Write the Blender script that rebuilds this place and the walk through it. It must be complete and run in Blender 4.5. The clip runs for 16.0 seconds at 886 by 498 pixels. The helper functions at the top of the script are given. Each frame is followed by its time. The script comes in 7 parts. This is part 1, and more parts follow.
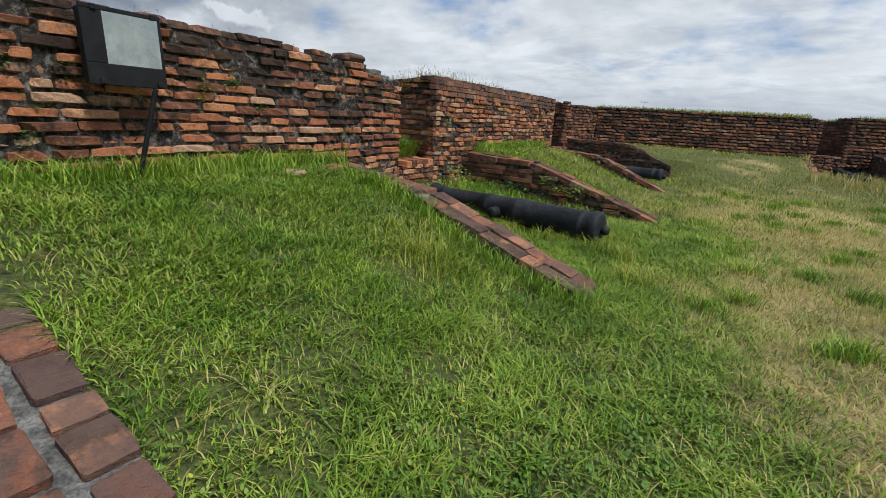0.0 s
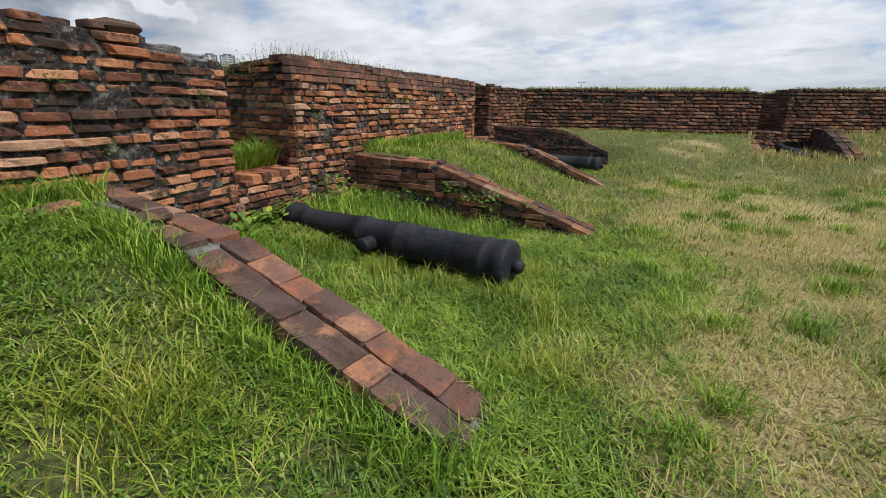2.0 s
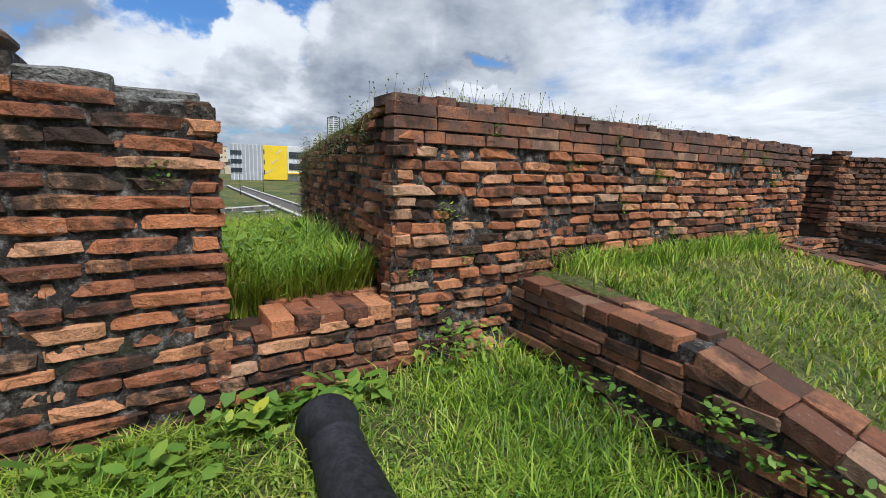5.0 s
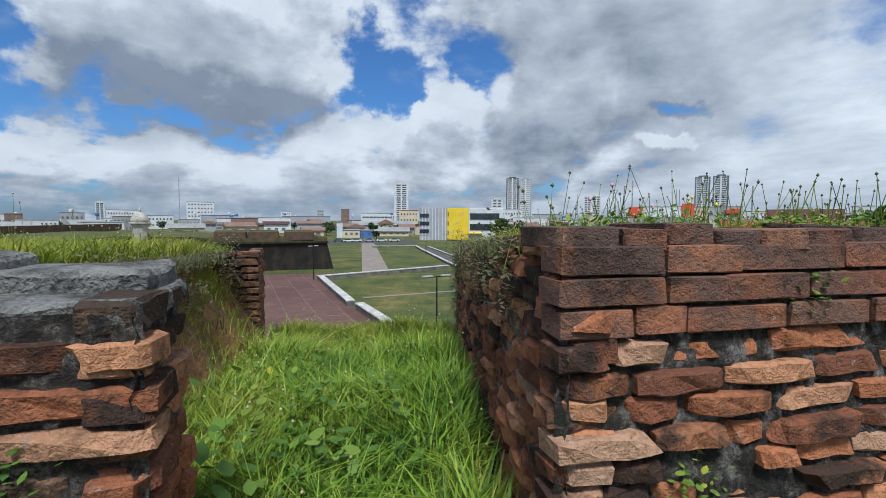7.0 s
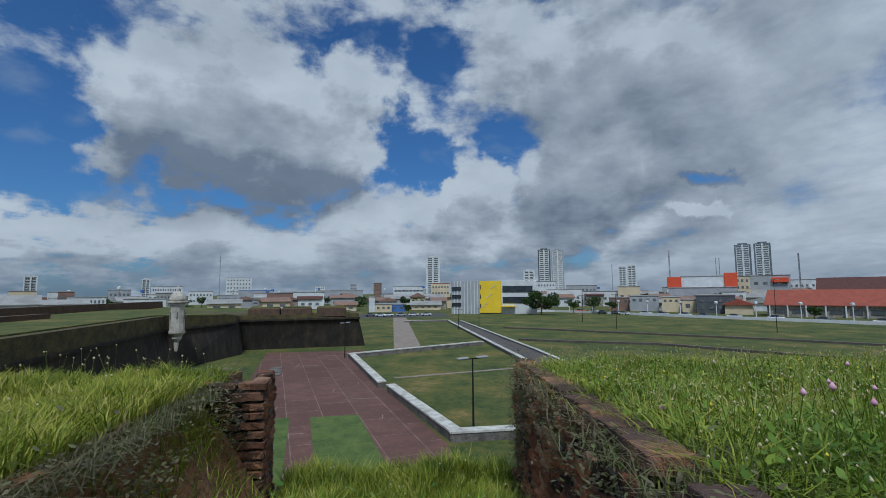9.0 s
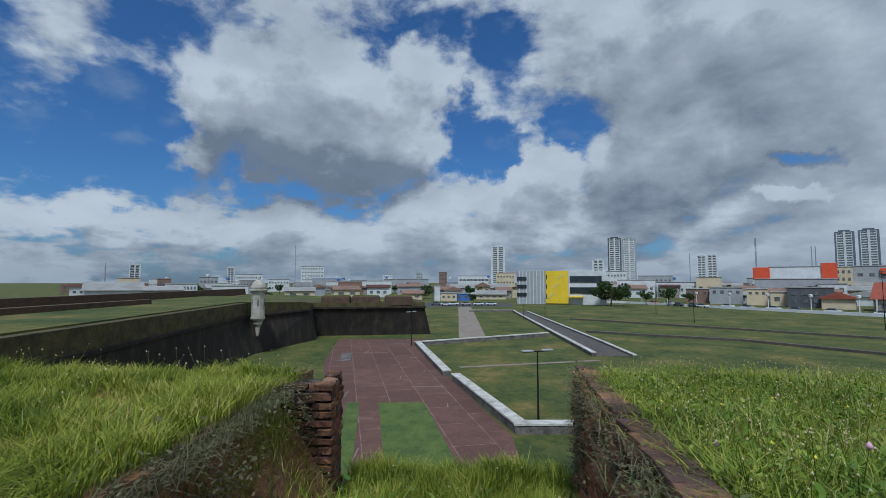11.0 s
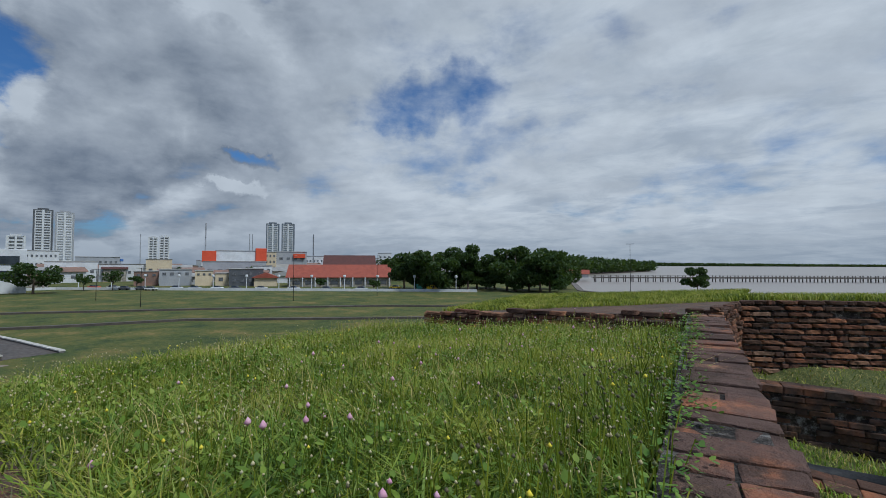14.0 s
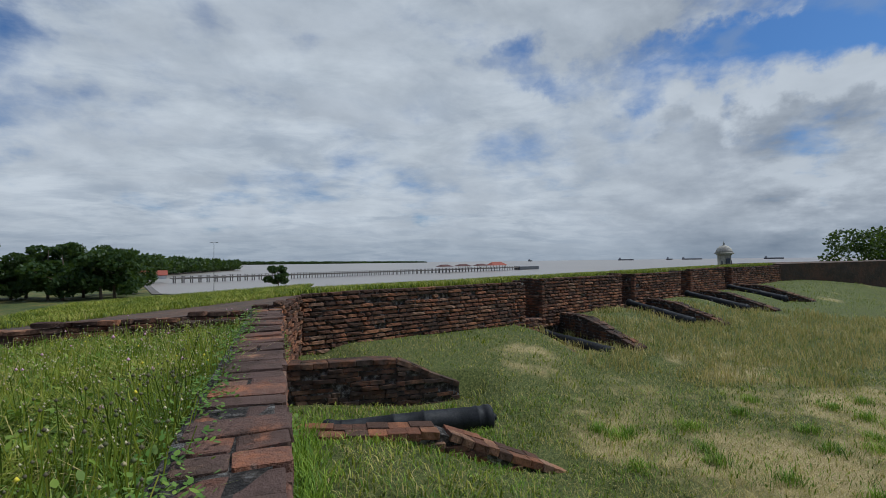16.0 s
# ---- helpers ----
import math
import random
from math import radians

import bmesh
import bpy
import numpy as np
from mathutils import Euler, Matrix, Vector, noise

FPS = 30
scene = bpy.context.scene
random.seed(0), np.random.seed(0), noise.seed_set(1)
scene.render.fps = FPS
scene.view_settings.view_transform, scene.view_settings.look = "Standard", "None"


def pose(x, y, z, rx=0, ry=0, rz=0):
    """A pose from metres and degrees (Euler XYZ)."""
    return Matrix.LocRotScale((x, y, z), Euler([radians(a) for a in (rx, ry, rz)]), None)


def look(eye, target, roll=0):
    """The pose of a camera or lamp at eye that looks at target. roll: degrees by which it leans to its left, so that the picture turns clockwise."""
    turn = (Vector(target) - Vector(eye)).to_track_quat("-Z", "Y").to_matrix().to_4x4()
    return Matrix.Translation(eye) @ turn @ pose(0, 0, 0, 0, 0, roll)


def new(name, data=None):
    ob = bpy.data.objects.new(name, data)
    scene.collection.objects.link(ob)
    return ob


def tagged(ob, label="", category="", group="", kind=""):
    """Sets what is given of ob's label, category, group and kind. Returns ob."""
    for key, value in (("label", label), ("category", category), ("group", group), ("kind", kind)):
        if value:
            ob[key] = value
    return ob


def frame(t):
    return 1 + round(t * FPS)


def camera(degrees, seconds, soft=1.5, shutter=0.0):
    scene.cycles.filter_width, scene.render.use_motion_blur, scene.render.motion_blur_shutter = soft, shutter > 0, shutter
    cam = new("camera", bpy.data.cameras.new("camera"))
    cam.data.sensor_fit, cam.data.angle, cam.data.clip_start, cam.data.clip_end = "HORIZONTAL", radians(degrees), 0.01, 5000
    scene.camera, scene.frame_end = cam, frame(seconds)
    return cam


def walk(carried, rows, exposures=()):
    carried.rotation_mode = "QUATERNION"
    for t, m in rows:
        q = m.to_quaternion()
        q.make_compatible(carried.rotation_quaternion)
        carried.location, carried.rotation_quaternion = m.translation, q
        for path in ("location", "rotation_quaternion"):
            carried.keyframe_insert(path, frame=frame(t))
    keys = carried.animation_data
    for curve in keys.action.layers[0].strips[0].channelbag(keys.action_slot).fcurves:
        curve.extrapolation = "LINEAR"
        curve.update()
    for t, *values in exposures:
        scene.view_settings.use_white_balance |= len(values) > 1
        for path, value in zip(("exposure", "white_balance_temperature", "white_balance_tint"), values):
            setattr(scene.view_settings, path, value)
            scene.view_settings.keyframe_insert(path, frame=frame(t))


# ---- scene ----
cam = camera(87.5, 16.0, 0.8)
PATH = [
    (0, (-0.08, 0.112, 1.376), (-1.028, 1.784, 0.823), 3.4),
    (0.5, (-0.09, 0.597, 1.375), (-0.936, 2.321, 0.817), 2.3),
    (1, (-0.115, 1.098, 1.396), (-0.872, 2.853, 0.807), 1.7),
    (1.5, (-0.224, 1.613, 1.447), (-0.951, 3.381, 0.858), 0.7),
    (2, (-0.194, 2.141, 1.431), (-0.96, 3.891, 0.839), 0.8),
    (2.5, (-0.211, 2.704, 1.405), (-1.062, 4.415, 0.812), 1.6),
    (3, (-0.269, 3.253, 1.436), (-1.286, 4.876, 0.86), 2.3),
    (3.2, (-0.304, 3.466, 1.418), (-1.393, 5.044, 0.848), 2.8),
    (5.3, (-1.766, 5.413, 1.589), (-3.475, 6.402, 1.275), 1.5),
    (5.5, (-1.919, 5.515, 1.616), (-3.676, 6.422, 1.314), 0.9),
    (6, (-2.332, 5.81, 1.729), (-4.194, 6.503, 1.503), 0.6),
    (6.5, (-2.624, 5.942, 1.945), (-4.547, 6.467, 1.785), 0.3),
    (7, (-2.943, 5.987, 1.974), (-4.897, 6.396, 1.848), 0.2),
    (7.5, (-3.202, 6.012, 1.96), (-5.175, 6.325, 1.86), 0.4),
    (8, (-3.632, 6.023, 2.011), (-5.613, 6.293, 2.012), 0.5),
    (8.5, (-3.974, 5.977, 2.101), (-5.949, 6.267, 2.234), -0.4),
    (9, (-4.064, 6.0, 2.366), (-6.036, 6.276, 2.552), -0.5),
    (9.5, (-4.1, 5.995, 2.489), (-6.083, 6.173, 2.674), 0.1),
    (10, (-4.053, 6.05, 2.547), (-6.047, 6.098, 2.697), 0.3),
    (10.2, (-4.029, 6.057, 2.541), (-6.023, 6.043, 2.683), -0.0),
    (12.5, (-3.925, 6.125, 2.551), (-5.907, 6.373, 2.655), -0.9),
    (13, (-3.981, 6.204, 2.543), (-5.817, 6.993, 2.636), -0.8),
    (13.5, (-4.172, 6.315, 2.514), (-5.638, 7.672, 2.589), -0.5),
    (14, (-4.234, 6.427, 2.516), (-5.198, 8.179, 2.581), 0.1),
    (14.5, (-4.132, 6.366, 2.534), (-4.543, 8.323, 2.591), 0.0),
    (15, (-4.04, 6.422, 2.508), (-3.928, 8.419, 2.548), -0.4),
    (15.5, (-4.001, 6.404, 2.48), (-3.556, 8.354, 2.501), -0.7),
    (16, (-4.01, 6.319, 2.523), (-3.344, 8.204, 2.574), -0.7),
]
walk(cam, [(t, look(eye, target, roll)) for t, eye, target, roll in PATH], [(0.0, 0.10, 6150, 8), (3.0, 0.32, 6300, 11), (5.5, 0.38, 5950, 8), (6.5, 0.14, 5800, 7), (7.5, 0.12, 5700, 6), (8.5, -0.12, 5600, 5), (9.0, -0.48, 5500, 4), (12.5, -0.36, 5550, 4), (14.5, -0.40, 5700, 6), (16.0, -0.38, 5750, 6)])

# ---- world, sun ----
SUN_EL, SUN_AZ = 58.0, -8.0   # degrees: height, and bearing counted from +x towards +y
world = bpy.data.worlds.new("world")
scene.world = world
world.use_nodes = True


class Nodes:
    """A small helper to write node trees."""

    def __init__(self, tree):
        self.t = tree
        tree.nodes.clear()

    def add(self, kind, ins=None):
        n = self.t.nodes.new(kind)
        for k, v in (ins or {}).items():
            self.put(n.inputs[k], v)
        return n

    def put(self, socket, v):
        if isinstance(v, bpy.types.NodeSocket):
            self.t.links.new(v, socket)
        elif v is not None:
            socket.default_value = v

    def math(self, op, a, b=None, c=None, clamp=False):
        n = self.add("ShaderNodeMath")
        n.operation, n.use_clamp = op, clamp
        for i, v in enumerate((a, b, c)):
            self.put(n.inputs[i], v)
        return n.outputs[0]

    def vec(self, op, a, b=None, out=0):
        n = self.add("ShaderNodeVectorMath")
        n.operation = op
        self.put(n.inputs[0], a)
        if b is not None:
            self.put(n.inputs[3 if op == "SCALE" else 1], b)
        return n.outputs[out]

    def noise(self, vector, scale, detail=4.0, rough=0.55, dist=0.0):
        n = self.add("ShaderNodeTexNoise", {"Scale": scale, "Detail": detail, "Roughness": rough, "Distortion": dist})
        if vector is not None:
            self.put(n.inputs["Vector"], vector)
        return n.outputs[0]

    def remap(self, v, a, b, c=0.0, d=1.0):
        n = self.add("ShaderNodeMapRange", {0: v, 1: a, 2: b, 3: c, 4: d})
        n.interpolation_type = "SMOOTHSTEP"
        return n.outputs[0]

    def mix(self, f, a, b, blend="MIX"):
        n = self.add("ShaderNodeMix")
        n.data_type, n.blend_type = "RGBA", blend
        self.put(n.inputs[0], f)
        self.put(n.inputs[6], a if not isinstance(a, tuple) or len(a) == 4 else (*a, 1))
        self.put(n.inputs[7], b if not isinstance(b, tuple) or len(b) == 4 else (*b, 1))
        return n.outputs[2]

    def ramp(self, f, *stops):
        n = self.add("ShaderNodeValToRGB", {0: f})
        e = n.color_ramp.elements
        while len(e) < len(stops):
            e.new(0.5)
        for el, (p, c) in zip(e, stops):
            el.position, el.color = p, (*c, 1)
        return n.outputs[0]


w = Nodes(world.node_tree)
sky = w.add("ShaderNodeTexSky")
sky.sky_type, sky.sun_disc, sky.sun_elevation, sky.sun_rotation = "NISHITA", False, radians(SUN_EL), radians(90 - SUN_AZ)
sky.air_density, sky.dust_density, sky.ozone_density = 1.0, 1.2, 1.6
way = w.add("ShaderNodeTexCoord").outputs["Generated"]
sep = w.add("ShaderNodeSeparateXYZ", {0: way})
up = w.math("MAXIMUM", sep.outputs[2], 0.0)
lift = w.math("ADD", up, 0.16)
plane = w.add("ShaderNodeCombineXYZ", {0: w.math("DIVIDE", sep.outputs[0], lift), 1: w.math("DIVIDE", sep.outputs[1], lift), 2: 0.35}).outputs[0]


def lobe(way_, azimuth, height, width, tall):
    """How near the way is to a bearing and a height, 1 in the middle; width and tall in degrees."""
    a, e = radians(azimuth), radians(height)
    c = Vector((math.cos(a) * math.cos(e), math.sin(a) * math.cos(e), math.sin(e)))
    side, top = Vector((-math.sin(a), math.cos(a), 0)), Vector((0, 0, 1))
    off = w.vec("SUBTRACT", way_, tuple(c))
    u = w.math("DIVIDE", w.vec("DOT_PRODUCT", off, tuple(side), 1), radians(width))
    v = w.math("DIVIDE", w.vec("DOT_PRODUCT", off, tuple(top), 1), radians(tall))
    face = w.vec("DOT_PRODUCT", way_, tuple(c), 1)
    r = w.math("ADD", w.math("POWER", w.math("ABSOLUTE", u), 2.0), w.math("POWER", w.math("ABSOLUTE", v), 2.0))
    near = w.math("SUBTRACT", 1.0, r, clamp=True)
    return w.math("MULTIPLY", near, w.math("GREATER_THAN", face, 0.0))


LOBES = (((197, 19, 20, 10), 0.34), ((214, 16, 6, 8), -0.18), ((176, 17, 6, 4.5), -0.20), ((168, 24, 7, 5), -0.08), ((207, 6, 15, 4), 0.12), ((175, 7, 20, 4), 0.06), ((169, 12, 4, 5), 0.16), ((157, 13, 7.5, 7), 0.28), ((144, 21, 19, 7), 0.20), ((142, 12.8, 6, 1.3), -0.30),
         ((206, 32, 20, 5), 0.13), ((124, 19, 13, 4), -0.20), ((34, 20, 17, 4), -0.26), ((58, 22, 14, 2.5), -0.17), ((112, 14, 7, 4), -0.10))


def bend(v):
    """Directions shifted a little by a wavering field, so that the clouds have uneven outlines."""
    n = w.add("ShaderNodeTexNoise", {"Vector": v, "Scale": 5.0, "Detail": 8.0, "Roughness": 0.58})
    return w.vec("ADD", v, w.vec("SCALE", w.vec("SUBTRACT", n.outputs["Color"], (0.5, 0.5, 0.5)), 0.30))


def cover_at(v, high):
    """How much cloud lies in a direction; high: its height above the horizon."""
    lift_ = w.math("ADD", high, 0.16)
    part_ = w.add("ShaderNodeSeparateXYZ", {0: v})
    flat_ = w.add("ShaderNodeCombineXYZ", {0: w.math("DIVIDE", part_.outputs[0], lift_), 1: w.math("DIVIDE", part_.outputs[1], lift_), 2: 0.35}).outputs[0]
    big = w.noise(flat_, 0.62, 9.0, 0.58, 0.25)
    puff = w.noise(w.vec("MULTIPLY", v, (1.0, 1.0, 1.6)), 5.5, 10.0, 0.54, 0.1)
    cov = w.math("ADD", w.math("MULTIPLY", w.math("SUBTRACT", big, 0.5), 0.6), w.math("MULTIPLY", w.math("SUBTRACT", puff, 0.5), 0.72))
    cov = w.math("ADD", cov, 0.535)
    cov = w.math("ADD", cov, w.remap(part_.outputs[1], 0.1, 0.75, 0.0, 0.20))
    bent = bend(v)
    for lb, k in LOBES:
        cov = w.math("ADD", cov, w.math("MULTIPLY", lobe(bent, *lb), k))
    wisp = w.noise(w.vec("MULTIPLY", v, (1.0, 1.0, 2.4)), 16.0, 8.0, 0.62, 0.6)
    cov = w.math("ADD", cov, w.math("MULTIPLY", w.math("SUBTRACT", wisp, 0.47), 0.15))
    rows_ = w.noise(w.vec("MULTIPLY", v, (1.0, 1.0, 3.2)), 11.0, 8.0, 0.58, 0.1)
    low_ = w.remap(high, 0.06, 0.26, 0.62, 0.0)
    cov = w.math("ADD", cov, w.math("MULTIPLY", low_, w.math("SUBTRACT", rows_, 0.47)))
    return w.math("ADD", cov, w.remap(high, 0.0, 0.22, 0.15, 0.0))


cover = cover_at(way, up)
above = cover_at(w.vec("NORMALIZE", w.vec("ADD", way, (0.02, 0.015, 0.055))), w.math("ADD", up, 0.05))
soft_ = w.remap(sep.outputs[1], 0.2, 0.8, 0.0, 0.07)
mask = w.remap(w.math("DIVIDE", w.math("SUBTRACT", cover, w.math("SUBTRACT", 0.49, soft_)), w.math("ADD", 0.14, w.math("MULTIPLY", soft_, 2.9))), 0.0, 1.0)
deep = w.remap(above, 0.50, 0.80)
streak = w.noise(w.vec("MULTIPLY", plane, (0.8, 1.25, 1.0)), 1.5, 8.0, 0.62, 0.6)
north = w.remap(sep.outputs[1], 0.55, 0.92)
thin = w.math("MULTIPLY", north, w.remap(streak, 0.34, 0.58, 0.15, 0.85))
dark = w.math("MULTIPLY", w.math("ADD", w.math("MULTIPLY", deep, 0.50), w.math("MULTIPLY", w.math("SUBTRACT", above, cover), 1.6), clamp=True), w.math("SUBTRACT", 1.0, w.math("MULTIPLY", north, 0.62)), clamp=True)
bent_way = w.vec("ADD", w.vec("SCALE", bend(way), 0.4), w.vec("SCALE", way, 0.6))
for lb, k in (((198, 11.5, 20, 5.0), 0.75), ((157, 9.0, 9, 3.5), 0.25), ((143, 17, 26, 12), 0.12), ((206, 29, 22, 6), 0.25), ((150, 31, 30, 6), 0.08)):
    dark = w.math("ADD", dark, w.math("MULTIPLY", lobe(bent_way, *lb), k), clamp=True)
cloud = w.mix(dark, (8.6, 8.7, 8.9), (2.9, 3.25, 3.9))
mottle = w.noise(w.vec("MULTIPLY", plane, (1.0, 1.25, 1.0)), 2.4, 9.0, 0.62, 0.4)
cloud = w.mix(thin, cloud, w.mix(w.remap(mottle, 0.30, 0.66), (6.3, 6.7, 7.3), (9.6, 9.7, 9.8)))
grain_ = w.noise(w.vec("MULTIPLY", way, (1.0, 1.0, 1.8)), 9.0, 7.0, 0.52, 0.2)
cloud = w.mix(1.0, cloud, w.mix(w.remap(grain_, 0.3, 0.7), (0.90, 0.91, 0.92), (1.05, 1.05, 1.05)), "MULTIPLY")
haze = w.remap(up, 0.0, 0.10, 0.7, 0.0)
blue = w.mix(w.remap(grain_, 0.50, 0.72, 0.0, 0.35), w.mix(1.0, sky.outputs[0], (0.60, 0.92, 1.30), "MULTIPLY"), (4.6, 5.3, 6.4))
both = w.mix(mask, blue, cloud)
both = w.mix(w.math("MULTIPLY", haze, 0.72), both, (3.3, 3.9, 4.7))
back = w.add("ShaderNodeBackground", {"Color": both, "Strength": 0.080})
w.add("ShaderNodeOutputWorld", {"Surface": back.outputs[0]})

sun = new("sun", bpy.data.lights.new("sun", "SUN"))
sun.data.energy, sun.data.angle, sun.data.color = 3.7, radians(12.0), (1.0, 0.95, 0.86)
a, e = radians(SUN_AZ), radians(SUN_EL)
sun.matrix_world = look((60 * math.cos(a), 60 * math.sin(a), 80), (60 * math.cos(a) - math.cos(a) * math.cos(e), 60 * math.sin(a) - math.sin(a) * math.cos(e), 80 - math.sin(e)))

# ---- materials ----


def material(name, build):
    m = bpy.data.materials.new(name)
    m.use_nodes = True
    n = Nodes(m.node_tree)
    bsdf = n.add("ShaderNodeBsdfPrincipled")
    n.add("ShaderNodeOutputMaterial", {"Surface": bsdf.outputs[0]})
    build(n, bsdf)
    return m


def bump(n, bsdf, height, strength=0.5, distance=0.01):
    b = n.add("ShaderNodeBump", {"Strength": strength, "Distance": distance, "Height": height})
    n.put(bsdf.inputs["Normal"], b.outputs[0])


def place(n):
    return n.add("ShaderNodeNewGeometry").outputs["Position"]


def plain(name, c1, c2, scale=3.0, rough=0.8, metal=0.0, grain=40.0, relief=0.3, dist=0.004):
    """A surface of two tones that run into each other at two sizes."""
    def build(n, bsdf):
        p = place(n)
        f = n.math("ADD", n.math("MULTIPLY", n.noise(p, scale, 6.0, 0.6), 0.65), n.math("MULTIPLY", n.noise(p, grain, 3.0), 0.35))
        n.put(bsdf.inputs["Base Color"], n.mix(n.remap(f, 0.35, 0.65), c1, c2))
        n.put(bsdf.inputs["Roughness"], n.remap(n.noise(p, grain * 0.4, 3.0), 0.3, 0.7, max(0.02, rough - 0.1), min(1.0, rough + 0.1)))
        bsdf.inputs["Metallic"].default_value = metal
        if relief:
            bump(n, bsdf, n.noise(p, grain, 4.0), relief, dist)
    return material(name, build)


def brick_nodes(n, bsdf, grey):
    p = place(n)
    obj = n.add("ShaderNodeObjectInfo").outputs["Random"]
    isl = n.add("ShaderNodeNewGeometry").outputs["Random Per Island"]
    r = n.math("FRACT", n.math("ADD", obj, isl))
    col = n.ramp(r, (0.0, (0.17, 0.070, 0.042)), (0.25, (0.34, 0.125, 0.062)), (0.55, (0.50, 0.190, 0.085)), (0.8, (0.60, 0.275, 0.135)), (1.0, (0.50, 0.31, 0.20)))
    fine = n.noise(p, 55.0, 5.0, 0.65)
    col = n.mix(n.remap(fine, 0.40, 0.75, 0.0, 0.55), col, (0.15, 0.06, 0.038))
    fleck = n.math("MULTIPLY", n.remap(n.noise(p, 34.0, 6.0, 0.7, 0.4), 0.58, 0.68, 0.0, 0.75), n.remap(n.noise(p, 4.5, 5.0, 0.6), 0.42, 0.62))
    col = n.mix(fleck, col, (0.46, 0.40, 0.34))
    pale = n.remap(n.noise(p, 17.0, 7.0, 0.68), 0.59, 0.70, 0.0, 0.55)
    col = n.mix(pale, col, (0.40, 0.30, 0.23))
    soot = n.math("ADD", n.math("MULTIPLY", n.noise(p, 1.6, 8.0, 0.68, 0.4), 0.62), n.math("MULTIPLY", n.noise(p, 9.0, 8.0, 0.72, 0.3), 0.38))
    r2 = n.math("FRACT", n.math("MULTIPLY", r, 7.31))
    high = n.remap(n.add("ShaderNodeSeparateXYZ", {0: p}).outputs[2], 1.55, 1.95, 0.0, 0.11)
    sootf = n.remap(n.math("ADD", n.math("ADD", soot, high), n.math("MULTIPLY", r2, 0.24)), 0.590, 0.740, 0.0, 0.92)
    col = n.mix(sootf, col, (0.028, 0.024, 0.021))
    moss = n.remap(n.noise(p, 3.1, 6.0, 0.7), 0.62, 0.74, 0.0, 0.45)
    col = n.mix(moss, col, (0.055, 0.062, 0.022))
    if grey == 3:
        col = n.mix(n.remap(n.noise(p, 3.0, 7.0, 0.6), 0.38, 0.60, 0.4, 0.75), col, (0.098, 0.056, 0.040))
    elif grey:
        col = n.mix(n.remap(n.noise(p, 5.0, 7.0, 0.6), 0.38, 0.60, 0.25, 0.85), col, (0.135, 0.085, 0.070))
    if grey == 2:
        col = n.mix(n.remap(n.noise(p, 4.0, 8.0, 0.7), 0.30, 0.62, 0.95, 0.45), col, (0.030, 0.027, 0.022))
    n.put(bsdf.inputs["Base Color"], col)
    n.put(bsdf.inputs["Roughness"], 0.93)
    n.put(bsdf.inputs["Specular IOR Level"], 0.2)
    h = n.math("ADD", n.math("ADD", n.math("MULTIPLY", n.noise(p, 38.0, 6.0, 0.65), 0.8), n.math("MULTIPLY", n.noise(p, 13.0, 5.0, 0.7), 1.1)), n.math("MULTIPLY", n.noise(p, 150.0, 3.0), 0.35))
    bump(n, bsdf, h, 1.0, 0.022)


def mortar_nodes(n, bsdf):
    p = place(n)
    f = n.noise(p, 12.0, 9.0, 0.75)
    col = n.ramp(f, (0.32, (0.012, 0.010, 0.009)), (0.47, (0.040, 0.031, 0.025)), (0.54, (0.13, 0.108, 0.092)), (0.62, (0.36, 0.34, 0.31)))
    col = n.mix(n.remap(n.noise(p, 2.3, 6.0, 0.65), 0.55, 0.70, 0.0, 0.7), col, (0.045, 0.05, 0.02))
    n.put(bsdf.inputs["Base Color"], col)
    n.put(bsdf.inputs["Roughness"], 0.95)
    bump(n, bsdf, n.math("ADD", n.noise(p, 24.0, 8.0, 0.75), n.noise(p, 90.0, 4.0, 0.7)), 1.0, 0.05)


def leaf_nodes(tones, tip=0.0):
    """Leaves and blades: each its own tone, with light coming through."""
    def build(n, bsdf):
        p = place(n)
        isl = n.add("ShaderNodeNewGeometry").outputs["Random Per Island"]
        patch = n.noise(p, 1.4, 6.0, 0.65)
        f = n.math("ADD", n.math("MULTIPLY", isl, 0.62), n.math("MULTIPLY", n.remap(patch, 0.34, 0.66), 0.38))
        col = n.ramp(f, *tones)
        n.put(bsdf.inputs["Base Color"], col)
        n.put(bsdf.inputs["Roughness"], 0.55)
        n.put(bsdf.inputs["Specular IOR Level"], 0.3)
        out = [x for x in n.t.nodes if x.type == "OUTPUT_MATERIAL"][0]
        tr = n.add("ShaderNodeBsdfTranslucent", {"Color": n.mix(0.0 if tip else 0.5, col, (0.20, 0.30, 0.03))})
        mx = n.add("ShaderNodeMixShader", {0: 0.28, 1: bsdf.outputs[0], 2: tr.outputs[0]})
        n.t.links.new(mx.outputs[0], out.inputs[0])
    return build


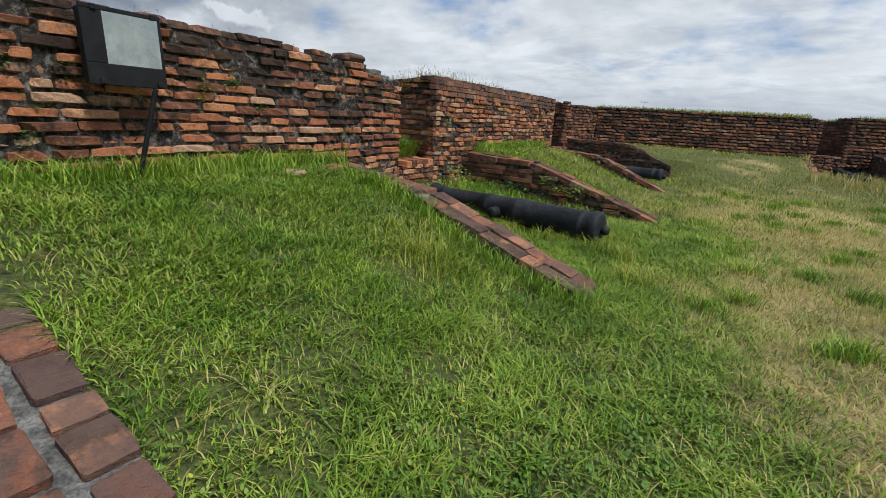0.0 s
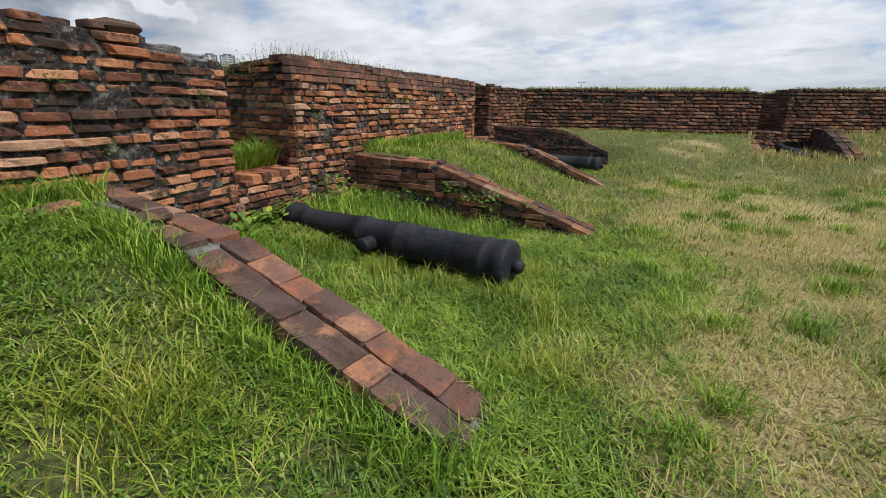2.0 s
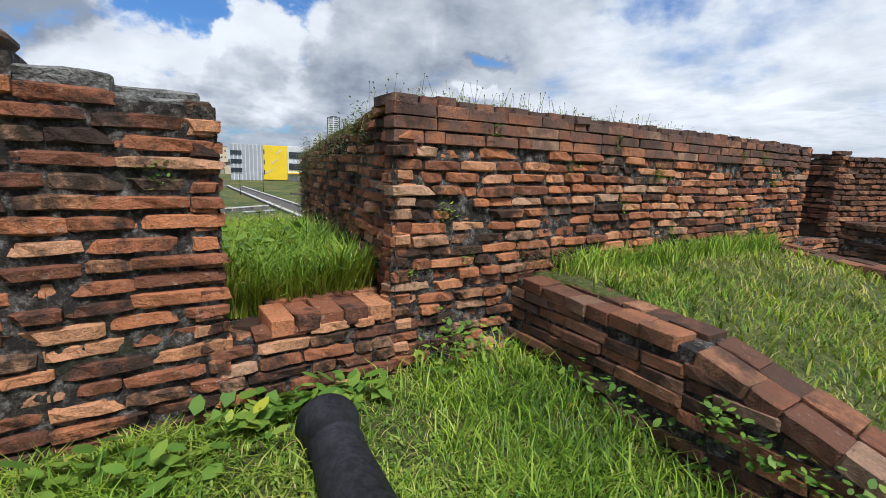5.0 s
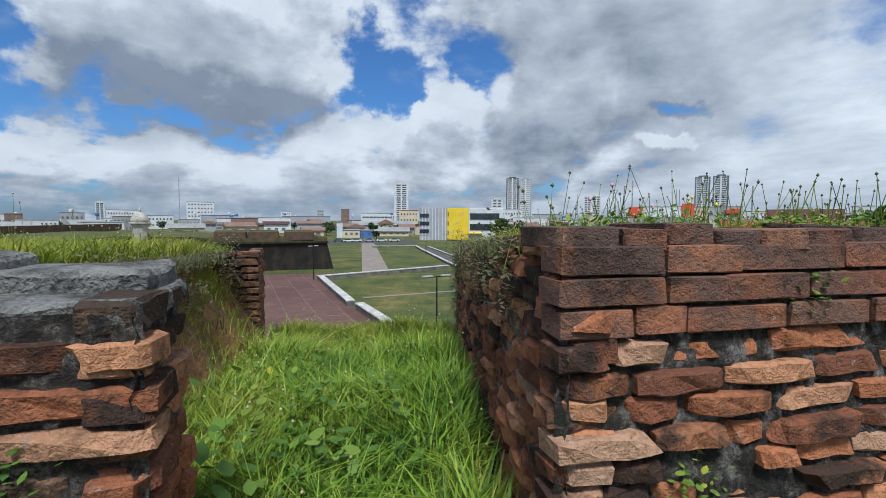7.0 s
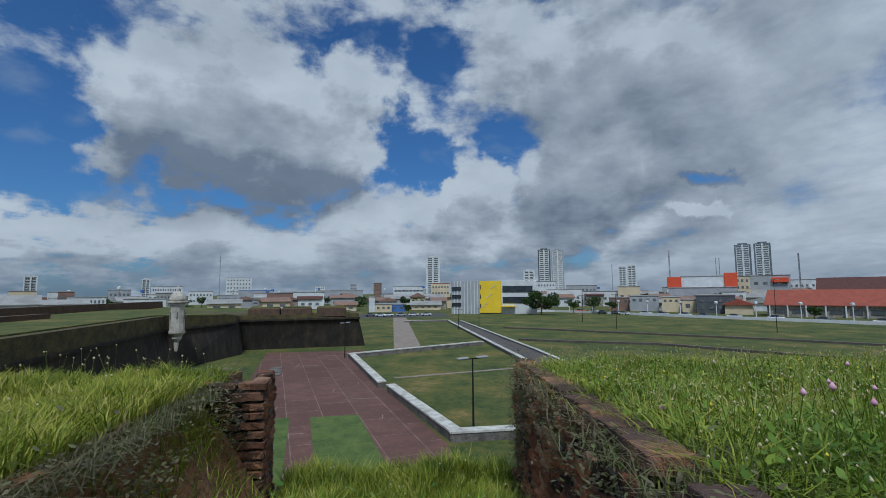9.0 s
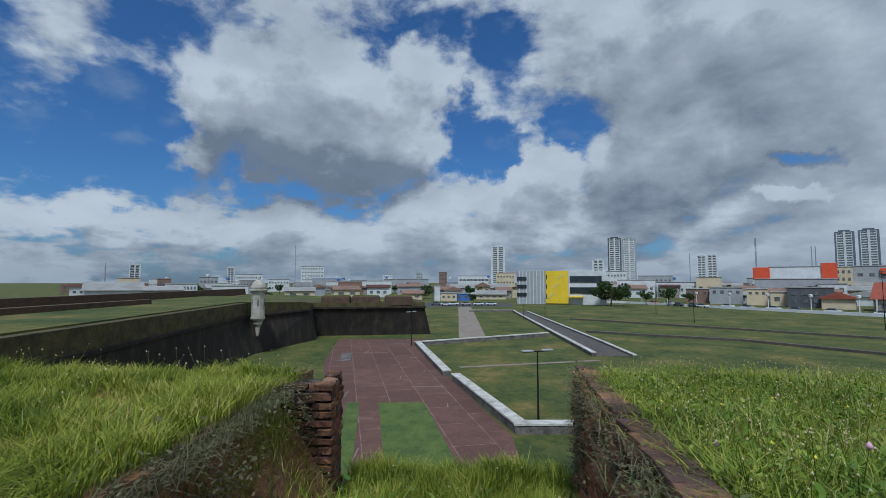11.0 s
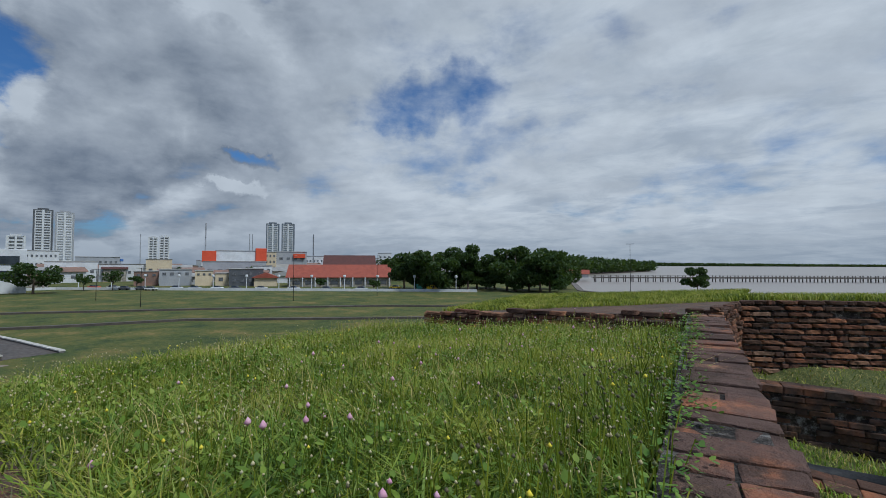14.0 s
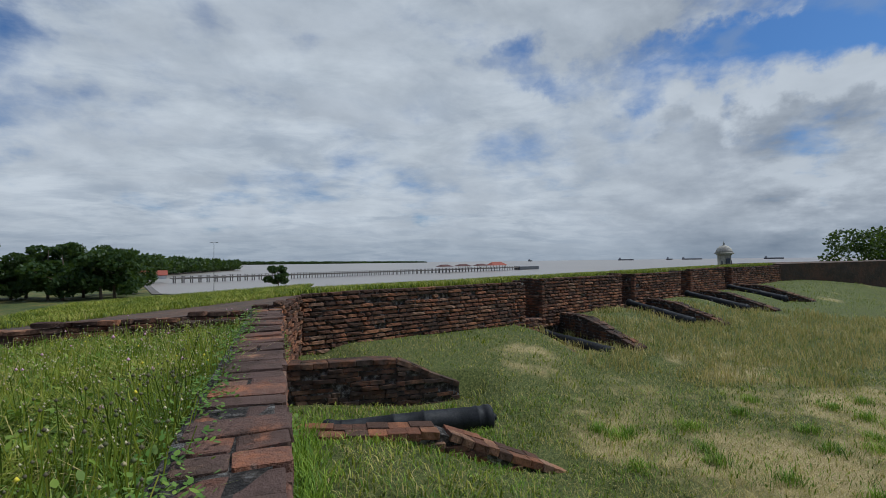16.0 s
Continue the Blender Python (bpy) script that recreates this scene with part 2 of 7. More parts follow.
def lawn_nodes(n, bsdf):
    p = place(n)
    f = n.noise(p, 26.0, 6.0, 0.7)
    col = n.ramp(f, (0.3, (0.020, 0.030, 0.005)), (0.5, (0.085, 0.105, 0.018)), (0.7, (0.22, 0.21, 0.060)))
    spot = n.add("ShaderNodeSeparateXYZ", {0: p})
    east = n.math("MULTIPLY", n.remap(n.math("ADD", spot.outputs[0], n.remap(spot.outputs[1], 2.0, 4.4, -0.9, 0.0)), -0.75, 0.15), n.math("MULTIPLY", n.remap(spot.outputs[0], 4.5, 9.0, 1.0, 0.15), n.remap(spot.outputs[1], 8.5, 14.0, 1.0, 0.45)))
    dry = n.math("ADD", n.noise(p, 0.55, 6.0, 0.6), n.math("MULTIPLY", east, 0.30))
    straw = n.mix(n.remap(n.noise(p, 60.0, 4.0), 0.35, 0.65), (0.38, 0.28, 0.125), (0.64, 0.50, 0.25))
    col = n.mix(n.remap(dry, 0.62, 0.82, 0.0, 0.85), col, straw)
    n.put(bsdf.inputs["Base Color"], col)
    n.put(bsdf.inputs["Roughness"], 0.95)
    bump(n, bsdf, n.noise(p, 70.0, 5.0, 0.7), 1.0, 0.03)


def field_nodes(n, bsdf):
    p = place(n)
    f = n.math("ADD", n.math("MULTIPLY", n.noise(p, 0.13, 8.0, 0.72), 0.65), n.math("MULTIPLY", n.noise(p, 1.3, 6.0, 0.75), 0.35))
    col = n.ramp(f, (0.37, (0.014, 0.030, 0.005)), (0.46, (0.050, 0.072, 0.009)), (0.54, (0.100, 0.098, 0.017)), (0.62, (0.20, 0.145, 0.045)))
    n.put(bsdf.inputs["Base Color"], col)
    n.put(bsdf.inputs["Roughness"], 0.95)
    bump(n, bsdf, n.noise(p, 3.0, 6.0, 0.7), 0.8, 0.15)


def water_nodes(n, bsdf):
    p = place(n)
    n.put(bsdf.inputs["Base Color"], n.mix(n.noise(p, 0.006, 5.0), (0.23, 0.20, 0.18), (0.28, 0.25, 0.22)))
    n.put(bsdf.inputs["Roughness"], 0.32)
    n.put(bsdf.inputs["Specular IOR Level"], 0.35)
    bump(n, bsdf, n.noise(p, 0.5, 6.0, 0.6), 0.5, 0.3)


def rampart_nodes(n, bsdf):
    """Old dark masonry, with black runs and moss, seen from far."""
    p = place(n)
    sep_ = n.add("ShaderNodeSeparateXYZ", {0: p})
    tall = n.add("ShaderNodeCombineXYZ", {0: sep_.outputs[0], 1: sep_.outputs[1], 2: n.math("MULTIPLY", sep_.outputs[2], 0.35)}).outputs[0]
    f = n.noise(tall, 0.9, 8.0, 0.7)
    col = n.ramp(f, (0.3, (0.010, 0.008, 0.007)), (0.5, (0.024, 0.019, 0.015)), (0.66, (0.052, 0.038, 0.022)), (0.8, (0.09, 0.075, 0.035)))
    fine = n.noise(p, 5.5, 5.0, 0.7)
    col = n.mix(n.remap(fine, 0.66, 0.76, 0.0, 0.5), col, (0.12, 0.07, 0.035))
    n.put(bsdf.inputs["Base Color"], col)
    n.put(bsdf.inputs["Roughness"], 0.95)
    bump(n, bsdf, n.noise(p, 4.0, 6.0, 0.7), 1.0, 0.08)


def slab_nodes(n, bsdf):
    """Large worn red-brown slabs with pale joints, seen from far."""
    p = place(n)
    turn_ = n.add("ShaderNodeMapping", {"Vector": p, "Rotation": (0, 0, radians(-12))}).outputs[0]
    t = n.add("ShaderNodeTexBrick", {"Vector": turn_, "Color1": (0.10, 0.044, 0.034, 1), "Color2": (0.155, 0.075, 0.057, 1), "Mortar": (0.24, 0.17, 0.14, 1), "Scale": 1.0, "Mortar Size": 0.035, "Brick Width": 4.2, "Row Height": 2.6})
    f = n.noise(p, 0.7, 7.0, 0.68)
    col = n.mix(n.remap(f, 0.35, 0.65, 0.0, 0.7), t.outputs[0], (0.085, 0.042, 0.034))
    n.put(bsdf.inputs["Base Color"], n.mix(n.remap(n.noise(p, 2.6, 6.0, 0.7), 0.55, 0.72, 0.0, 0.5), col, (0.23, 0.15, 0.12)))
    n.put(bsdf.inputs["Roughness"], 0.9)
    bump(n, bsdf, n.noise(p, 6.0, 4.0, 0.6), 0.3, 0.01)


M_BRICK = material("old_brick", lambda n, b: brick_nodes(n, b, False))
M_BRICK_WORN = material("worn_dark_brick", lambda n, b: brick_nodes(n, b, True))
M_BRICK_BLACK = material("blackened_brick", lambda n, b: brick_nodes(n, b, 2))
M_BRICK_BROWN = material("brown_weathered_brick", lambda n, b: brick_nodes(n, b, 3))
M_MORTAR = material("dark_lime_mortar", mortar_nodes)
M_LIME = plain("grey_lime_mortar", (0.05, 0.047, 0.043), (0.25, 0.24, 0.22), 11.0, 0.96, grain=60.0, relief=1.0, dist=0.03)
M_SOIL = plain("red_earth", (0.27, 0.125, 0.05), (0.13, 0.07, 0.036), 2.5, 0.97, grain=22.0, relief=1.0, dist=0.04)
M_LAWN = material("lawn", lawn_nodes)
M_FIELD = material("field_grass", field_nodes)
M_MOWN = plain("fresh_mown_turf", (0.045, 0.080, 0.014), (0.105, 0.140, 0.028), 0.7, 0.95, grain=6.0, relief=0.6, dist=0.05)
M_BLADE = material("lawn_blades", leaf_nodes([(0.0, (0.016, 0.044, 0.006)), (0.35, (0.118, 0.232, 0.018)), (0.65, (0.262, 0.390, 0.033)), (0.88, (0.410, 0.480, 0.080)), (1.0, (0.540, 0.500, 0.210))]))
M_BRIGHT = material("pale_blades", leaf_nodes([(0.0, (0.05, 0.105, 0.012)), (0.5, (0.15, 0.235, 0.022)), (0.85, (0.32, 0.37, 0.06)), (1.0, (0.44, 0.40, 0.2))]))
M_DRY = material("dry_blades", leaf_nodes([(0.0, (0.150, 0.205, 0.036)), (0.4, (0.350, 0.310, 0.092)), (0.75, (0.520, 0.415, 0.150)), (1.0, (0.600, 0.490, 0.215))], 1.0))
M_TALL = material("tall_grass_blades", leaf_nodes([(0.0, (0.018, 0.038, 0.006)), (0.3, (0.105, 0.150, 0.011)), (0.6, (0.265, 0.305, 0.022)), (0.85, (0.44, 0.40, 0.075)), (1.0, (0.540, 0.430, 0.200))]))
M_WEED = material("weed_leaves", leaf_nodes([(0.0, (0.050, 0.115, 0.019)), (0.5, (0.123, 0.230, 0.034)), (0.9, (0.248, 0.324, 0.048)), (1.0, (0.600, 0.513, 0.041))]))
M_DEADVINE = material("dry_creeper", leaf_nodes([(0.0, (0.091, 0.072, 0.046)), (0.5, (0.169, 0.143, 0.085)), (1.0, (0.130, 0.169, 0.052))]))
M_TREE = material("tree_leaves", leaf_nodes([(0.0, (0.012, 0.030, 0.008)), (0.5, (0.028, 0.058, 0.013)), (1.0, (0.055, 0.085, 0.022))]))
M_BARK = plain("bark", (0.07, 0.05, 0.035), (0.14, 0.11, 0.08), 5.0, 0.95, grain=20.0, relief=0.8, dist=0.03)
M_FLOWER = plain("pale_flower", (0.56, 0.50, 0.30), (0.34, 0.28, 0.14), 30.0, 0.8, relief=0.0)
M_PINK = plain("pink_flower", (0.55, 0.26, 0.36), (0.62, 0.38, 0.46), 30.0, 0.8, relief=0.0)
M_YELLOW = plain("yellow_flower", (0.72, 0.60, 0.05), (0.62, 0.5, 0.03), 30.0, 0.8, relief=0.0)
M_IRON = plain("black_cast_iron", (0.008, 0.009, 0.011), (0.026, 0.027, 0.030), 6.0, 0.62, 0.0, 45.0, 0.8, 0.006)
M_BLACK = plain("black_painted_metal", (0.006, 0.006, 0.007), (0.014, 0.014, 0.015), 9.0, 0.7, 0.0, 90.0, 0.15, 0.001)
for dull in (M_IRON, M_BLACK):
    for node_ in dull.node_tree.nodes:
        if node_.type == "BSDF_PRINCIPLED":
            node_.inputs["Specular IOR Level"].default_value = 0.22
M_STONE = plain("pale_stone", (0.42, 0.30, 0.19), (0.33, 0.22, 0.14), 8.0, 0.9, grain=50.0, relief=0.6, dist=0.006)
M_RAMPART = material("dark_rampart_masonry", rampart_nodes)
M_RIM = plain("weathered_brick_rim", (0.12, 0.065, 0.04), (0.055, 0.042, 0.03), 1.2, 0.95, grain=9.0, relief=0.7, dist=0.03)
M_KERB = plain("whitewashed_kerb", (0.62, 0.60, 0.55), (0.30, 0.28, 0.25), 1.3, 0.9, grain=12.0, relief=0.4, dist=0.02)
# sides of the kerbs, far darker than their whitewashed caps
M_KERBSIDE = plain("dark_kerb_side", (0.20, 0.18, 0.16), (0.07, 0.06, 0.055), 1.1, 0.95, grain=9.0, relief=0.4, dist=0.02)
M_PLAZA = material("red_brown_paving", slab_nodes)
M_PATH = plain("pale_path_paving", (0.20, 0.16, 0.13), (0.28, 0.23, 0.19), 0.8, 0.95, grain=7.0, relief=0.3, dist=0.02)
M_DITCH = plain("dark_wet_ditch", (0.055, 0.047, 0.04), (0.10, 0.08, 0.065), 0.6, 0.6, grain=5.0, relief=0.3, dist=0.02)
M_WHITE = plain("white_paint", (0.64, 0.65, 0.66), (0.50, 0.51, 0.52), 0.3, 0.7, grain=3.0, relief=0.0)
M_CREAM = plain("cream_render", (0.60, 0.50, 0.34), (0.52, 0.43, 0.30), 0.3, 0.8, grain=3.0, relief=0.0)
M_GREY = plain("grey_render", (0.36, 0.37, 0.39), (0.28, 0.29, 0.31), 0.2, 0.8, grain=3.0, relief=0.0)
M_DARK = plain("dark_cladding", (0.06, 0.065, 0.075), (0.10, 0.105, 0.115), 0.3, 0.6, grain=3.0, relief=0.0)
M_YELLOWP = plain("yellow_panel", (0.78, 0.55, 0.02), (0.70, 0.48, 0.015), 0.4, 0.5, grain=3.0, relief=0.0)
M_REDP = plain("orange_red_panel", (0.62, 0.085, 0.03), (0.55, 0.07, 0.025), 0.4, 0.5, grain=3.0, relief=0.0)
M_TILE = plain("red_roof_tiles", (0.30, 0.075, 0.045), (0.22, 0.055, 0.035), 0.5, 0.85, grain=4.0, relief=0.4, dist=0.05)
M_TILE_DARK = plain("dark_red_roof", (0.10, 0.035, 0.028), (0.07, 0.03, 0.026), 0.5, 0.85, grain=4.0, relief=0.2, dist=0.05)
M_ROOFGREY = plain("grey_sheet_roof", (0.33, 0.33, 0.32), (0.22, 0.21, 0.20), 0.15, 0.7, grain=2.0, relief=0.0)
M_BLUE = plain("blue_panel", (0.05, 0.12, 0.36), (0.07, 0.16, 0.42), 0.4, 0.6, grain=3.0, relief=0.0)
M_GREEN = plain("green_panel", (0.05, 0.22, 0.14), (0.06, 0.26, 0.18), 0.4, 0.6, grain=3.0, relief=0.0)
M_GLASS = plain("window_glass", (0.02, 0.025, 0.03), (0.04, 0.05, 0.06), 0.5, 0.12, grain=4.0, relief=0.0)
M_SLATE = plain("slate_blue_paint", (0.10, 0.12, 0.15), (0.14, 0.16, 0.19), 0.2, 0.7, grain=2.0, relief=0.0)
M_CONCRETE = plain("pale_concrete_road", (0.30, 0.29, 0.28), (0.22, 0.215, 0.21), 0.3, 0.9, grain=3.0, relief=0.0)
M_PANE = plain("dusty_window_glass", (0.07, 0.075, 0.085), (0.16, 0.165, 0.175), 0.4, 0.25, grain=2.0, relief=0.0)
M_OLDTILE = plain("faded_clay_roof", (0.26, 0.15, 0.11), (0.16, 0.11, 0.09), 0.3, 0.9, grain=2.0, relief=0.0)
M_MOSSY = plain("mossy_parapet_brick", (0.105, 0.085, 0.026), (0.040, 0.034, 0.018), 1.0, 0.95, grain=6.0, relief=0.8, dist=0.06)
M_ASPHALT = plain("asphalt", (0.05, 0.05, 0.05), (0.075, 0.073, 0.07), 0.3, 0.9, grain=6.0, relief=0.2, dist=0.02)
M_WATER = material("muddy_river_water", water_nodes)
# stained plaster; on the market hall its dark tone stands for shade
M_PLASTER = plain("stained_shade_plaster", (0.40, 0.37, 0.31), (0.16, 0.14, 0.115), 0.9, 0.9, grain=7.0, relief=0.4, dist=0.03)
M_PALE_STONE = plain("pale_weathered_plaster", (0.52, 0.49, 0.42), (0.30, 0.27, 0.23), 1.1, 0.9, grain=8.0, relief=0.4, dist=0.03)
M_HULL = plain("ship_hull", (0.06, 0.06, 0.07), (0.10, 0.09, 0.09), 0.1, 0.7, relief=0.0)
M_MIRROR = plain("floodlight_glass", (0.45, 0.48, 0.42), (0.55, 0.58, 0.52), 2.0, 0.12, 0.95, 20.0, 0.0)

# ---- mesh helpers ----
RNG = np.random.default_rng(7)


def link(name, verts, faces, mat, parent=None, label="", smooth=False):
    """One mesh object out of points and faces."""
    me = bpy.data.meshes.new(name)
    me.from_pydata([tuple(v) for v in verts], [], [tuple(f) for f in faces])
    me.materials.append(mat)
    if smooth:
        me.polygons.foreach_set("use_smooth", [True] * len(me.polygons))
    me.update()
    ob = new(name, me)
    ob.parent = parent
    if label:
        ob["label"] = label
    return ob


def part(name, bm, mat, parent=None, label="", smooth=False):
    """Links a bmesh as one mesh object under a thing or a part."""
    me = bpy.data.meshes.new(name)
    bmesh.ops.recalc_face_normals(bm, faces=bm.faces)
    bm.to_mesh(me)
    bm.free()
    me.materials.append(mat)
    if smooth:
        me.polygons.foreach_set("use_smooth", [True] * len(me.polygons))
    ob = new(name, me)
    ob.parent = parent
    if label:
        ob["label"] = label
    return ob


def fast_mesh(name, co, faces, mat, parent=None):
    """A big mesh from arrays: points (n, 3) and faces all of one size (m, k)."""
    me = bpy.data.meshes.new(name)
    n, (m, k) = len(co), faces.shape
    me.vertices.add(n)
    me.vertices.foreach_set("co", np.ascontiguousarray(co, dtype=np.float32).ravel())
    me.loops.add(m * k)
    me.loops.foreach_set("vertex_index", np.ascontiguousarray(faces, dtype=np.int32).ravel())
    me.polygons.add(m)
    me.polygons.foreach_set("loop_start", np.arange(0, m * k, k, dtype=np.int32))
    me.update(calc_edges=True)
    me.materials.append(mat)
    ob = new(name, me)
    ob.parent = parent
    return ob


def empty(name, at, label, category, group="", kind="", turn=0.0):
    ob = new(name)
    ob.matrix_world = pose(*at, 0, 0, turn)
    ob.empty_display_size = 0.2
    return tagged(ob, label, category, group, kind)


def box(bm, x0, x1, y0, y1, z0, z1, bevel=0.0):
    r = bmesh.ops.create_cube(bm, size=1, matrix=Matrix.Translation(((x0 + x1) / 2, (y0 + y1) / 2, (z0 + z1) / 2)) @ Matrix.Diagonal((x1 - x0, y1 - y0, z1 - z0, 1)))
    if bevel:
        ed = {e_ for v in r["verts"] for e_ in v.link_edges}
        bmesh.ops.bevel(bm, geom=list(ed), offset=bevel, segments=1, affect="EDGES", profile=0.5)
    return bm


def boxes(*rows, bevel=0.0):
    bm = bmesh.new()
    for r in rows:
        box(bm, *r, bevel=bevel)
    return bm


def lathe(profile, seg=24):
    """A turned body round z from (radius, height) pairs."""
    bm = bmesh.new()
    rings = []
    for r, z in profile:
        rings.append([bm.verts.new((r * math.cos(2 * math.pi * i / seg), r * math.sin(2 * math.pi * i / seg), z)) for i in range(seg)] if r > 1e-5 else [bm.verts.new((0, 0, z))])
    for p, q in zip(rings, rings[1:]):
        for i in range(seg):
            j = (i + 1) % seg
            if len(p) == 1 and len(q) > 1:
                bm.faces.new((p[0], q[i], q[j]))
            elif len(q) == 1 and len(p) > 1:
                bm.faces.new((p[i], p[j], q[0]))
            elif len(p) > 1:
                bm.faces.new((p[i], p[j], q[j], q[i]))
    for ring, flip in ((rings[0], True), (rings[-1], False)):
        if len(ring) > 2:
            bm.faces.new(ring[::-1] if flip else ring)
    return bm


def prism(poly, z0, tops):
    """An upright block over a polygon; tops: the height at each corner."""
    n = len(poly)
    if not isinstance(tops, (list, tuple)):
        tops = [tops] * n
    v = [(x, y, z0) for x, y in poly] + [(x, y, t) for (x, y), t in zip(poly, tops)]
    f = [tuple(range(n))[::-1], tuple(range(n, 2 * n))] + [(i, (i + 1) % n, n + (i + 1) % n, n + i) for i in range(n)]
    return v, f


# ---- the plan ----
XW = -3.98                                   # inner face of the long wall
CORNER = Vector((-3.6, 15.64))               # where the second wall begins
D2 = Vector((0.94984, 0.31274))              # along the second wall
N2 = Vector((0.31274, -0.94984))             # from it into the place
TOP = 1.92                                   # top of the parapets
GROUND = -7.0                                # the land outside
RIVER = -9.5
GAPS2 = [(6.29, 6.98), (11.06, 11.84), (15.26, 16.08), (19.4, 20.1)]


def w2(s, v):
    q = CORNER + D2 * s + N2 * v
    return q.x, q.y


def smooth_np(x, a, b):
    t = np.clip((x - a) / (b - a), 0, 1)
    return t * t * (3 - 2 * t)


# ramp walls: start at the wall, knee, end, each as (x, y, z of the top)
RAMPS = {
    "zero": ((-4.0, 0.76, 0.68), (-2.7, 0.64, 0.55), (-0.75, 0.50, 0.06)),
    "one": ((-4.0, 4.22, 0.78), (-2.55, 4.03, 0.64), (-0.74, 3.79, 0.07)),
    "two": ((-4.0, 7.70, 0.78), (-2.66, 7.66, 0.72), (-0.70, 7.66, 0.05)),
    "three": ((-4.0, 11.32, 0.82), (-2.35, 11.20, 0.69), (-0.80, 11.15, 0.02)),
    "four": ((-4.0, 14.02, 0.95), (-2.2, 13.98, 0.91), (-1.1, 13.98, 0.42)),
}


def line_y(r, x):
    a_, k_, e_ = RAMPS[r]
    return np.interp(x, [a_[0], k_[0], e_[0]], [a_[1], k_[1], e_[1]])


def ground_z(x, y):
    """The height of the terreplein: banks along the walls, sunken bays behind the embrasures."""
    x, y = np.asarray(x, float), np.asarray(y, float)
    s = (x - CORNER.x) * D2.x + (y - CORNER.y) * D2.y
    v = (x - CORNER.x) * N2.x + (y - CORNER.y) * N2.y
    base = 0.02 + 0.016 * np.clip(s, 0, 30) + 0.012 * np.sin(x * 1.3 + 0.4) * np.cos(y * 0.9) + 0.01 * np.sin(x * 3.1) * np.sin(y * 2.7)
    d1 = x - XW
    b1 = 0.75 * (1 - smooth_np(d1, 0.35, 3.25)) * (1 - smooth_np(y, 15.5, 16.5))
    b2 = np.interp(s, (0, 6, 8, 11.4, 20), (0.84, 0.66, 0.68, 0.74, 0.76)) * (1 - smooth_np(v, 0.6, 5.2)) * smooth_np(s, -1.2, 1.0)
    z = base + np.maximum(b1, b2)
    floor = base + 0.20 * (1 - smooth_np(d1, 0.1, 2.2))
    for lo, hi in (("one", "two"), ("three", "four")):
        inside = (y > line_y(lo, x)) & (y < line_y(hi, x)) & (x < -0.2)
        fade = smooth_np(x, -1.1, -0.3)
        z = np.where(inside, (floor + (0.10 if lo == "three" else 0.0)) * (1 - fade) + z * fade, z)
    under = (y < line_y("zero", x) - 0.1) & (y > -2.6) & (x < -0.2)
    z = np.where(under, floor, z)
    for g0, g1 in GAPS2:
        c = (g0 + g1) / 2
        lx, ly = x - (CORNER.x + D2.x * c), CORNER.y + D2.y * c - y
        hole = (lx > -0.6) & (lx < 1.15) & (ly < 3.3) & (v < 3.6)
        fl = 0.34 + 0.022 * np.clip(s - 6, 0, 30)
        fade = smooth_np(ly, 2.2, 3.3)
        z = np.where(hole, fl * (1 - fade) + z * fade, z)
    return z


# ---- ground of the bastion ----
def grid_sheet(name, x0, x1, y0, y1, step, mat, label, zf, keep=None):
    nx, ny = int((x1 - x0) / step) + 1, int((y1 - y0) / step) + 1
    gx, gy = np.meshgrid(np.linspace(x0, x1, nx), np.linspace(y0, y1, ny), indexing="ij")
    co = np.stack([gx, gy, zf(gx, gy)], -1).reshape(-1, 3)
    i = (np.arange(nx - 1)[:, None] * ny + np.arange(ny - 1)[None, :]).ravel()
    f = np.stack([i, i + ny, i + ny + 1, i + 1], -1)
    if keep is not None:
        mid = co[f].mean(1)
        f = f[keep(mid[:, 0], mid[:, 1])]
    ob = fast_mesh(name, co, f, mat)
    return tagged(ob, label, "ground", kind="structure")


def inside_place(x, y):
    v = (x - CORNER.x) * N2.x + (y - CORNER.y) * N2.y
    return (v > -0.4) & (x > -4.3)


grid_sheet("ground_terreplein", -4.2, 36.0, -8.0, 30.0, 0.14, M_LAWN, "mown grass ground with dry straw-coloured patches and worn earth", ground_z, inside_place)

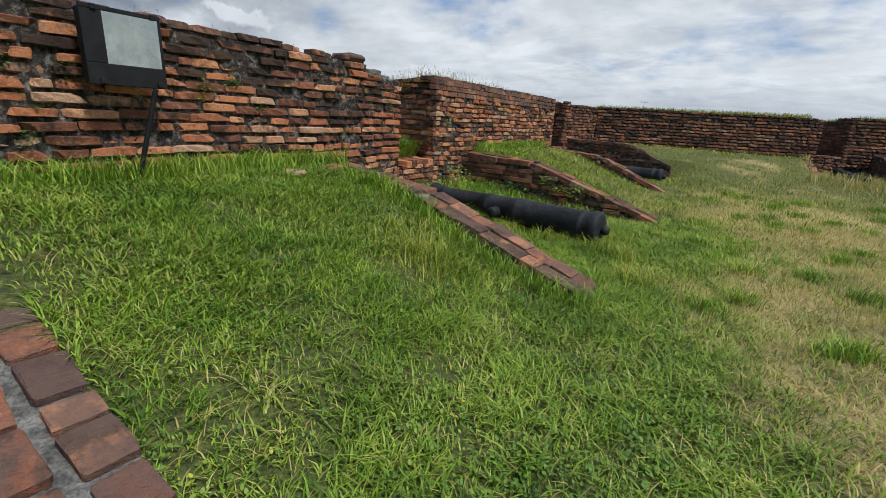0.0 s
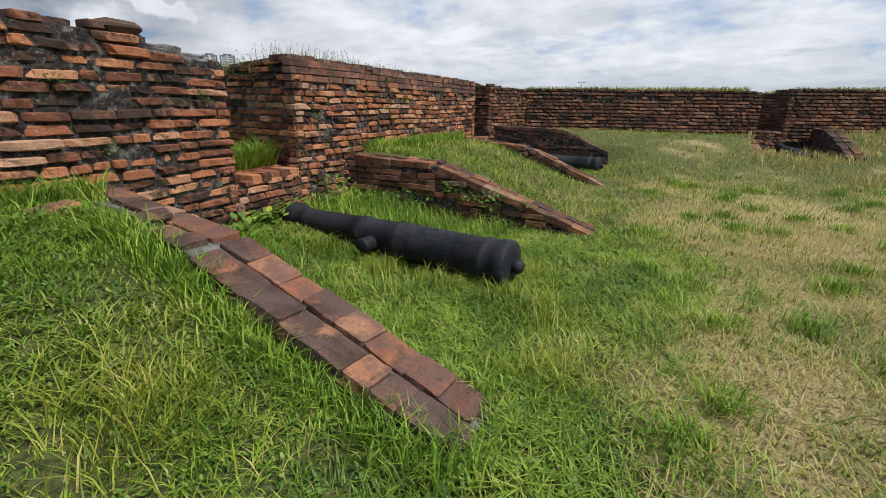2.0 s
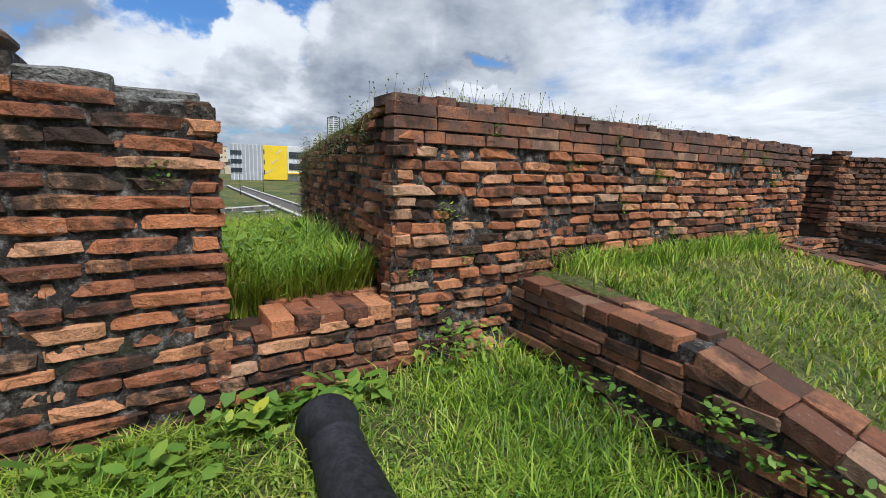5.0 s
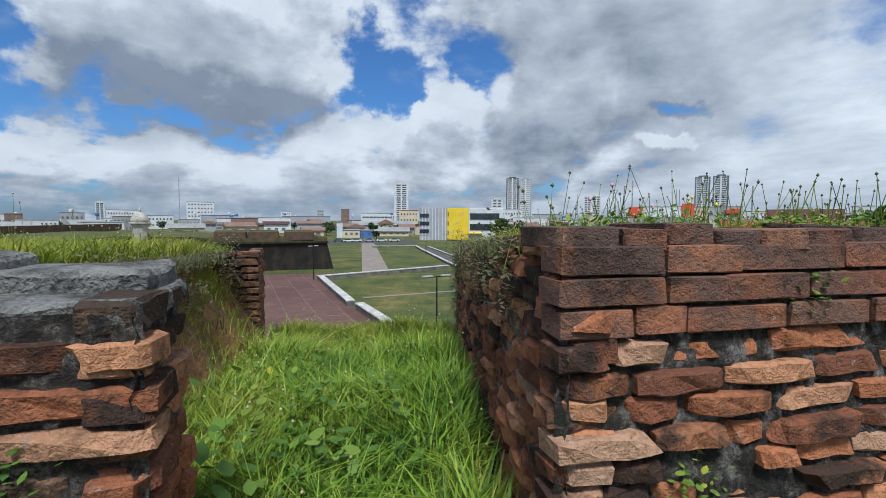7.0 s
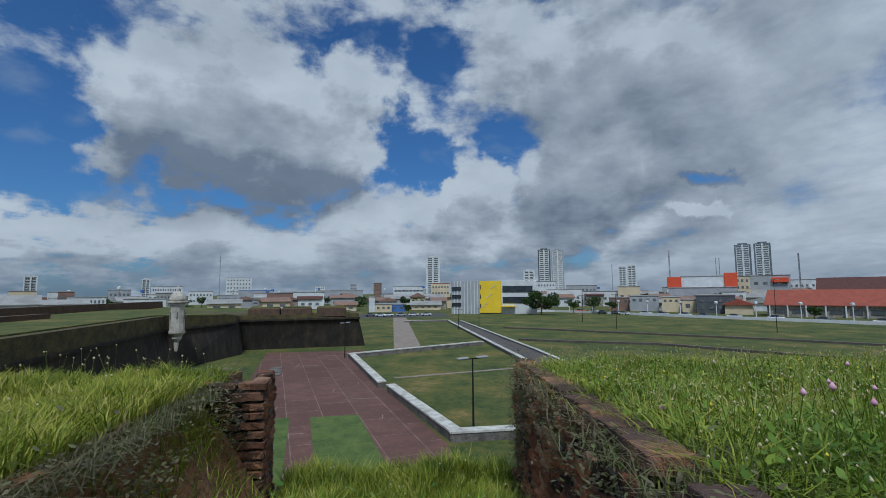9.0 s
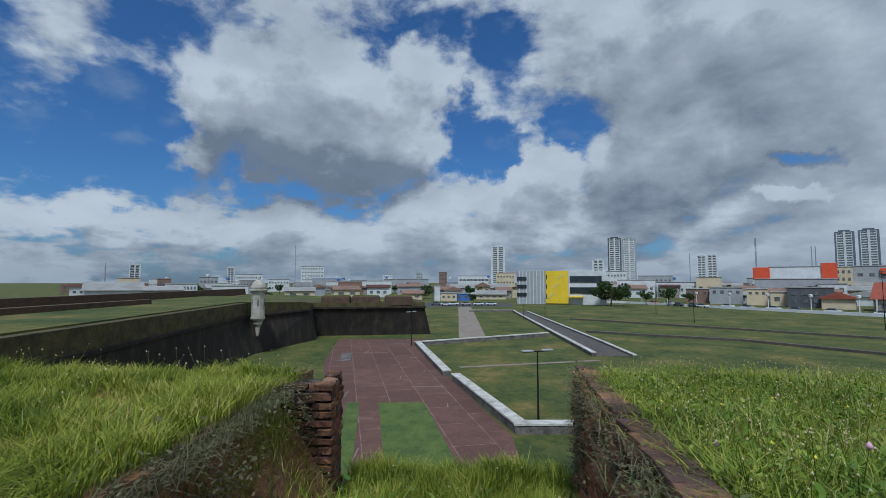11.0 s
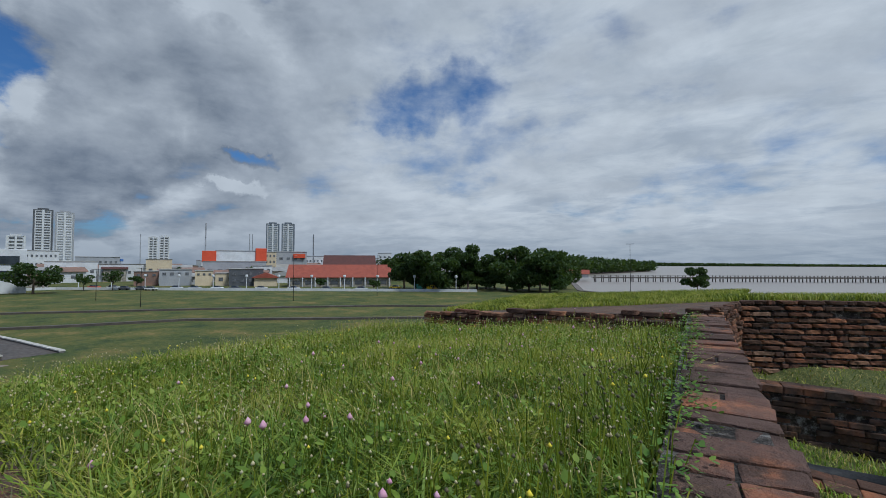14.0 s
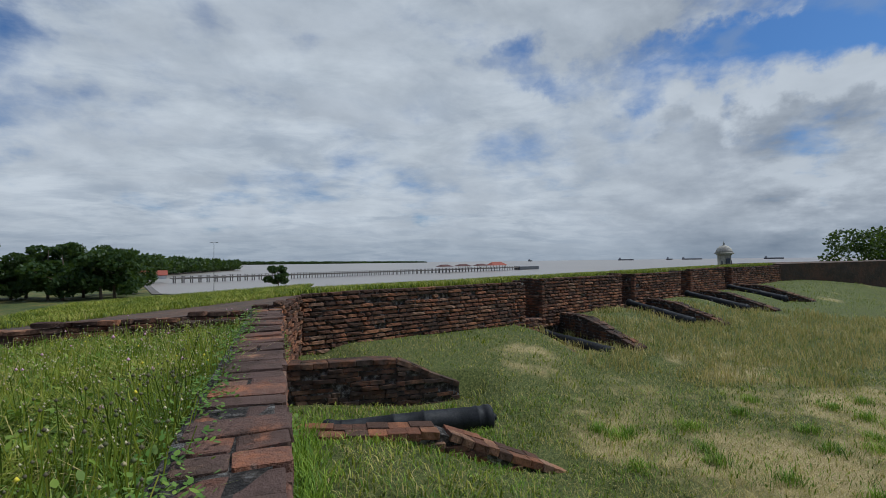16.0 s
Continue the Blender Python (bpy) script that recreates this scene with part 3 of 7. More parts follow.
# ---- bricks ----
def brick_mesh(seed, soft=0.11):
    """A hand-made brick of unit length, depth and height, its edges rubbed and uneven."""
    r = random.Random(seed)
    bm = bmesh.new()
    bmesh.ops.create_cube(bm, size=1)
    bmesh.ops.bevel(bm, geom=list(bm.edges), offset=soft, segments=1, affect="EDGES", profile=0.6)
    long = [e_ for e_ in bm.edges if abs(e_.verts[0].co.x - e_.verts[1].co.x) > 0.5]
    bmesh.ops.subdivide_edges(bm, edges=long, cuts=2 if soft > 0.1 else 1, use_grid_fill=True)
    chip = Vector((r.choice((-0.5, 0.5)), -0.5, r.choice((-0.5, 0.5))))
    for v in bm.verts:
        if abs(v.co.x) < 0.3:
            v.co.x += r.uniform(-0.11, 0.11)
        if (v.co - chip).length < 0.3 and soft > 0.1:
            v.co += Vector((0.07 if chip.x < 0 else -0.07, 0.16, 0.14 if chip.z < 0 else -0.14)) * r.uniform(0.2, 1.0)
        k = 0.75 if abs(v.co.z) > 0.45 else 1.0
        k *= 1.0 if soft > 0.1 else 0.45
        v.co.x += r.uniform(-0.035, 0.02) * k
        v.co.y += r.uniform(-0.07, 0.05) * k
        v.co.z += r.uniform(-0.075, 0.05) * k
        v.co.x *= 1.06 if abs(v.co.x) > 0.45 else 1.0
    me = bpy.data.meshes.new("brick")
    bmesh.ops.recalc_face_normals(bm, faces=bm.faces)
    bm.to_mesh(me)
    bm.free()
    return me


BRICKS = {m.name: [brick_mesh(i) for i in range(14)] for m in (M_BRICK, M_BRICK_WORN, M_BRICK_BLACK, M_BRICK_BROWN)}
SQUARE = {m.name: [brick_mesh(50 + i, 0.05) for i in range(14)] for m in (M_BRICK, M_BRICK_WORN, M_BRICK_BLACK, M_BRICK_BROWN)}
for m in (M_BRICK, M_BRICK_WORN, M_BRICK_BLACK, M_BRICK_BROWN):
    for me in BRICKS[m.name] + SQUARE[m.name]:
        me.materials.append(m)
BRICK_CO = [np.array([v.co[:] for v in me.vertices]) for me in BRICKS[M_BRICK.name]]
BRICK_F = [[tuple(p.vertices) for p in me.polygons] for me in BRICKS[M_BRICK.name]]
LATER = []                                    # bricks are set at the end of the file


def course(face, length, heights, top_at, seed, gap=0.06, pitch=0.079, missing=0.05, run=(0.21, 0.34), rough=1.0, skip=None, tall=(0.054, 0.071)):
    """Places for the bricks of a face. face(u, z, out) gives a point; u runs along it. Returns (matrix) rows."""
    r = random.Random(seed)
    rows, z = [], heights[0]
    o, ux = Vector(face(0, 0, 0)), Vector(face(1, 0, 0)) - Vector(face(0, 0, 0))
    nx = Vector(face(0, 0, 1)) - o
    turn = Matrix((ux.normalized(), -nx.normalized(), Vector((0, 0, 1)))).transposed().to_4x4()
    while z < heights[1]:
        u = -r.uniform(0.0, 0.2)
        u = max(u, 0.0) + r.uniform(-0.012, 0.012)
        first = True
        while u < length - 0.04:
            L = r.uniform(*run) if r.random() > 0.24 else r.uniform(0.11, 0.17)
            if first:
                L, first = r.choice((0.14, 0.28, 0.2)), False
            L = min(L, length - u + 0.01)
            if length - u - L < 0.09:
                L = length - u + 0.008
            h = r.uniform(*tall)
            wave = 0.010 * math.sin(u * 1.9 + z * 3) * rough
            zc = z + pitch / 2 + wave + r.uniform(-0.006, 0.006) * rough
            gone = r.random() < missing or (skip is not None and skip(u + L / 2, zc))
            if zc + h / 2 < top_at(u + L / 2) + 0.012 and not gone:
                out = r.gauss(-0.062, 0.009 * rough) - (0.025 if r.random() < 0.12 * rough else 0)
                p = Vector(face(u + L / 2, zc, out))
                m = Matrix.Translation(p) @ turn @ Euler((r.gauss(0, 0.03 * rough), r.gauss(0, 0.014 * rough), r.gauss(0, 0.012 * rough))).to_matrix().to_4x4()
                rows.append(m @ Matrix.Diagonal((L - r.uniform(0.0, 0.014), 0.13, h, 1)))
            u += L + r.uniform(0.002, 0.026)
        z += pitch
    return rows


def mortar_skin(owner, face, length, z0, z1, seed, depth=0.03, step=0.022, mat=None):
    """The lumpy mortar that shows between the bricks of a face."""
    nu, nz = int(length / step) + 1, int((z1 - z0) / step) + 1
    o = Vector(face(0, 0, 0))
    ux, nx = Vector(face(1, 0, 0)) - o, Vector(face(0, 0, 1)) - o
    co = []
    for i in range(nu):
        for j in range(nz):
            u, z = length * i / (nu - 1), z0 + (z1 - z0) * j / (nz - 1)
            q = Vector((u, z, seed * 3.7))
            out = -0.026 + depth * (noise.noise(q * 9) * 0.4 + noise.noise(q * 26) * 0.7)
            co.append(o + ux * u + nx * out + Vector((0, 0, z)))
    f = [(i * nz + j, (i + 1) * nz + j, (i + 1) * nz + j + 1, i * nz + j + 1) for i in range(nu - 1) for j in range(nz - 1)]
    bpy.context.view_layer.update()
    inv = owner.matrix_world.inverted()
    return link("mortar", [inv @ q for q in co], f, mat or M_MORTAR, owner, "lumpy dark mortar between the bricks", smooth=True)


def lay(owner, rows, mat=None, own=300, near=None, seed=0, square=False):
    """Keeps the bricks for later: the first of them as parts, the rest in one mesh."""
    if near is not None:
        rows = sorted(rows, key=lambda m_: near(m_.translation))
    LATER.append((owner, rows[:own], rows[own:], mat or M_BRICK, seed, square))


def set_bricks():
    bpy.context.view_layer.update()
    for owner, singles, rest, mat, seed, square in LATER:
        r = random.Random(seed)
        inv = owner.matrix_world.inverted()
        for m_ in singles:
            ob = new("brick", r.choice(SQUARE[mat.name] if square else BRICKS[mat.name]))
            ob.parent = owner
            ob.matrix_basis = inv @ m_
        if rest:
            co, faces, k = [], [], 0
            for m_ in rest:
                i = r.randrange(len(BRICK_CO))
                a_ = np.array(inv @ m_)
                c = BRICK_CO[i] @ a_[:3, :3].T + a_[:3, 3]
                co.append(c)
                faces += [tuple(q + k for q in f) for f in BRICK_F[i]]
                k += len(c)
            ob = link("brickwork", np.concatenate(co), faces, mat, owner)
            ob["kind"] = "stuff"


# ---- parapet walls ----
def rough_block(name, poly, z0, tops, mat, label, push=0.012, cut=0.3):
    """A mortar and rubble core with an uneven skin."""
    bm = bmesh.new()
    v, f = prism(poly, z0, tops)
    vs = [bm.verts.new(p) for p in v]
    for q in f:
        bm.faces.new([vs[i] for i in q])
    bmesh.ops.triangulate(bm, faces=[q for q in bm.faces if len(q.verts) > 4])
    for _ in range(4):
        long = [e_ for e_ in bm.edges if e_.calc_length() > cut]
        if not long:
            break
        bmesh.ops.subdivide_edges(bm, edges=long, cuts=1, use_grid_fill=True)
    for q in bm.verts:
        q.co += noise.noise_vector(q.co * 2.3) * push
    ob = part(name, bm, mat)
    return tagged(ob, label, "wall", kind="structure")


def lerp(a_, b_, t):
    return a_ + (b_ - a_) * t


near_eye = lambda p: (p.x + 2.5) ** 2 + (p.y - 5.6) ** 2

# the long wall: southern merlon, with the steps in its top beside the embrasure
def south_top(u):
    y = -7.0 + u
    return 1.97 if y < 4.88 else (1.86 if y < 5.16 else 1.79)


wall_1 = rough_block("wall_1", [(XW - 0.055, -7), (XW - 0.055, 4.86), (XW - 0.40, 4.86), (XW - 0.40, -7)], -0.6, 1.93, M_MORTAR, "weathered brick parapet wall with dark stains and small weeds")
wall_1b = rough_block("wall_1_end", [(XW - 0.055, 4.86), (XW - 0.055, 5.525), (XW - 0.36, 5.51), (XW - 0.40, 4.86)], -0.6, [1.80, 1.74, 1.74, 1.80], M_MORTAR, "broken stepped brick end of the parapet wall")
face1 = lambda u, z, o: (XW + o, -7.0 + u, z)
rows = course(face1, 12.58, (0.1, 1.97), south_top, 3, missing=0.02, rough=1.1, pitch=0.091, tall=(0.054, 0.076), run=(0.22, 0.36))
lay(wall_1, [m_ for m_ in rows if m_.translation.y < 4.72], near=near_eye, seed=1)
lay(wall_1b, [m_ for m_ in rows if m_.translation.y >= 4.72], near=near_eye, seed=2)
mortar_skin(wall_1, lambda u, z, o: (XW + o, -1.0 + u, z), 5.86, 0.3, 1.92, 1)
mortar_skin(wall_1b, lambda u, z, o: (XW + o, 4.86 + u, z), 0.71, 0.1, 1.78, 2)
cheek_l = lambda u, z, o: (XW - 0.005 - u, 5.58 - 0.1 * u + o, z)
lay(wall_1b, course(cheek_l, 0.38, (0.64, 1.80), lambda u: 1.80, 5, missing=0.0, pitch=0.091, tall=(0.054, 0.076)), seed=3)
mortar_skin(wall_1b, cheek_l, 0.36, 0.55, 1.78, 7)
mcap = bmesh.new()
for y0, y1, z0, z1, x0, x1 in ((5.14, 5.55, 1.74, 1.805, XW - 0.36, XW - 0.03), (4.86, 5.18, 1.78, 1.885, XW - 0.40, XW - 0.03), (4.9, 5.52, 1.78, 1.855, XW - 0.40, XW - 0.17)):
    box(mcap, x0, x1, y0, y1, z0, z1, 0.012)
bmesh.ops.subdivide_edges(mcap, edges=mcap.edges[:], cuts=3, use_grid_fill=True)
for q in mcap.verts:
    q.co += noise.noise_vector(q.co * 9) * 0.014 + noise.noise_vector(q.co * 25) * 0.007
part("mortar_cap", mcap, M_LIME, wall_1b, "grey lumpy lime mortar on the broken top")
stone = boxes((XW - 0.36, XW - 0.01, 4.56, 4.86, 1.93, 2.03), bevel=0.04)
for q in stone.verts:
    q.co += noise.noise_vector(q.co * 7) * 0.02
part("coping_stone", stone, M_RIM, wall_1, "rounded dark coping block")
# flat bricks on the top
caps = []
rr = random.Random(12)
for y0, y1, zt in ((-2.0, 4.55, 1.955),):
    y = y0
    while y < y1 - 0.05:
        L = rr.uniform(0.14, 0.29)
        L = min(L, y1 - y)
        for xc in (XW - 0.09, XW - 0.26):
            if rr.random() < 0.85:
                caps.append(pose(xc + rr.uniform(-0.015, 0.015), y + L / 2, zt + rr.uniform(-0.012, 0.012), rr.uniform(-2, 2), rr.uniform(-2, 2), 90 + rr.uniform(-4, 4)) @ Matrix.Diagonal((L - 0.012, 0.16, 0.06, 1)))
        y += L
lay(wall_1, caps, M_BRICK_WORN, near=near_eye, own=60, seed=4)

# southern merlon: earth body with an outer brick pier
south_body = rough_block("wall_2", [(XW - 0.38, -7), (XW - 0.38, 5.0), (-5.2, 4.80), (-7.0, 4.66), (-8.2, 4.60), (-9.2, 4.60), (-9.2, -7)], -7.2, [1.80, 1.74, 1.74, 1.68, 1.60, 1.55, 1.55], M_SOIL, "red earth body of the parapet with a crumbling edge", 0.07, 0.35)
def slope_z(x, y):
    """The crumbling side of the southern merlon, falling into the embrasure."""
    t = smooth_np(np.asarray(y) + 0.05 * np.sin(np.asarray(x) * 7), 4.35, 5.5)
    return 1.79 - 0.05 * (XW - np.asarray(x)) - 1.28 * t + 0.03 * np.sin(np.asarray(x) * 5) * np.sin(np.asarray(y) * 9)


grid_sheet("ground_slope", -8.15, -4.45, 4.2, 5.5, 0.06, M_SOIL, "red earth slope at the side of the embrasure", slope_z)
pier = rough_block("wall_3", [(-8.2, 4.30), (-8.18, 5.06), (-8.95, 4.98), (-8.95, 4.25)], -7.2, [1.58, 1.56, 1.50, 1.52], M_MORTAR, "old brick pier at the outer end of the embrasure")
pf = lambda u, z, o: (-8.16 + o, 4.36 + u, z)
lay(pier, course(pf, 0.70, (0.3, 1.62), lambda u: 1.62, 8, missing=0.03, rough=0.7), M_BRICK_BROWN, seed=5)
mortar_skin(pier, pf, 0.70, 0.3, 1.58, 11)
pf2 = lambda u, z, o: (-8.16 - u, 5.07 - 0.1 * u + o, z)
lay(pier, course(pf2, 0.80, (0.3, 1.62), lambda u: 1.62, 9, missing=0.03, rough=0.7), M_BRICK_BROWN, seed=6)
mortar_skin(pier, pf2, 0.78, 0.3, 1.56, 12)

# northern merlon beside the embrasure
cheek_r = lambda x: 6.52 + (XW - x) * 0.185
mer_poly = [(XW - 0.055, 6.58), (XW - 0.055, 12.46), (-8.9, 11.95), (-8.9, cheek_r(-8.9) + 0.03)]
wall_4 = rough_block("wall_4", mer_poly, -7.2, [1.84, 1.72, 1.42, 1.56], M_MORTAR, "thick brick merlon with blackened top courses and grass on top")
face4 = lambda u, z, o: (XW + o, 6.50 + u, z)
patchy = lambda u, z: (0.45 < u < 1.3 and 0.3 < z < 1.1 and (math.sin(u * 37) + math.sin(z * 53)) > 1.45)
rows = course(face4, 5.98, (0.02, 1.66), lambda u: 1.70, 21, missing=0.03, skip=patchy)
lay(wall_4, rows, near=near_eye, seed=7, own=260)
rows = course(face4, 5.98, (1.679, 1.92), lambda u: 1.955, 121, missing=0.0, rough=0.35, run=(0.20, 0.36), tall=(0.068, 0.074))
lay(wall_4, rows, M_BRICK_WORN, near=near_eye, seed=107, own=60, square=True)
mortar_skin(wall_4, face4, 5.96, 0.0, 1.88, 3)
faceR = lambda u, z, o: (XW - u * 0.983, 6.50 + u * 0.182 - o, z)
rows = course(faceR, 5.0, (0.35, 1.93), lambda u: 1.93 - 0.06 * u, 22, missing=0.03)
mortar_skin(wall_4, faceR, 4.9, 0.3, 1.62, 4, 0.03, 0.04, M_LIME)
cheek = link("cheek", *prism([(XW - 0.06, 6.545), (-8.88, cheek_r(-8.88) + 0.015), (-8.88, cheek_r(-8.88) + 0.06), (XW - 0.06, 6.60)], 0.2, [1.84, 1.58, 1.58, 1.84]), M_MORTAR, wall_4, "shaded brick side of the embrasure")
lay(cheek, rows, near=lambda p: -p.x, seed=8)
faceE = lambda u, z, o: (XW - u, 12.48 - 0.1 * u + o, z)
lay(wall_4, course(faceE, 1.5, (0.6, 1.95), lambda u: 1.93 - 0.06 * u, 24), own=0, seed=9)
caps = []
y = 6.5
while y < 12.45:
    L = rr.uniform(0.125, 0.175)
    z_ = 1.93 + rr.uniform(-0.012, 0.006)
    if rr.random() < 0.66:
        caps.append(pose(XW - 0.165 + rr.uniform(-0.007, 0.007), y + L / 2, z_, rr.uniform(-2.5, 2.5), rr.uniform(-2, 2), rr.uniform(-4, 4)) @ Matrix.Diagonal((rr.uniform(0.27, 0.34), L - rr.uniform(0.004, 0.022), 0.06, 1)))
    else:
        for xc in (XW - 0.08, XW - 0.245):
            if rr.random() < 0.85:
                caps.append(pose(xc, y + L / 2, z_ - 0.003, rr.uniform(-3, 3), rr.uniform(-3, 3), rr.uniform(-6, 6)) @ Matrix.Diagonal((rr.uniform(0.12, 0.160), L - rr.uniform(0.004, 0.025), 0.056, 1)))
    y += L
x = XW - 0.1
while x > -8.8:
    L = rr.uniform(0.15, 0.28)
    if rr.random() < 0.8:
        caps.append(pose(x - L / 2, cheek_r(x - L / 2) + 0.10, 1.925 - 0.062 * (XW - x), 0, -3.4, -10 + rr.uniform(-6, 6)) @ Matrix.Diagonal((L - 0.01, 0.16, 0.06, 1)))
    x -= L
capping = link("capping", *prism([(XW - 0.05, 6.6), (XW - 0.05, 12.4), (XW - 0.36, 12.4), (XW - 0.36, 6.6)], 1.84, 1.944), M_MORTAR, wall_4, "flat worn bricks along the wall's top")
lay(capping, caps, M_BRICK_WORN, near=near_eye, seed=10, square=True)

# sill of the embrasure: bricks on edge, broken at one side
sill_core = rough_block("wall_5", [(XW - 0.055, 5.45), (XW - 0.055, 6.6), (XW - 0.5, 6.6), (XW - 0.5, 5.45)], -0.6, [0.58, 0.62, 0.64, 0.62], M_MORTAR, "low brick sill wall under the embrasure")
faceS = lambda u, z, o: (XW + o, 5.50 + u, z)
rows = course(faceS, 1.04, (0.02, 0.64), lambda u: 0.60 if u < 0.28 else 0.64, 31, missing=0.04)
for q in range(5):
    rows.append(pose(XW - 0.10 - 0.09 * q, 5.52 + 0.10 * (q % 3), 0.60 + rr.uniform(-0.02, 0.02), rr.uniform(-8, 8), rr.uniform(-8, 8), rr.uniform(0, 180)) @ Matrix.Diagonal((0.2, 0.13, 0.06, 1)))
mortar_skin(sill_core, faceS, 1.04, 0.0, 0.58, 5)
sill_top = []
y = 5.78
while y < 6.48:
    L = rr.uniform(0.13, 0.17)
    sill_top.append(pose(XW - 0.16, y + L / 2, 0.655 + rr.uniform(-0.01, 0.012), 0, rr.uniform(-4, 2), rr.uniform(-3, 3)) @ Matrix.Diagonal((0.30, L - 0.004, 0.10, 1)))
    sill_top.append(pose(XW - 0.44, y + L / 2 + 0.05, 0.665 + rr.uniform(-0.01, 0.012), 0, rr.uniform(-2, 4), rr.uniform(-4, 4)) @ Matrix.Diagonal((0.25, L - 0.004, 0.09, 1)))
    y += L
lay(sill_core, rows, seed=11)
lay(sill_core, sill_top, seed=15, square=True)

# floor of the embrasure
def embrasure_floor(x, y):
    return 0.64 - 0.058 * (XW - x) + 0.03 * np.sin(y * 5) + 0.02 * np.sin(x * 4)


grid_sheet("ground_embrasure", -9.35, XW - 0.40, 4.2, 7.9, 0.12, M_LAWN, "overgrown earth floor of the embrasure", embrasure_floor,
           lambda x, y: (y < cheek_r(x) + 0.3) & (y > 4.5))
emb_fill = rough_block("wall_6", [(XW - 0.5, 5.4), (XW - 0.5, 6.6), (-9.3, 7.6), (-9.3, 4.7)], -7.2, [0.5, 0.5, 0.2, 0.2], M_RIM, "outer masonry below the embrasure", 0.03, 0.5)
rows = []
y = 4.75
while y < 7.6:
    L = rr.uniform(0.2, 0.3)
    rows.append(pose(-9.28 + rr.uniform(-0.02, 0.02), y + L / 2, 0.30 + rr.uniform(-0.015, 0.015), 0, 0, 90 + rr.uniform(-3, 3)) @ Matrix.Diagonal((L - 0.015, 0.16, 0.09, 1)))
    y += L
lay(emb_fill, rows, M_BRICK_WORN, seed=12)

# merlon up to the corner, and the second wall with its embrasures
mer2 = [(XW - 0.05, 13.56), (CORNER.x - 0.05, CORNER.y + 0.05), w2(6.26, -0.06), w2(6.0, -5.0), (-4.5, 21.0), (-8.9, 20.0), (-8.9, 14.3)]
wall_7 = rough_block("wall_7", mer2, -7.2, [1.86, 1.88, 1.88, 1.6, 1.5, 1.5, 1.55], M_RIM, "brick merlon at the corner of the parapet")
dm = (CORNER - Vector((XW, 13.5))).normalized()
face7 = lambda u, z, o: (XW + dm.x * u + dm.y * o, 13.5 + dm.y * u - dm.x * o, z)
rows = course(face7, (CORNER - Vector((XW, 13.5))).length, (0.4, 1.95), lambda u: 1.95, 41)
face7c = lambda u, z, o: (XW - u * 0.99, 13.5 + 0.14 * u - o, z)
rows += course(face7c, 5.0, (0.9, 1.95), lambda u: 1.93 - 0.06 * u, 42)
lay(wall_7, rows, M_BRICK_BROWN, near=near_eye, seed=13)
corner_face = lambda s0: (lambda u, z, o: (*w2(s0 + u, o), z))
south2 = link("south_face", *prism([w2(0.04, -0.05), w2(6.27, -0.05), w2(6.27, -0.10), w2(0.04, -0.10)], 0.3, 1.89), M_MORTAR, wall_7, "dark weathered brick face towards the grass")
lay(south2, course(corner_face(0), 6.29, (0.62, 1.97), lambda u: 1.98, 43, missing=0.02, rough=0.5, pitch=0.094, tall=(0.058, 0.068), run=(0.24, 0.40)), M_BRICK_BROWN, near=near_eye, seed=14)
starts = [GAPS2[0][1], GAPS2[1][1], GAPS2[2][1], GAPS2[3][1]]
stops = [GAPS2[1][0], GAPS2[2][0], GAPS2[3][0], 27.0]
for i, (s0, s1) in enumerate(zip(starts, stops)):
    zt = 1.94 + 0.008 * s0
    pl = [w2(s0 + 0.04, -0.06), w2(s1 - 0.04, -0.06), w2(s1 - 0.5, -5.0), w2(s0 + 0.5, -5.0)]
    ob = rough_block(f"wall_{8 + i}", pl, -7.2, [zt - 0.05, zt - 0.04, zt - 0.3, zt - 0.3], M_MORTAR, "dark brick merlon of the far parapet", cut=0.6)
    rows = course(corner_face(s0), s1 - s0, (0.45 + 0.02 * s0, zt + 0.03), lambda u: zt + 0.02, 50 + i, missing=0.02, rough=0.5, pitch=0.094, tall=(0.058, 0.068), run=(0.24, 0.40))
    side = lambda u, z, o, s_=s0: (*w2(s_ + 0.10 * u - o, -u), z)
    rows += course(side, 2.5, (0.5 + 0.02 * s0, zt), lambda u: zt - 0.03 * u, 60 + i, missing=0.03, rough=0.8)
    lay(ob, rows, M_BRICK_BROWN, near=near_eye, own=300 if i == 0 else 120, seed=20 + i)
for i, (g0, g1) in enumerate(GAPS2):
    pl = [w2(g0 - 0.1, -0.05), w2(g1 + 0.1, -0.05), w2(g1 + 0.5, -5.0), w2(g0 - 0.4, -5.0)]
    ob = rough_block(f"wall_{13 + i}", pl, -7.2, [0.78 + 0.015 * g0, 0.78 + 0.015 * g0, 0.6, 0.6], M_MORTAR, "low brick sill of a far embrasure", cut=0.6)
    lay(ob, course(corner_face(g0), g1 - g0, (0.1, 0.80 + 0.015 * g0), lambda u: 0.82 + 0.015 * g0, 70 + i), M_BRICK_WORN, seed=30 + i)
emb2 = rough_block("wall_17", [(XW - 0.02, 12.4), (XW - 0.02, 13.6), (-8.9, 14.4), (-8.9, 11.9)], -7.2, [0.72, 0.72, 0.4, 0.4], M_MORTAR, "low brick sill of the second embrasure", cut=0.5)
lay(emb2, course(lambda u, z, o: (XW + o, 12.48 + u, z), 1.02, (0.1, 0.76), lambda u: 0.76, 77), seed=35)
wall_18 = rough_block("wall_18", [w2(26.6, 0.0), w2(26.6, -3.0), (60.0, 20.0), (58.0, 14.0)], -2.0, [2.15, 2.15, 2.5, 2.5], M_RIM, "far reddish brick parapet with grass behind", 0.05, 1.2)

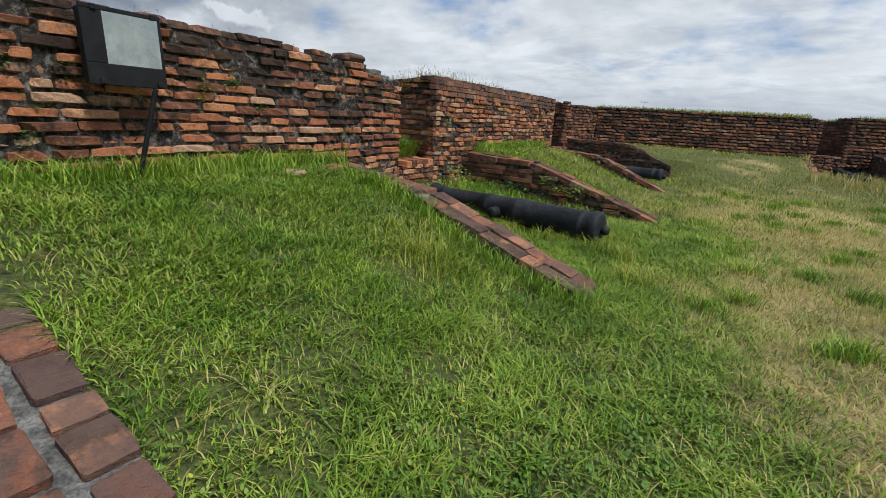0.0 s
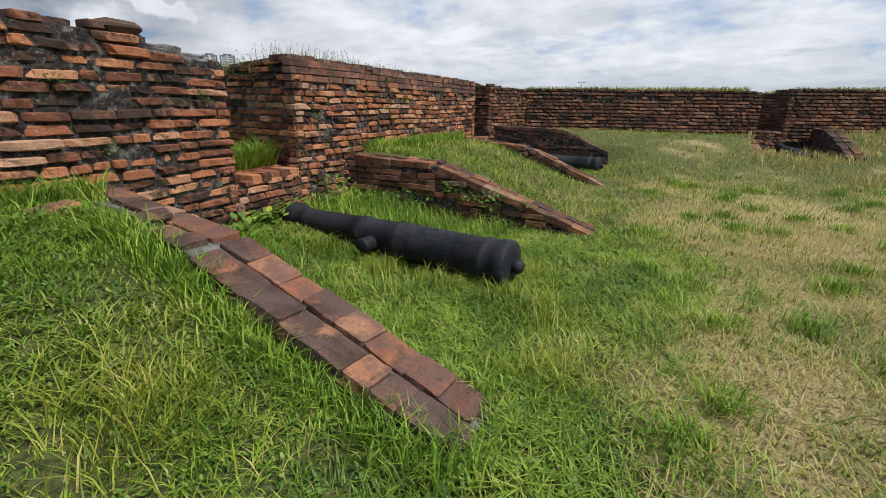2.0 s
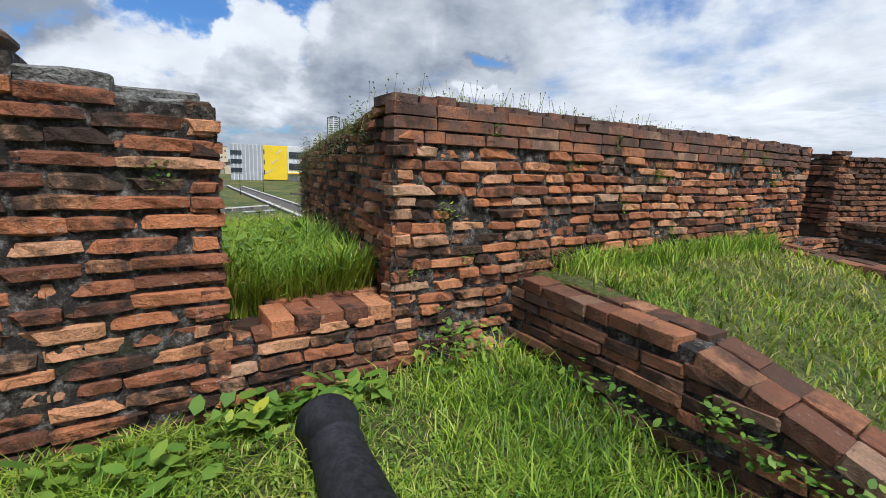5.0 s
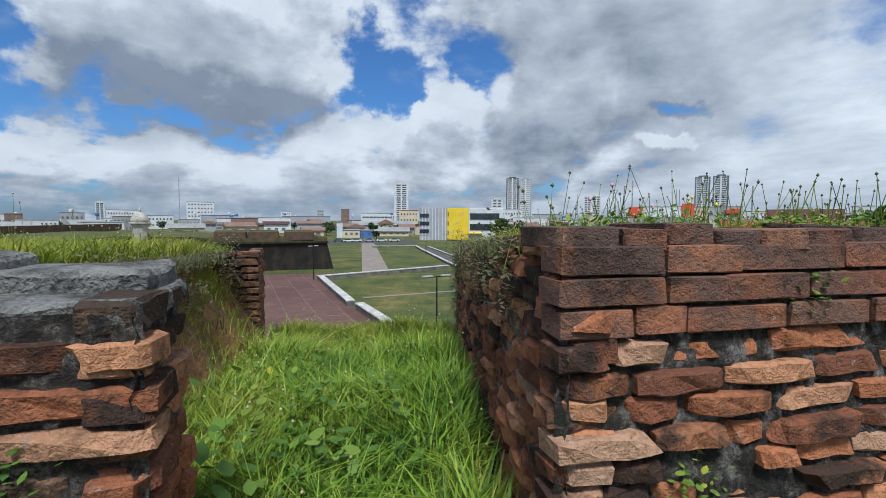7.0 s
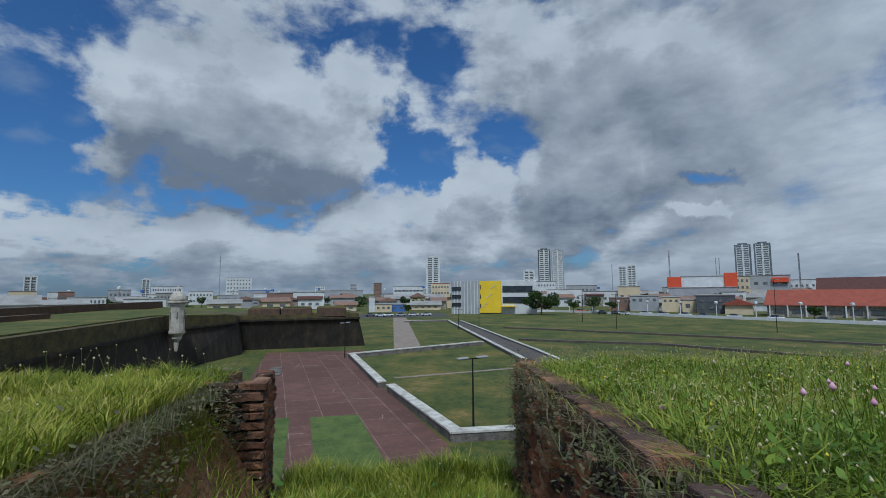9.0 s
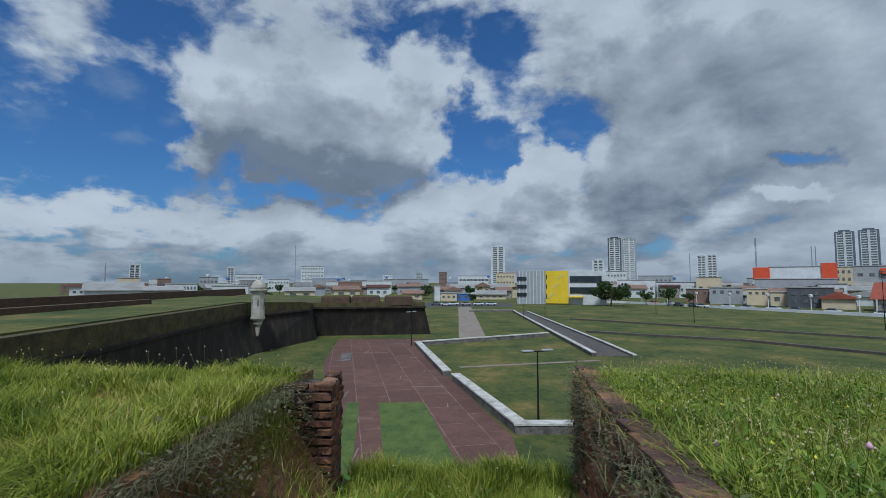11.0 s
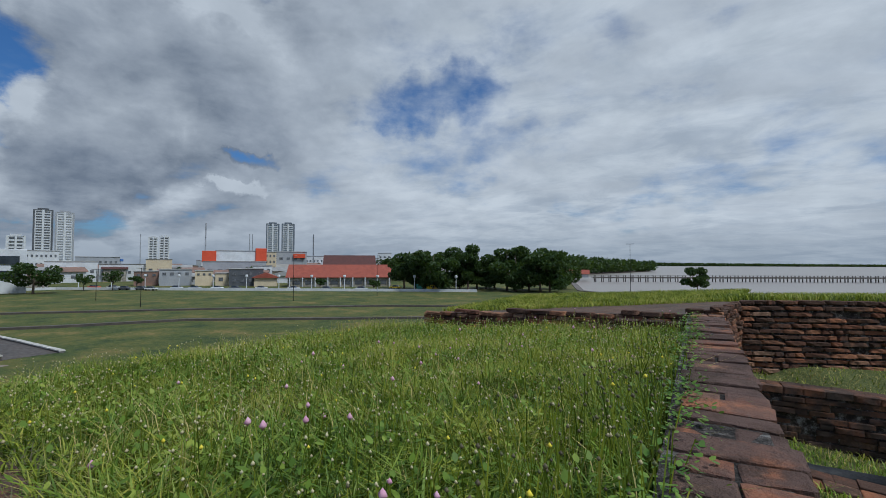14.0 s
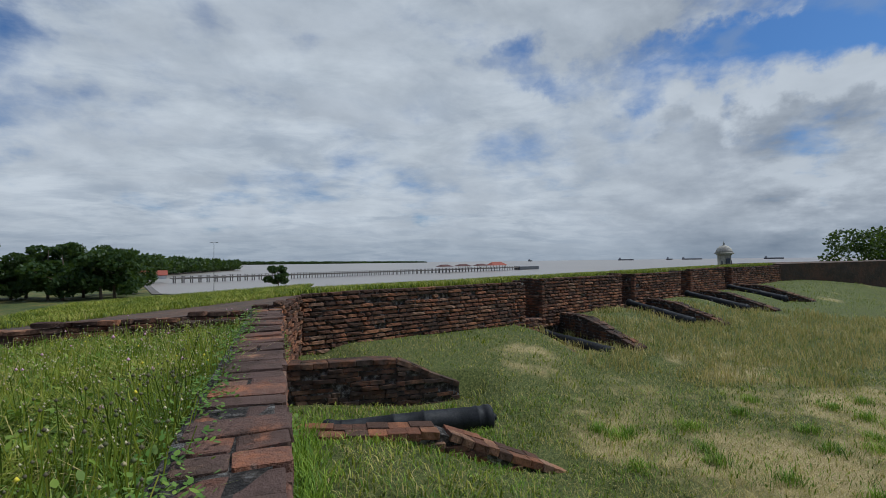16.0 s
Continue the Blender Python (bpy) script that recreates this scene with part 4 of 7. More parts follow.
# ---- ramp walls beside the bays ----
def ramp_wall(key, width=0.36, bottom=-0.35, seed=0, label="", faces=(1, -1)):
    a_, k_, e_ = [Vector(q) for q in RAMPS[key]]
    thing = empty("ramp_wall", (a_.x, a_.y, 0), label, "ramp wall", "ramp walls beside the gun bays")
    r = random.Random(seed)
    bm = bmesh.new()
    h = width / 2 - 0.03
    ring = []
    for q in (a_, k_, e_):
        ring.append([bm.verts.new((q.x, q.y + s_ * h, z)) for s_, z in ((-1, bottom), (-1, q.z - 0.028), (1, q.z - 0.028), (1, bottom))])
    for p, q in zip(ring, ring[1:]):
        for i in range(4):
            bm.faces.new((p[i], p[(i + 1) % 4], q[(i + 1) % 4], q[i]))
    bm.faces.new(ring[0])
    bm.faces.new(ring[-1][::-1])
    bmesh.ops.subdivide_edges(bm, edges=[e2 for e2 in bm.edges if e2.calc_length() > 0.5], cuts=7, use_grid_fill=True)
    for q in bm.verts:
        q.co += noise.noise_vector(q.co * 4.0) * 0.012
    bm.transform(Matrix.Translation((-a_.x, -a_.y, 0)))
    core = part("core", bm, M_LIME if key in ("one", "zero") else M_MORTAR, thing)
    rows = []
    for p, q in ((a_, k_), (k_, e_)):
        d = q - p
        n_ = Vector((-d.y, d.x, 0)).normalized()
        pitch_ = math.degrees(math.asin(d.z / d.length))
        yaw_ = math.degrees(math.atan2(d.y, d.x))
        for side in (-1, 1):
            t = r.uniform(0, 0.12)
            while t < d.length - 0.06:
                L = min(r.uniform(0.14, 0.28), d.length - t)
                if not (key == "one" and side < 0 and p is a_ and t < 0.9):
                    c = p + d.normalized() * (t + L / 2) + n_ * side * (width / 4 + 0.004)
                    rows.append(pose(c.x, c.y, c.z - 0.035 + r.uniform(-0.012, 0.01), r.uniform(-3, 3), -pitch_ + r.uniform(-2, 2), yaw_ + r.uniform(-2.5, 2.5)) @ Matrix.Diagonal((L - (0.04 if key == "zero" else 0.012), width / 2 - (0.045 if key == "zero" else 0.014), 0.085, 1)))
                t += L
        for side in faces:
            fc = lambda u, z, o, p=p, d=d, n_=n_, side=side: tuple(p + Vector((d.x, d.y, 0)).normalized() * (u if side > 0 else Vector((d.x, d.y, 0)).length - u) + n_ * -side * (width / 2 - 0.005 + o) + Vector((0, 0, z - p.z)))
            ln = Vector((d.x, d.y, 0)).length
            tp = lambda u, p=p, q=q, ln=ln, side=side: lerp(p.z, q.z, min(1, max(0, (u if side > 0 else ln - u) / ln))) - 0.07
            rows += course(fc, ln, (-0.1, 0.8), tp, seed + 7 + side, missing=0.12, rough=1.2)
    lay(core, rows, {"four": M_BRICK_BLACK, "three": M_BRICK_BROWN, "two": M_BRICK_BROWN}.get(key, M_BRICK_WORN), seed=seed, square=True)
    return thing


ramp_wall("zero", seed=101, label="low sloping brick ramp wall level with the lawn", faces=(), width=0.42)
ramp_wall("one", seed=102, label="sloping ramp wall of two rows of worn red bricks", width=0.42)
ramp_wall("two", seed=103, label="sloping brick ramp wall with dark mossy side and orange top", width=0.40)
ramp_wall("three", seed=104, label="sloping brick ramp wall half sunk in grass", width=0.38)
ramp_wall("four", seed=105, label="blackened brick ramp wall beside a gun bay", width=0.38)
for i, (g0, g1) in enumerate(GAPS2):
    c = (g0 + g1) / 2
    wx, wy = w2(c, 0)
    zb = 0.022 * (c - 6.6)
    for j, (off, prof) in enumerate(((-0.62, ((0.25, 0.70), (1.3, 0.62), (3.5, 0.26))), (1.17, ((0.1, 0.97), (1.3, 0.95), (3.2, 0.46))))):
        y0 = wy + off * D2.y / D2.x
        thing = empty("ramp_wall", (wx + off, y0, 0), "dark low ramp wall before the far parapet", "ramp wall", "ramp walls beside the gun bays")
        bm = bmesh.new()
        vs = [bm.verts.new((s_, -u, z)) for u, zt in prof for s_, z in ((-0.15, -0.3), (-0.15, zt + zb - 0.03), (0.15, zt + zb - 0.03), (0.15, -0.3))]
        for q in (0, 4):
            for k in range(4):
                bm.faces.new((vs[q + k], vs[q + (k + 1) % 4], vs[q + 4 + (k + 1) % 4], vs[q + 4 + k]))
        bm.faces.new(vs[:4])
        bm.faces.new(vs[8:][::-1])
        bmesh.ops.recalc_face_normals(bm, faces=bm.faces)
        core = part("core", bm, M_MORTAR, thing)
        rows = []
        for (u0, z0), (u1, z1) in zip(prof, prof[1:]):
            n_ = int(math.hypot(u1 - u0, z1 - z0) / 0.25)
            for q in range(n_):
                t = (q + 0.5) / n_
                for sd in (-0.085, 0.085):
                    rows.append(pose(wx + off + sd, y0 - lerp(u0, u1, t), lerp(z0, z1, t) + zb - 0.02 + rr.uniform(-0.012, 0.012), rr.uniform(-3, 3) - math.degrees(math.atan2(z1 - z0, u1 - u0)), rr.uniform(-3, 3), rr.uniform(-3, 3)) @ pose(0, 0, 0, 0, 0, 90) @ Matrix.Diagonal((0.235, 0.16, 0.07, 1)))
        for sd in (-1, 1):
            for q in range(10):
                for u in np.arange(0.2, 3.3, 0.26):
                    z = 0.08 + zb + q * 0.082
                    if z < np.interp(u, [p[0] for p in prof], [p[1] for p in prof]) + zb - 0.08:
                        rows.append(pose(wx + off + sd * 0.13, y0 - u + rr.uniform(-0.04, 0.04), z, 0, 0, 90 + rr.uniform(-3, 3)) @ Matrix.Diagonal((rr.uniform(0.18, 0.245), 0.09, 0.06, 1)))
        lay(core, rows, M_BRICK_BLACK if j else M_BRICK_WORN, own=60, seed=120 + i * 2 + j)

# ---- cannons ----
def cannon(breech, muzzle, scale=1.0, label="black cast-iron cannon barrel lying in the grass of a gun bay"):
    """A gun barrel on the ground: turned barrel with its rings, trunnions, bore and cascabel."""
    b, m_ = Vector(breech), Vector(muzzle)
    length = (m_ - b).length
    thing = empty("cannon", (b.x, b.y, b.z), label, "cannon", "cannons in the gun bays")
    thing.matrix_world = Matrix.Translation(b) @ (m_ - b).to_track_quat("Z", "Y").to_matrix().to_4x4()
    k = scale
    prof = [(0.0, -0.015), (0.12 * k, -0.012), (0.185 * k, 0.0), (0.20 * k, 0.012), (0.205 * k, 0.05), (0.205 * k, 0.10), (0.19 * k, 0.115), (0.187 * k, 0.2), (0.195 * k, 0.21), (0.195 * k, 0.235), (0.184 * k, 0.25),
            (0.172 * k, length * 0.42), (0.180 * k, length * 0.425), (0.180 * k, length * 0.44), (0.165 * k, length * 0.445), (0.155 * k, length * 0.60), (0.162 * k, length * 0.605), (0.162 * k, length * 0.62), (0.150 * k, length * 0.625),
            (0.122 * k, length * 0.90), (0.130 * k, length * 0.905), (0.130 * k, length * 0.915), (0.122 * k, length * 0.92), (0.140 * k, length * 0.955), (0.158 * k, length * 0.985), (0.150 * k, length), (0.135 * k, length + 0.03), (0.09 * k, length + 0.055), (0.0, length + 0.065)]
    bm = lathe(prof, 32)
    part("barrel", bm, M_IRON, thing, smooth=True)
    for s_ in (1, -1):
        tb = lathe([(0.0, 0.0), (0.068 * k, 0.0), (0.072 * k, 0.01), (0.070 * k, 0.15 * k), (0.064 * k, 0.165 * k), (0.0, 0.167 * k)], 18)
        tb.transform(Matrix.Translation((s_ * 0.13 * k, -0.03 * k, length * 0.53)) @ pose(0, 0, 0, 0, 90 * s_, 0))
        part("trunnion", tb, M_IRON, thing, smooth=True)
    cb = lathe([(0.0, -0.10 * k), (0.04 * k, -0.095 * k), (0.06 * k, -0.06 * k), (0.05 * k, -0.03 * k), (0.045 * k, 0.0), (0.0, 0.0)], 16)
    part("cascabel", cb, M_IRON, thing, smooth=True)
    vb = boxes((-0.03, 0.03, -0.20 * k - 0.005, -0.19 * k + 0.02, 0.16, 0.24), bevel=0.006)
    part("vent_patch", vb, M_IRON, thing)
    return thing


cannon((-1.10, 5.60, 0.205), (-3.60, 5.95, 0.27), 1.0)
cannon((-1.15, 12.45, 0.26), (-3.45, 12.62, 0.32), 0.9)
for g0, g1 in GAPS2:
    c = (g0 + g1) / 2 + 0.1
    wx, wy = w2(c, 0)
    zb = 0.022 * (c - 6.7)
    low = g0 < 7
    cannon((wx + 0.30, wy - (2.75 if low else 2.3), 0.36 + zb if low else 0.47 + zb), (wx + (0.2 if low else -0.15), wy - 0.1, 0.46 + zb if low else 0.92 + zb), 0.80, "dark cannon barrel lying in a far gun bay")

# ---- floodlight against the wall ----
fl = empty("floodlight", (-3.80, 2.0, 0.7), "black floodlight box on a leaning post against the wall", "floodlight")
bm = boxes((-0.04, 0.05, -0.262, 0.235, 0.755, 1.235), bevel=0.012)
bm.transform(pose(0, 0, 0, 0, -2, 0))
part("housing", bm, M_BLACK, fl)
bm = boxes((0.046, 0.062, -0.272, 0.245, 0.745, 0.885), (0.046, 0.062, -0.272, 0.245, 1.215, 1.245), (0.046, 0.062, -0.272, -0.14, 0.885, 1.215), (0.046, 0.062, 0.222, 0.245, 0.885, 1.215), bevel=0.004)
bm.transform(pose(0, 0, 0, 0, -2, 0))
part("front_rim", bm, M_BLACK, fl)
bm = boxes((0.054, 0.0595, -0.14, 0.222, 0.885, 1.215))
bm.transform(pose(0, 0, 0, 0, -2, 0))
part("glass", bm, M_MIRROR, fl, "pale reflecting glass")
for y, z in ((-0.19, 0.765), (0.19, 0.765), (-0.19, 1.225), (0.19, 1.225)):
    bm = boxes((0.055, 0.075, y - 0.018, y + 0.018, z - 0.012, z + 0.022), bevel=0.003)
    bm.transform(pose(0, 0, 0, 0, -2, 0))
    part("clip", bm, M_BLACK, fl)
bm = bmesh.new()
bmesh.ops.create_cone(bm, segments=12, radius1=0.018, radius2=0.018, depth=0.85, cap_ends=True)
bm.transform(Matrix.Translation((0.06, 0.02, 0.33)) @ pose(0, 0, 0, -12, 8, 0))
part("post", bm, M_BLACK, fl)

# loose stones and a fallen brick near the ramp
for x, y, z, sx, sy, sz, tr in ((-3.45, 3.15, 0.80, 0.26, 0.13, 0.05, 15), (-3.1, 4.05, 0.74, 0.24, 0.14, 0.06, 70), (-3.3, 4.5, 0.66, 0.3, 0.2, 0.08, 40), (-3.55, 3.75, 0.77, 0.28, 0.16, 0.06, 100)):
    bm = bmesh.new()
    box(bm, -sx / 2, sx / 2, -sy / 2, sy / 2, -sz / 2, sz / 2, bevel=0.018)
    for v in bm.verts:
        v.co += noise.noise_vector(v.co * 9 + Vector((x, y, 0))) * 0.022
    ob = part("loose_brick", bm, M_STONE if tr == 15 else M_BRICK_WORN)
    ob.matrix_world = pose(x, y, float(ground_z(x, y)) + sz * 0.35, 3, -4, tr)
    tagged(ob, "loose pale brick lying in the grass", "brick", "loose bricks by the wall")

# ---- land outside ----
def sheet(name, pts, z, mat, label, category="ground", kind="structure"):
    ob = link(name, [(x, y, z) for x, y in pts], [tuple(range(len(pts)))], mat)
    return tagged(ob, label, category, kind=kind)


land = link("ground", [(-3500, -3500, GROUND), (600, -3500, GROUND), (600, -300, GROUND), (60, 60, GROUND), (20, 150, GROUND), (-24, 158, GROUND), (-40, 176, GROUND), (-60, 250, GROUND), (-80, 330, GROUND), (-160, 420, GROUND), (-3500, 3200, GROUND)],
            [tuple(range(11))], M_FIELD)
tagged(land, "wide mown grass field round the fort", "ground", kind="structure")
quay = link("quay_wall", *prism([(60, 60), (20, 150), (-24, 158), (-40, 176), (-60, 250), (-80, 330), (-160, 420), (-161, 419), (-82, 328), (-62, 248), (-42, 174.5), (-24.5, 156.5), (19, 148.5), (59, 59)], RIVER - 1, GROUND + 0.25), M_KERBSIDE)
tagged(quay, "stained stone quay wall along the river", "wall", kind="structure")
sheet("water", [(-3500, 60), (5000, 60), (5000, 5000), (-3500, 5000)], RIVER, M_WATER, "wide brown river under a cloudy sky", "river")
sheet("water_far", [(60, -5000), (5000, -5000), (5000, 60), (60, 60)], RIVER, M_WATER, "wide brown river", "river")

# paved square, with its strips of grass
sheet("pavement", [(-15, -4.5), (-15, 9.5), (-33.4, 10.3), (-49, 7.0), (-74, 1.8), (-82, 4), (-82, -11.5), (-60, -8.2), (-40, -3.2)], GROUND + 0.02, M_PLAZA, "red-brown stone paving with pale joints", "pavement")
joints = bmesh.new()
rr = random.Random(5)
for i in range(26):
    x, y = rr.uniform(-78, -28), rr.uniform(-8, 9)
    if y > np.interp(x, (-74, -33), (1.5, 9.8)) or y < np.interp(x, (-82, -40), (-11, -3)):
        continue
    L = rr.uniform(1.0, 3.5)
    if i % 2:
        box(joints, x - L / 2, x + L / 2, y - 0.04, y + 0.04, GROUND + 0.02, GROUND + 0.026)
    else:
        box(joints, x - 0.05, x + 0.05, y - L / 2, y + L / 2, GROUND + 0.02, GROUND + 0.026)
jb = part("paving_joints", joints, M_PATH)
tagged(jb, "pale worn joints in the paving", "paving", kind="stuff")
for k, pts in enumerate(([(-41.2, 0.9), (-41.3, 4.5), (-20, 8.4), (-20, 4.4)], [(-41.3, -1.6), (-41.3, -0.6), (-20, 2.6), (-20, 1.4)])):
    sheet("ground_strip", pts, GROUND + 0.03, M_MOWN, "strip of mown grass set in the paving")
sheet("pavement_path", [(-79.5, 8.5), (-84, 13.3), (-180, 16.4), (-180, 11.6)], GROUND + 0.03, M_PATH, "pale paved path leading to the car park", "path")
for i in range(3):
    bm = boxes((-62.0 - i * 2.2, -60.2 - i * 2.2, -6.6 - i * 0.35, -5.2 - i * 0.35, GROUND + 0.02, GROUND + 0.10), bevel=0.02)
    tagged(part("drain_cover", bm, M_KERBSIDE), "dark framed drain cover in the paving", "drain cover", "drain covers")


def kerb(name, pts, width, height, label):
    """A low wall along a line, with a paler cap."""
    thing = empty(name, (*pts[0], GROUND), label, "low wall", "low kerb walls of the square")
    for i, (p, q) in enumerate(zip(pts, pts[1:])):
        p, q = Vector(p), Vector(q)
        d = (q - p).normalized()
        n_ = Vector((-d.y, d.x)) * width / 2
        lift_k = height + 0.015 * i
        poly = [p - d * width / 2 + n_, p - d * width / 2 - n_, q + d * width / 2 - n_, q + d * width / 2 + n_]
        v, f = prism([(c.x - pts[0][0], c.y - pts[0][1]) for c in poly], -0.1, lift_k)
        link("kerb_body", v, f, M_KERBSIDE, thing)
        poly = [p - d * (width / 2 + 0.05) + n_ * 1.12, p - d * (width / 2 + 0.05) - n_ * 1.12, q + d * (width / 2 + 0.05) - n_ * 1.12, q + d * (width / 2 + 0.05) + n_ * 1.12]
        v, f = prism([(c.x - pts[0][0], c.y - pts[0][1]) for c in poly], lift_k, lift_k + 0.12)
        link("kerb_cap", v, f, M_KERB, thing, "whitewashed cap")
    return thing


kerb("kerb_wall", [(-34.4, 40.0), (-34.0, 10.9), (-49.2, 7.3)], 0.8, 0.55, "low whitewashed kerb wall round a lawn")
kerb("kerb_wall", [(-51.6, 6.3), (-73.6, 2.2), (-85.5, 23.9)], 0.8, 0.55, "low whitewashed kerb wall round a lawn")
kerb("kerb_wall", [(-64, 25.2), (-140, 27.6), (-152, 28.2), (-152, 14.5)], 0.6, 0.45, "low pale kerb along a ditch")
sheet("ditch_bed", [(-64, 25.6), (-152, 28.6), (-152, 32.0), (-75, 30.6), (-64, 30.2)], GROUND + 0.02, M_DITCH, "dark wet stone bed of a shallow ditch", "ditch")
kerb("kerb_wall", [(-64, 30.4), (-75, 30.9), (-152, 32.4)], 0.5, 0.15, "dark edge of the ditch")
sheet("pavement_strip", [(-56, 7.9), (-56.7, 7.7), (-61.2, 24.8), (-60.4, 25.0)], GROUND + 0.03, M_PATH, "pale worn footpath across the lawn", "path")
# steps of the glacis: long low dark kerbs in curves
for k, pts in enumerate(([(-121, 38), (-114.6, 45.4), (-98, 62), (-80, 79.6), (-66, 91), (-50, 99)], [(-92, 33), (-87, 39.7), (-79, 53.7), (-61.4, 65.5), (-46, 76)])):
    thing = empty("terrace_edge", (*pts[0], GROUND), "long low dark edge of a grass terrace", "terrace edge", "terrace edges in the field")
    ps = [Vector(p) for p in pts]
    for p, q in zip(ps, ps[1:]):
        d = (q - p).normalized()
        n_ = Vector((-d.y, d.x)) * 0.6
        v, f = prism([(c.x - pts[0][0], c.y - pts[0][1]) for c in (p + n_ * 0.8, p - n_ * 0.8, q - n_ * 0.8, q + n_ * 0.8)], 0.0, 0.36)
        link("edge_stone", v, f, M_DITCH, thing)


def street_lamp(x, y, height, arms=2, z=GROUND, turn=0.0, label="tall thin dark street lamp on the grass"):
    thing = empty("street_lamp", (x, y, z), label, "street lamp", "street lamps round the fort", turn=turn)
    part("pole", lathe([(0.10, 0), (0.08, 0.3), (0.055, height * 0.6), (0.045, height)], 10), M_BLACK, thing)
    for s_ in ([-1, 1] if arms == 2 else [1]):
        bm = boxes((-0.03, 0.03, min(0, s_ * 1.1), max(0, s_ * 1.1), height - 0.06, height))
        part("arm", bm, M_BLACK, thing)
        bm = boxes((-0.16, 0.16, s_ * 0.75 - 0.4, s_ * 0.75 + 0.4, height - 0.02, height + 0.09), bevel=0.03)
        part("lamp_head", bm, M_GREY, thing)
    return thing


street_lamp(-34.7, 12.2, 5.0, turn=20)
street_lamp(-74, 1.2, 5.0, turn=60)
street_lamp(-120, 26, 5.0)
street_lamp(-128, 33, 5.0)
street_lamp(-140, 68, 8.0)
street_lamp(-112, 64, 8.5)
street_lamp(-84, 157, 13.5, turn=50)
street_lamp(-21.6, 152, 15.5, turn=80)
street_lamp(-95, 92, 11.5, 1)
street_lamp(-88, 118, 12.0, 1)

# ---- the neighbouring bastion with its sentry box ----
BTOP, BCORD = -0.3, -2.2
b_face = [(-25, -16.0), (-66.5, -20.3), (-80, -15.8), (-85.2, -16.8), (-88.5, 2.6), (-104, 0.0), (-125, -60), (-30, -70), (-8, -24)]
def scarp(pts, z0, z1, batter, mat, name, label):
    c = Vector((sum(p[0] for p in pts) / len(pts), sum(p[1] for p in pts) / len(pts)))
    out = []
    for p in pts:
        d = (Vector(p) - c).normalized() * batter
        out.append((p[0] + d.x, p[1] + d.y))
    n_ = len(pts)
    v = [(x, y, z0) for x, y in out] + [(x, y, z1) for x, y in pts]
    f = [tuple(range(n_, 2 * n_))] + [(i, (i + 1) % n_, n_ + (i + 1) % n_, n_ + i) for i in range(n_)]
    ob = link(name, v, f, mat)
    return tagged(ob, label, "fort wall", kind="structure")


scarp(b_face, GROUND - 0.2, BCORD, 1.4, M_RAMPART, "wall_bastion", "tall dark stained masonry wall of the neighbouring bastion")
cord = [(p[0] + (0.25 if p[1] > -50 else 0), p[1] + 0.25) for p in b_face]
ob = link("trim_cordon", *prism(cord, BCORD, BCORD + 0.3), M_RAMPART)
tagged(ob, "dark rounded stone cordon round the bastion", "cordon", kind="structure")
ob = link("wall_bastion_parapet", *prism(b_face, BCORD + 0.3, [BTOP, BTOP, -0.9, -1.2, -1.2, -1.2, BTOP, BTOP, BTOP]), M_MOSSY)
tagged(ob, "mossy brick parapet of the neighbouring bastion", "fort wall", kind="structure")
inner = [(-26, -17.0), (-66, -21.5), (-80, -17.2), (-86, -18), (-90, 1.0), (-103, -1.5), (-124, -60), (-31, -69), (-10, -25)]
ob = link("ground_bastion", *prism(inner, BTOP - 0.9, [BTOP + 0.12, BTOP + 0.12, -0.75, -1.05, -1.05, -1.0, BTOP + 0.1, BTOP + 0.1, BTOP + 0.1]), M_FIELD)
tagged(ob, "green grass on top of the bastion's parapet", "ground", kind="structure")
for i, (x0, y0, x1, y1, zt) in enumerate(((-8, -36, -60, -38, 0.9), (-60, -38, -115, -42, 0.9), (-10, -30, -62, -31, 0.35))):
    d = Vector((x1 - x0, y1 - y0)).normalized()
    n_ = Vector((-d.y, d.x)) * 0.6
    ob = link("wall_inner_parapet", *prism([(x0 + n_.x, y0 + n_.y), (x0 - n_.x, y0 - n_.y), (x1 - n_.x, y1 - n_.y), (x1 + n_.x, y1 + n_.y)], BTOP - 0.5, zt), M_RIM)
    tagged(ob, "long low dark inner parapet of the bastion", "fort wall", kind="structure")
for i, (x, y) in enumerate(((-87.2, -13.2), (-88.0, -8.0), (-88.8, -2.2))):
    bm = boxes((-2.6, 1.2, -2.5, 2.5, -1.6, 0.15), bevel=0.18)
    ob = part("merlon", bm, M_RIM)
    ob.matrix_world = pose(x, y, -0.2, 0, 0, 8)
    tagged(ob, "dark brick merlon with grass on top", "merlon", "merlons of the far bastion")
    bm = boxes((-2.4, 1.0, -2.3, 2.3, 0.1, 0.30), bevel=0.1)
    part("grass_cap", bm, M_FIELD, ob)


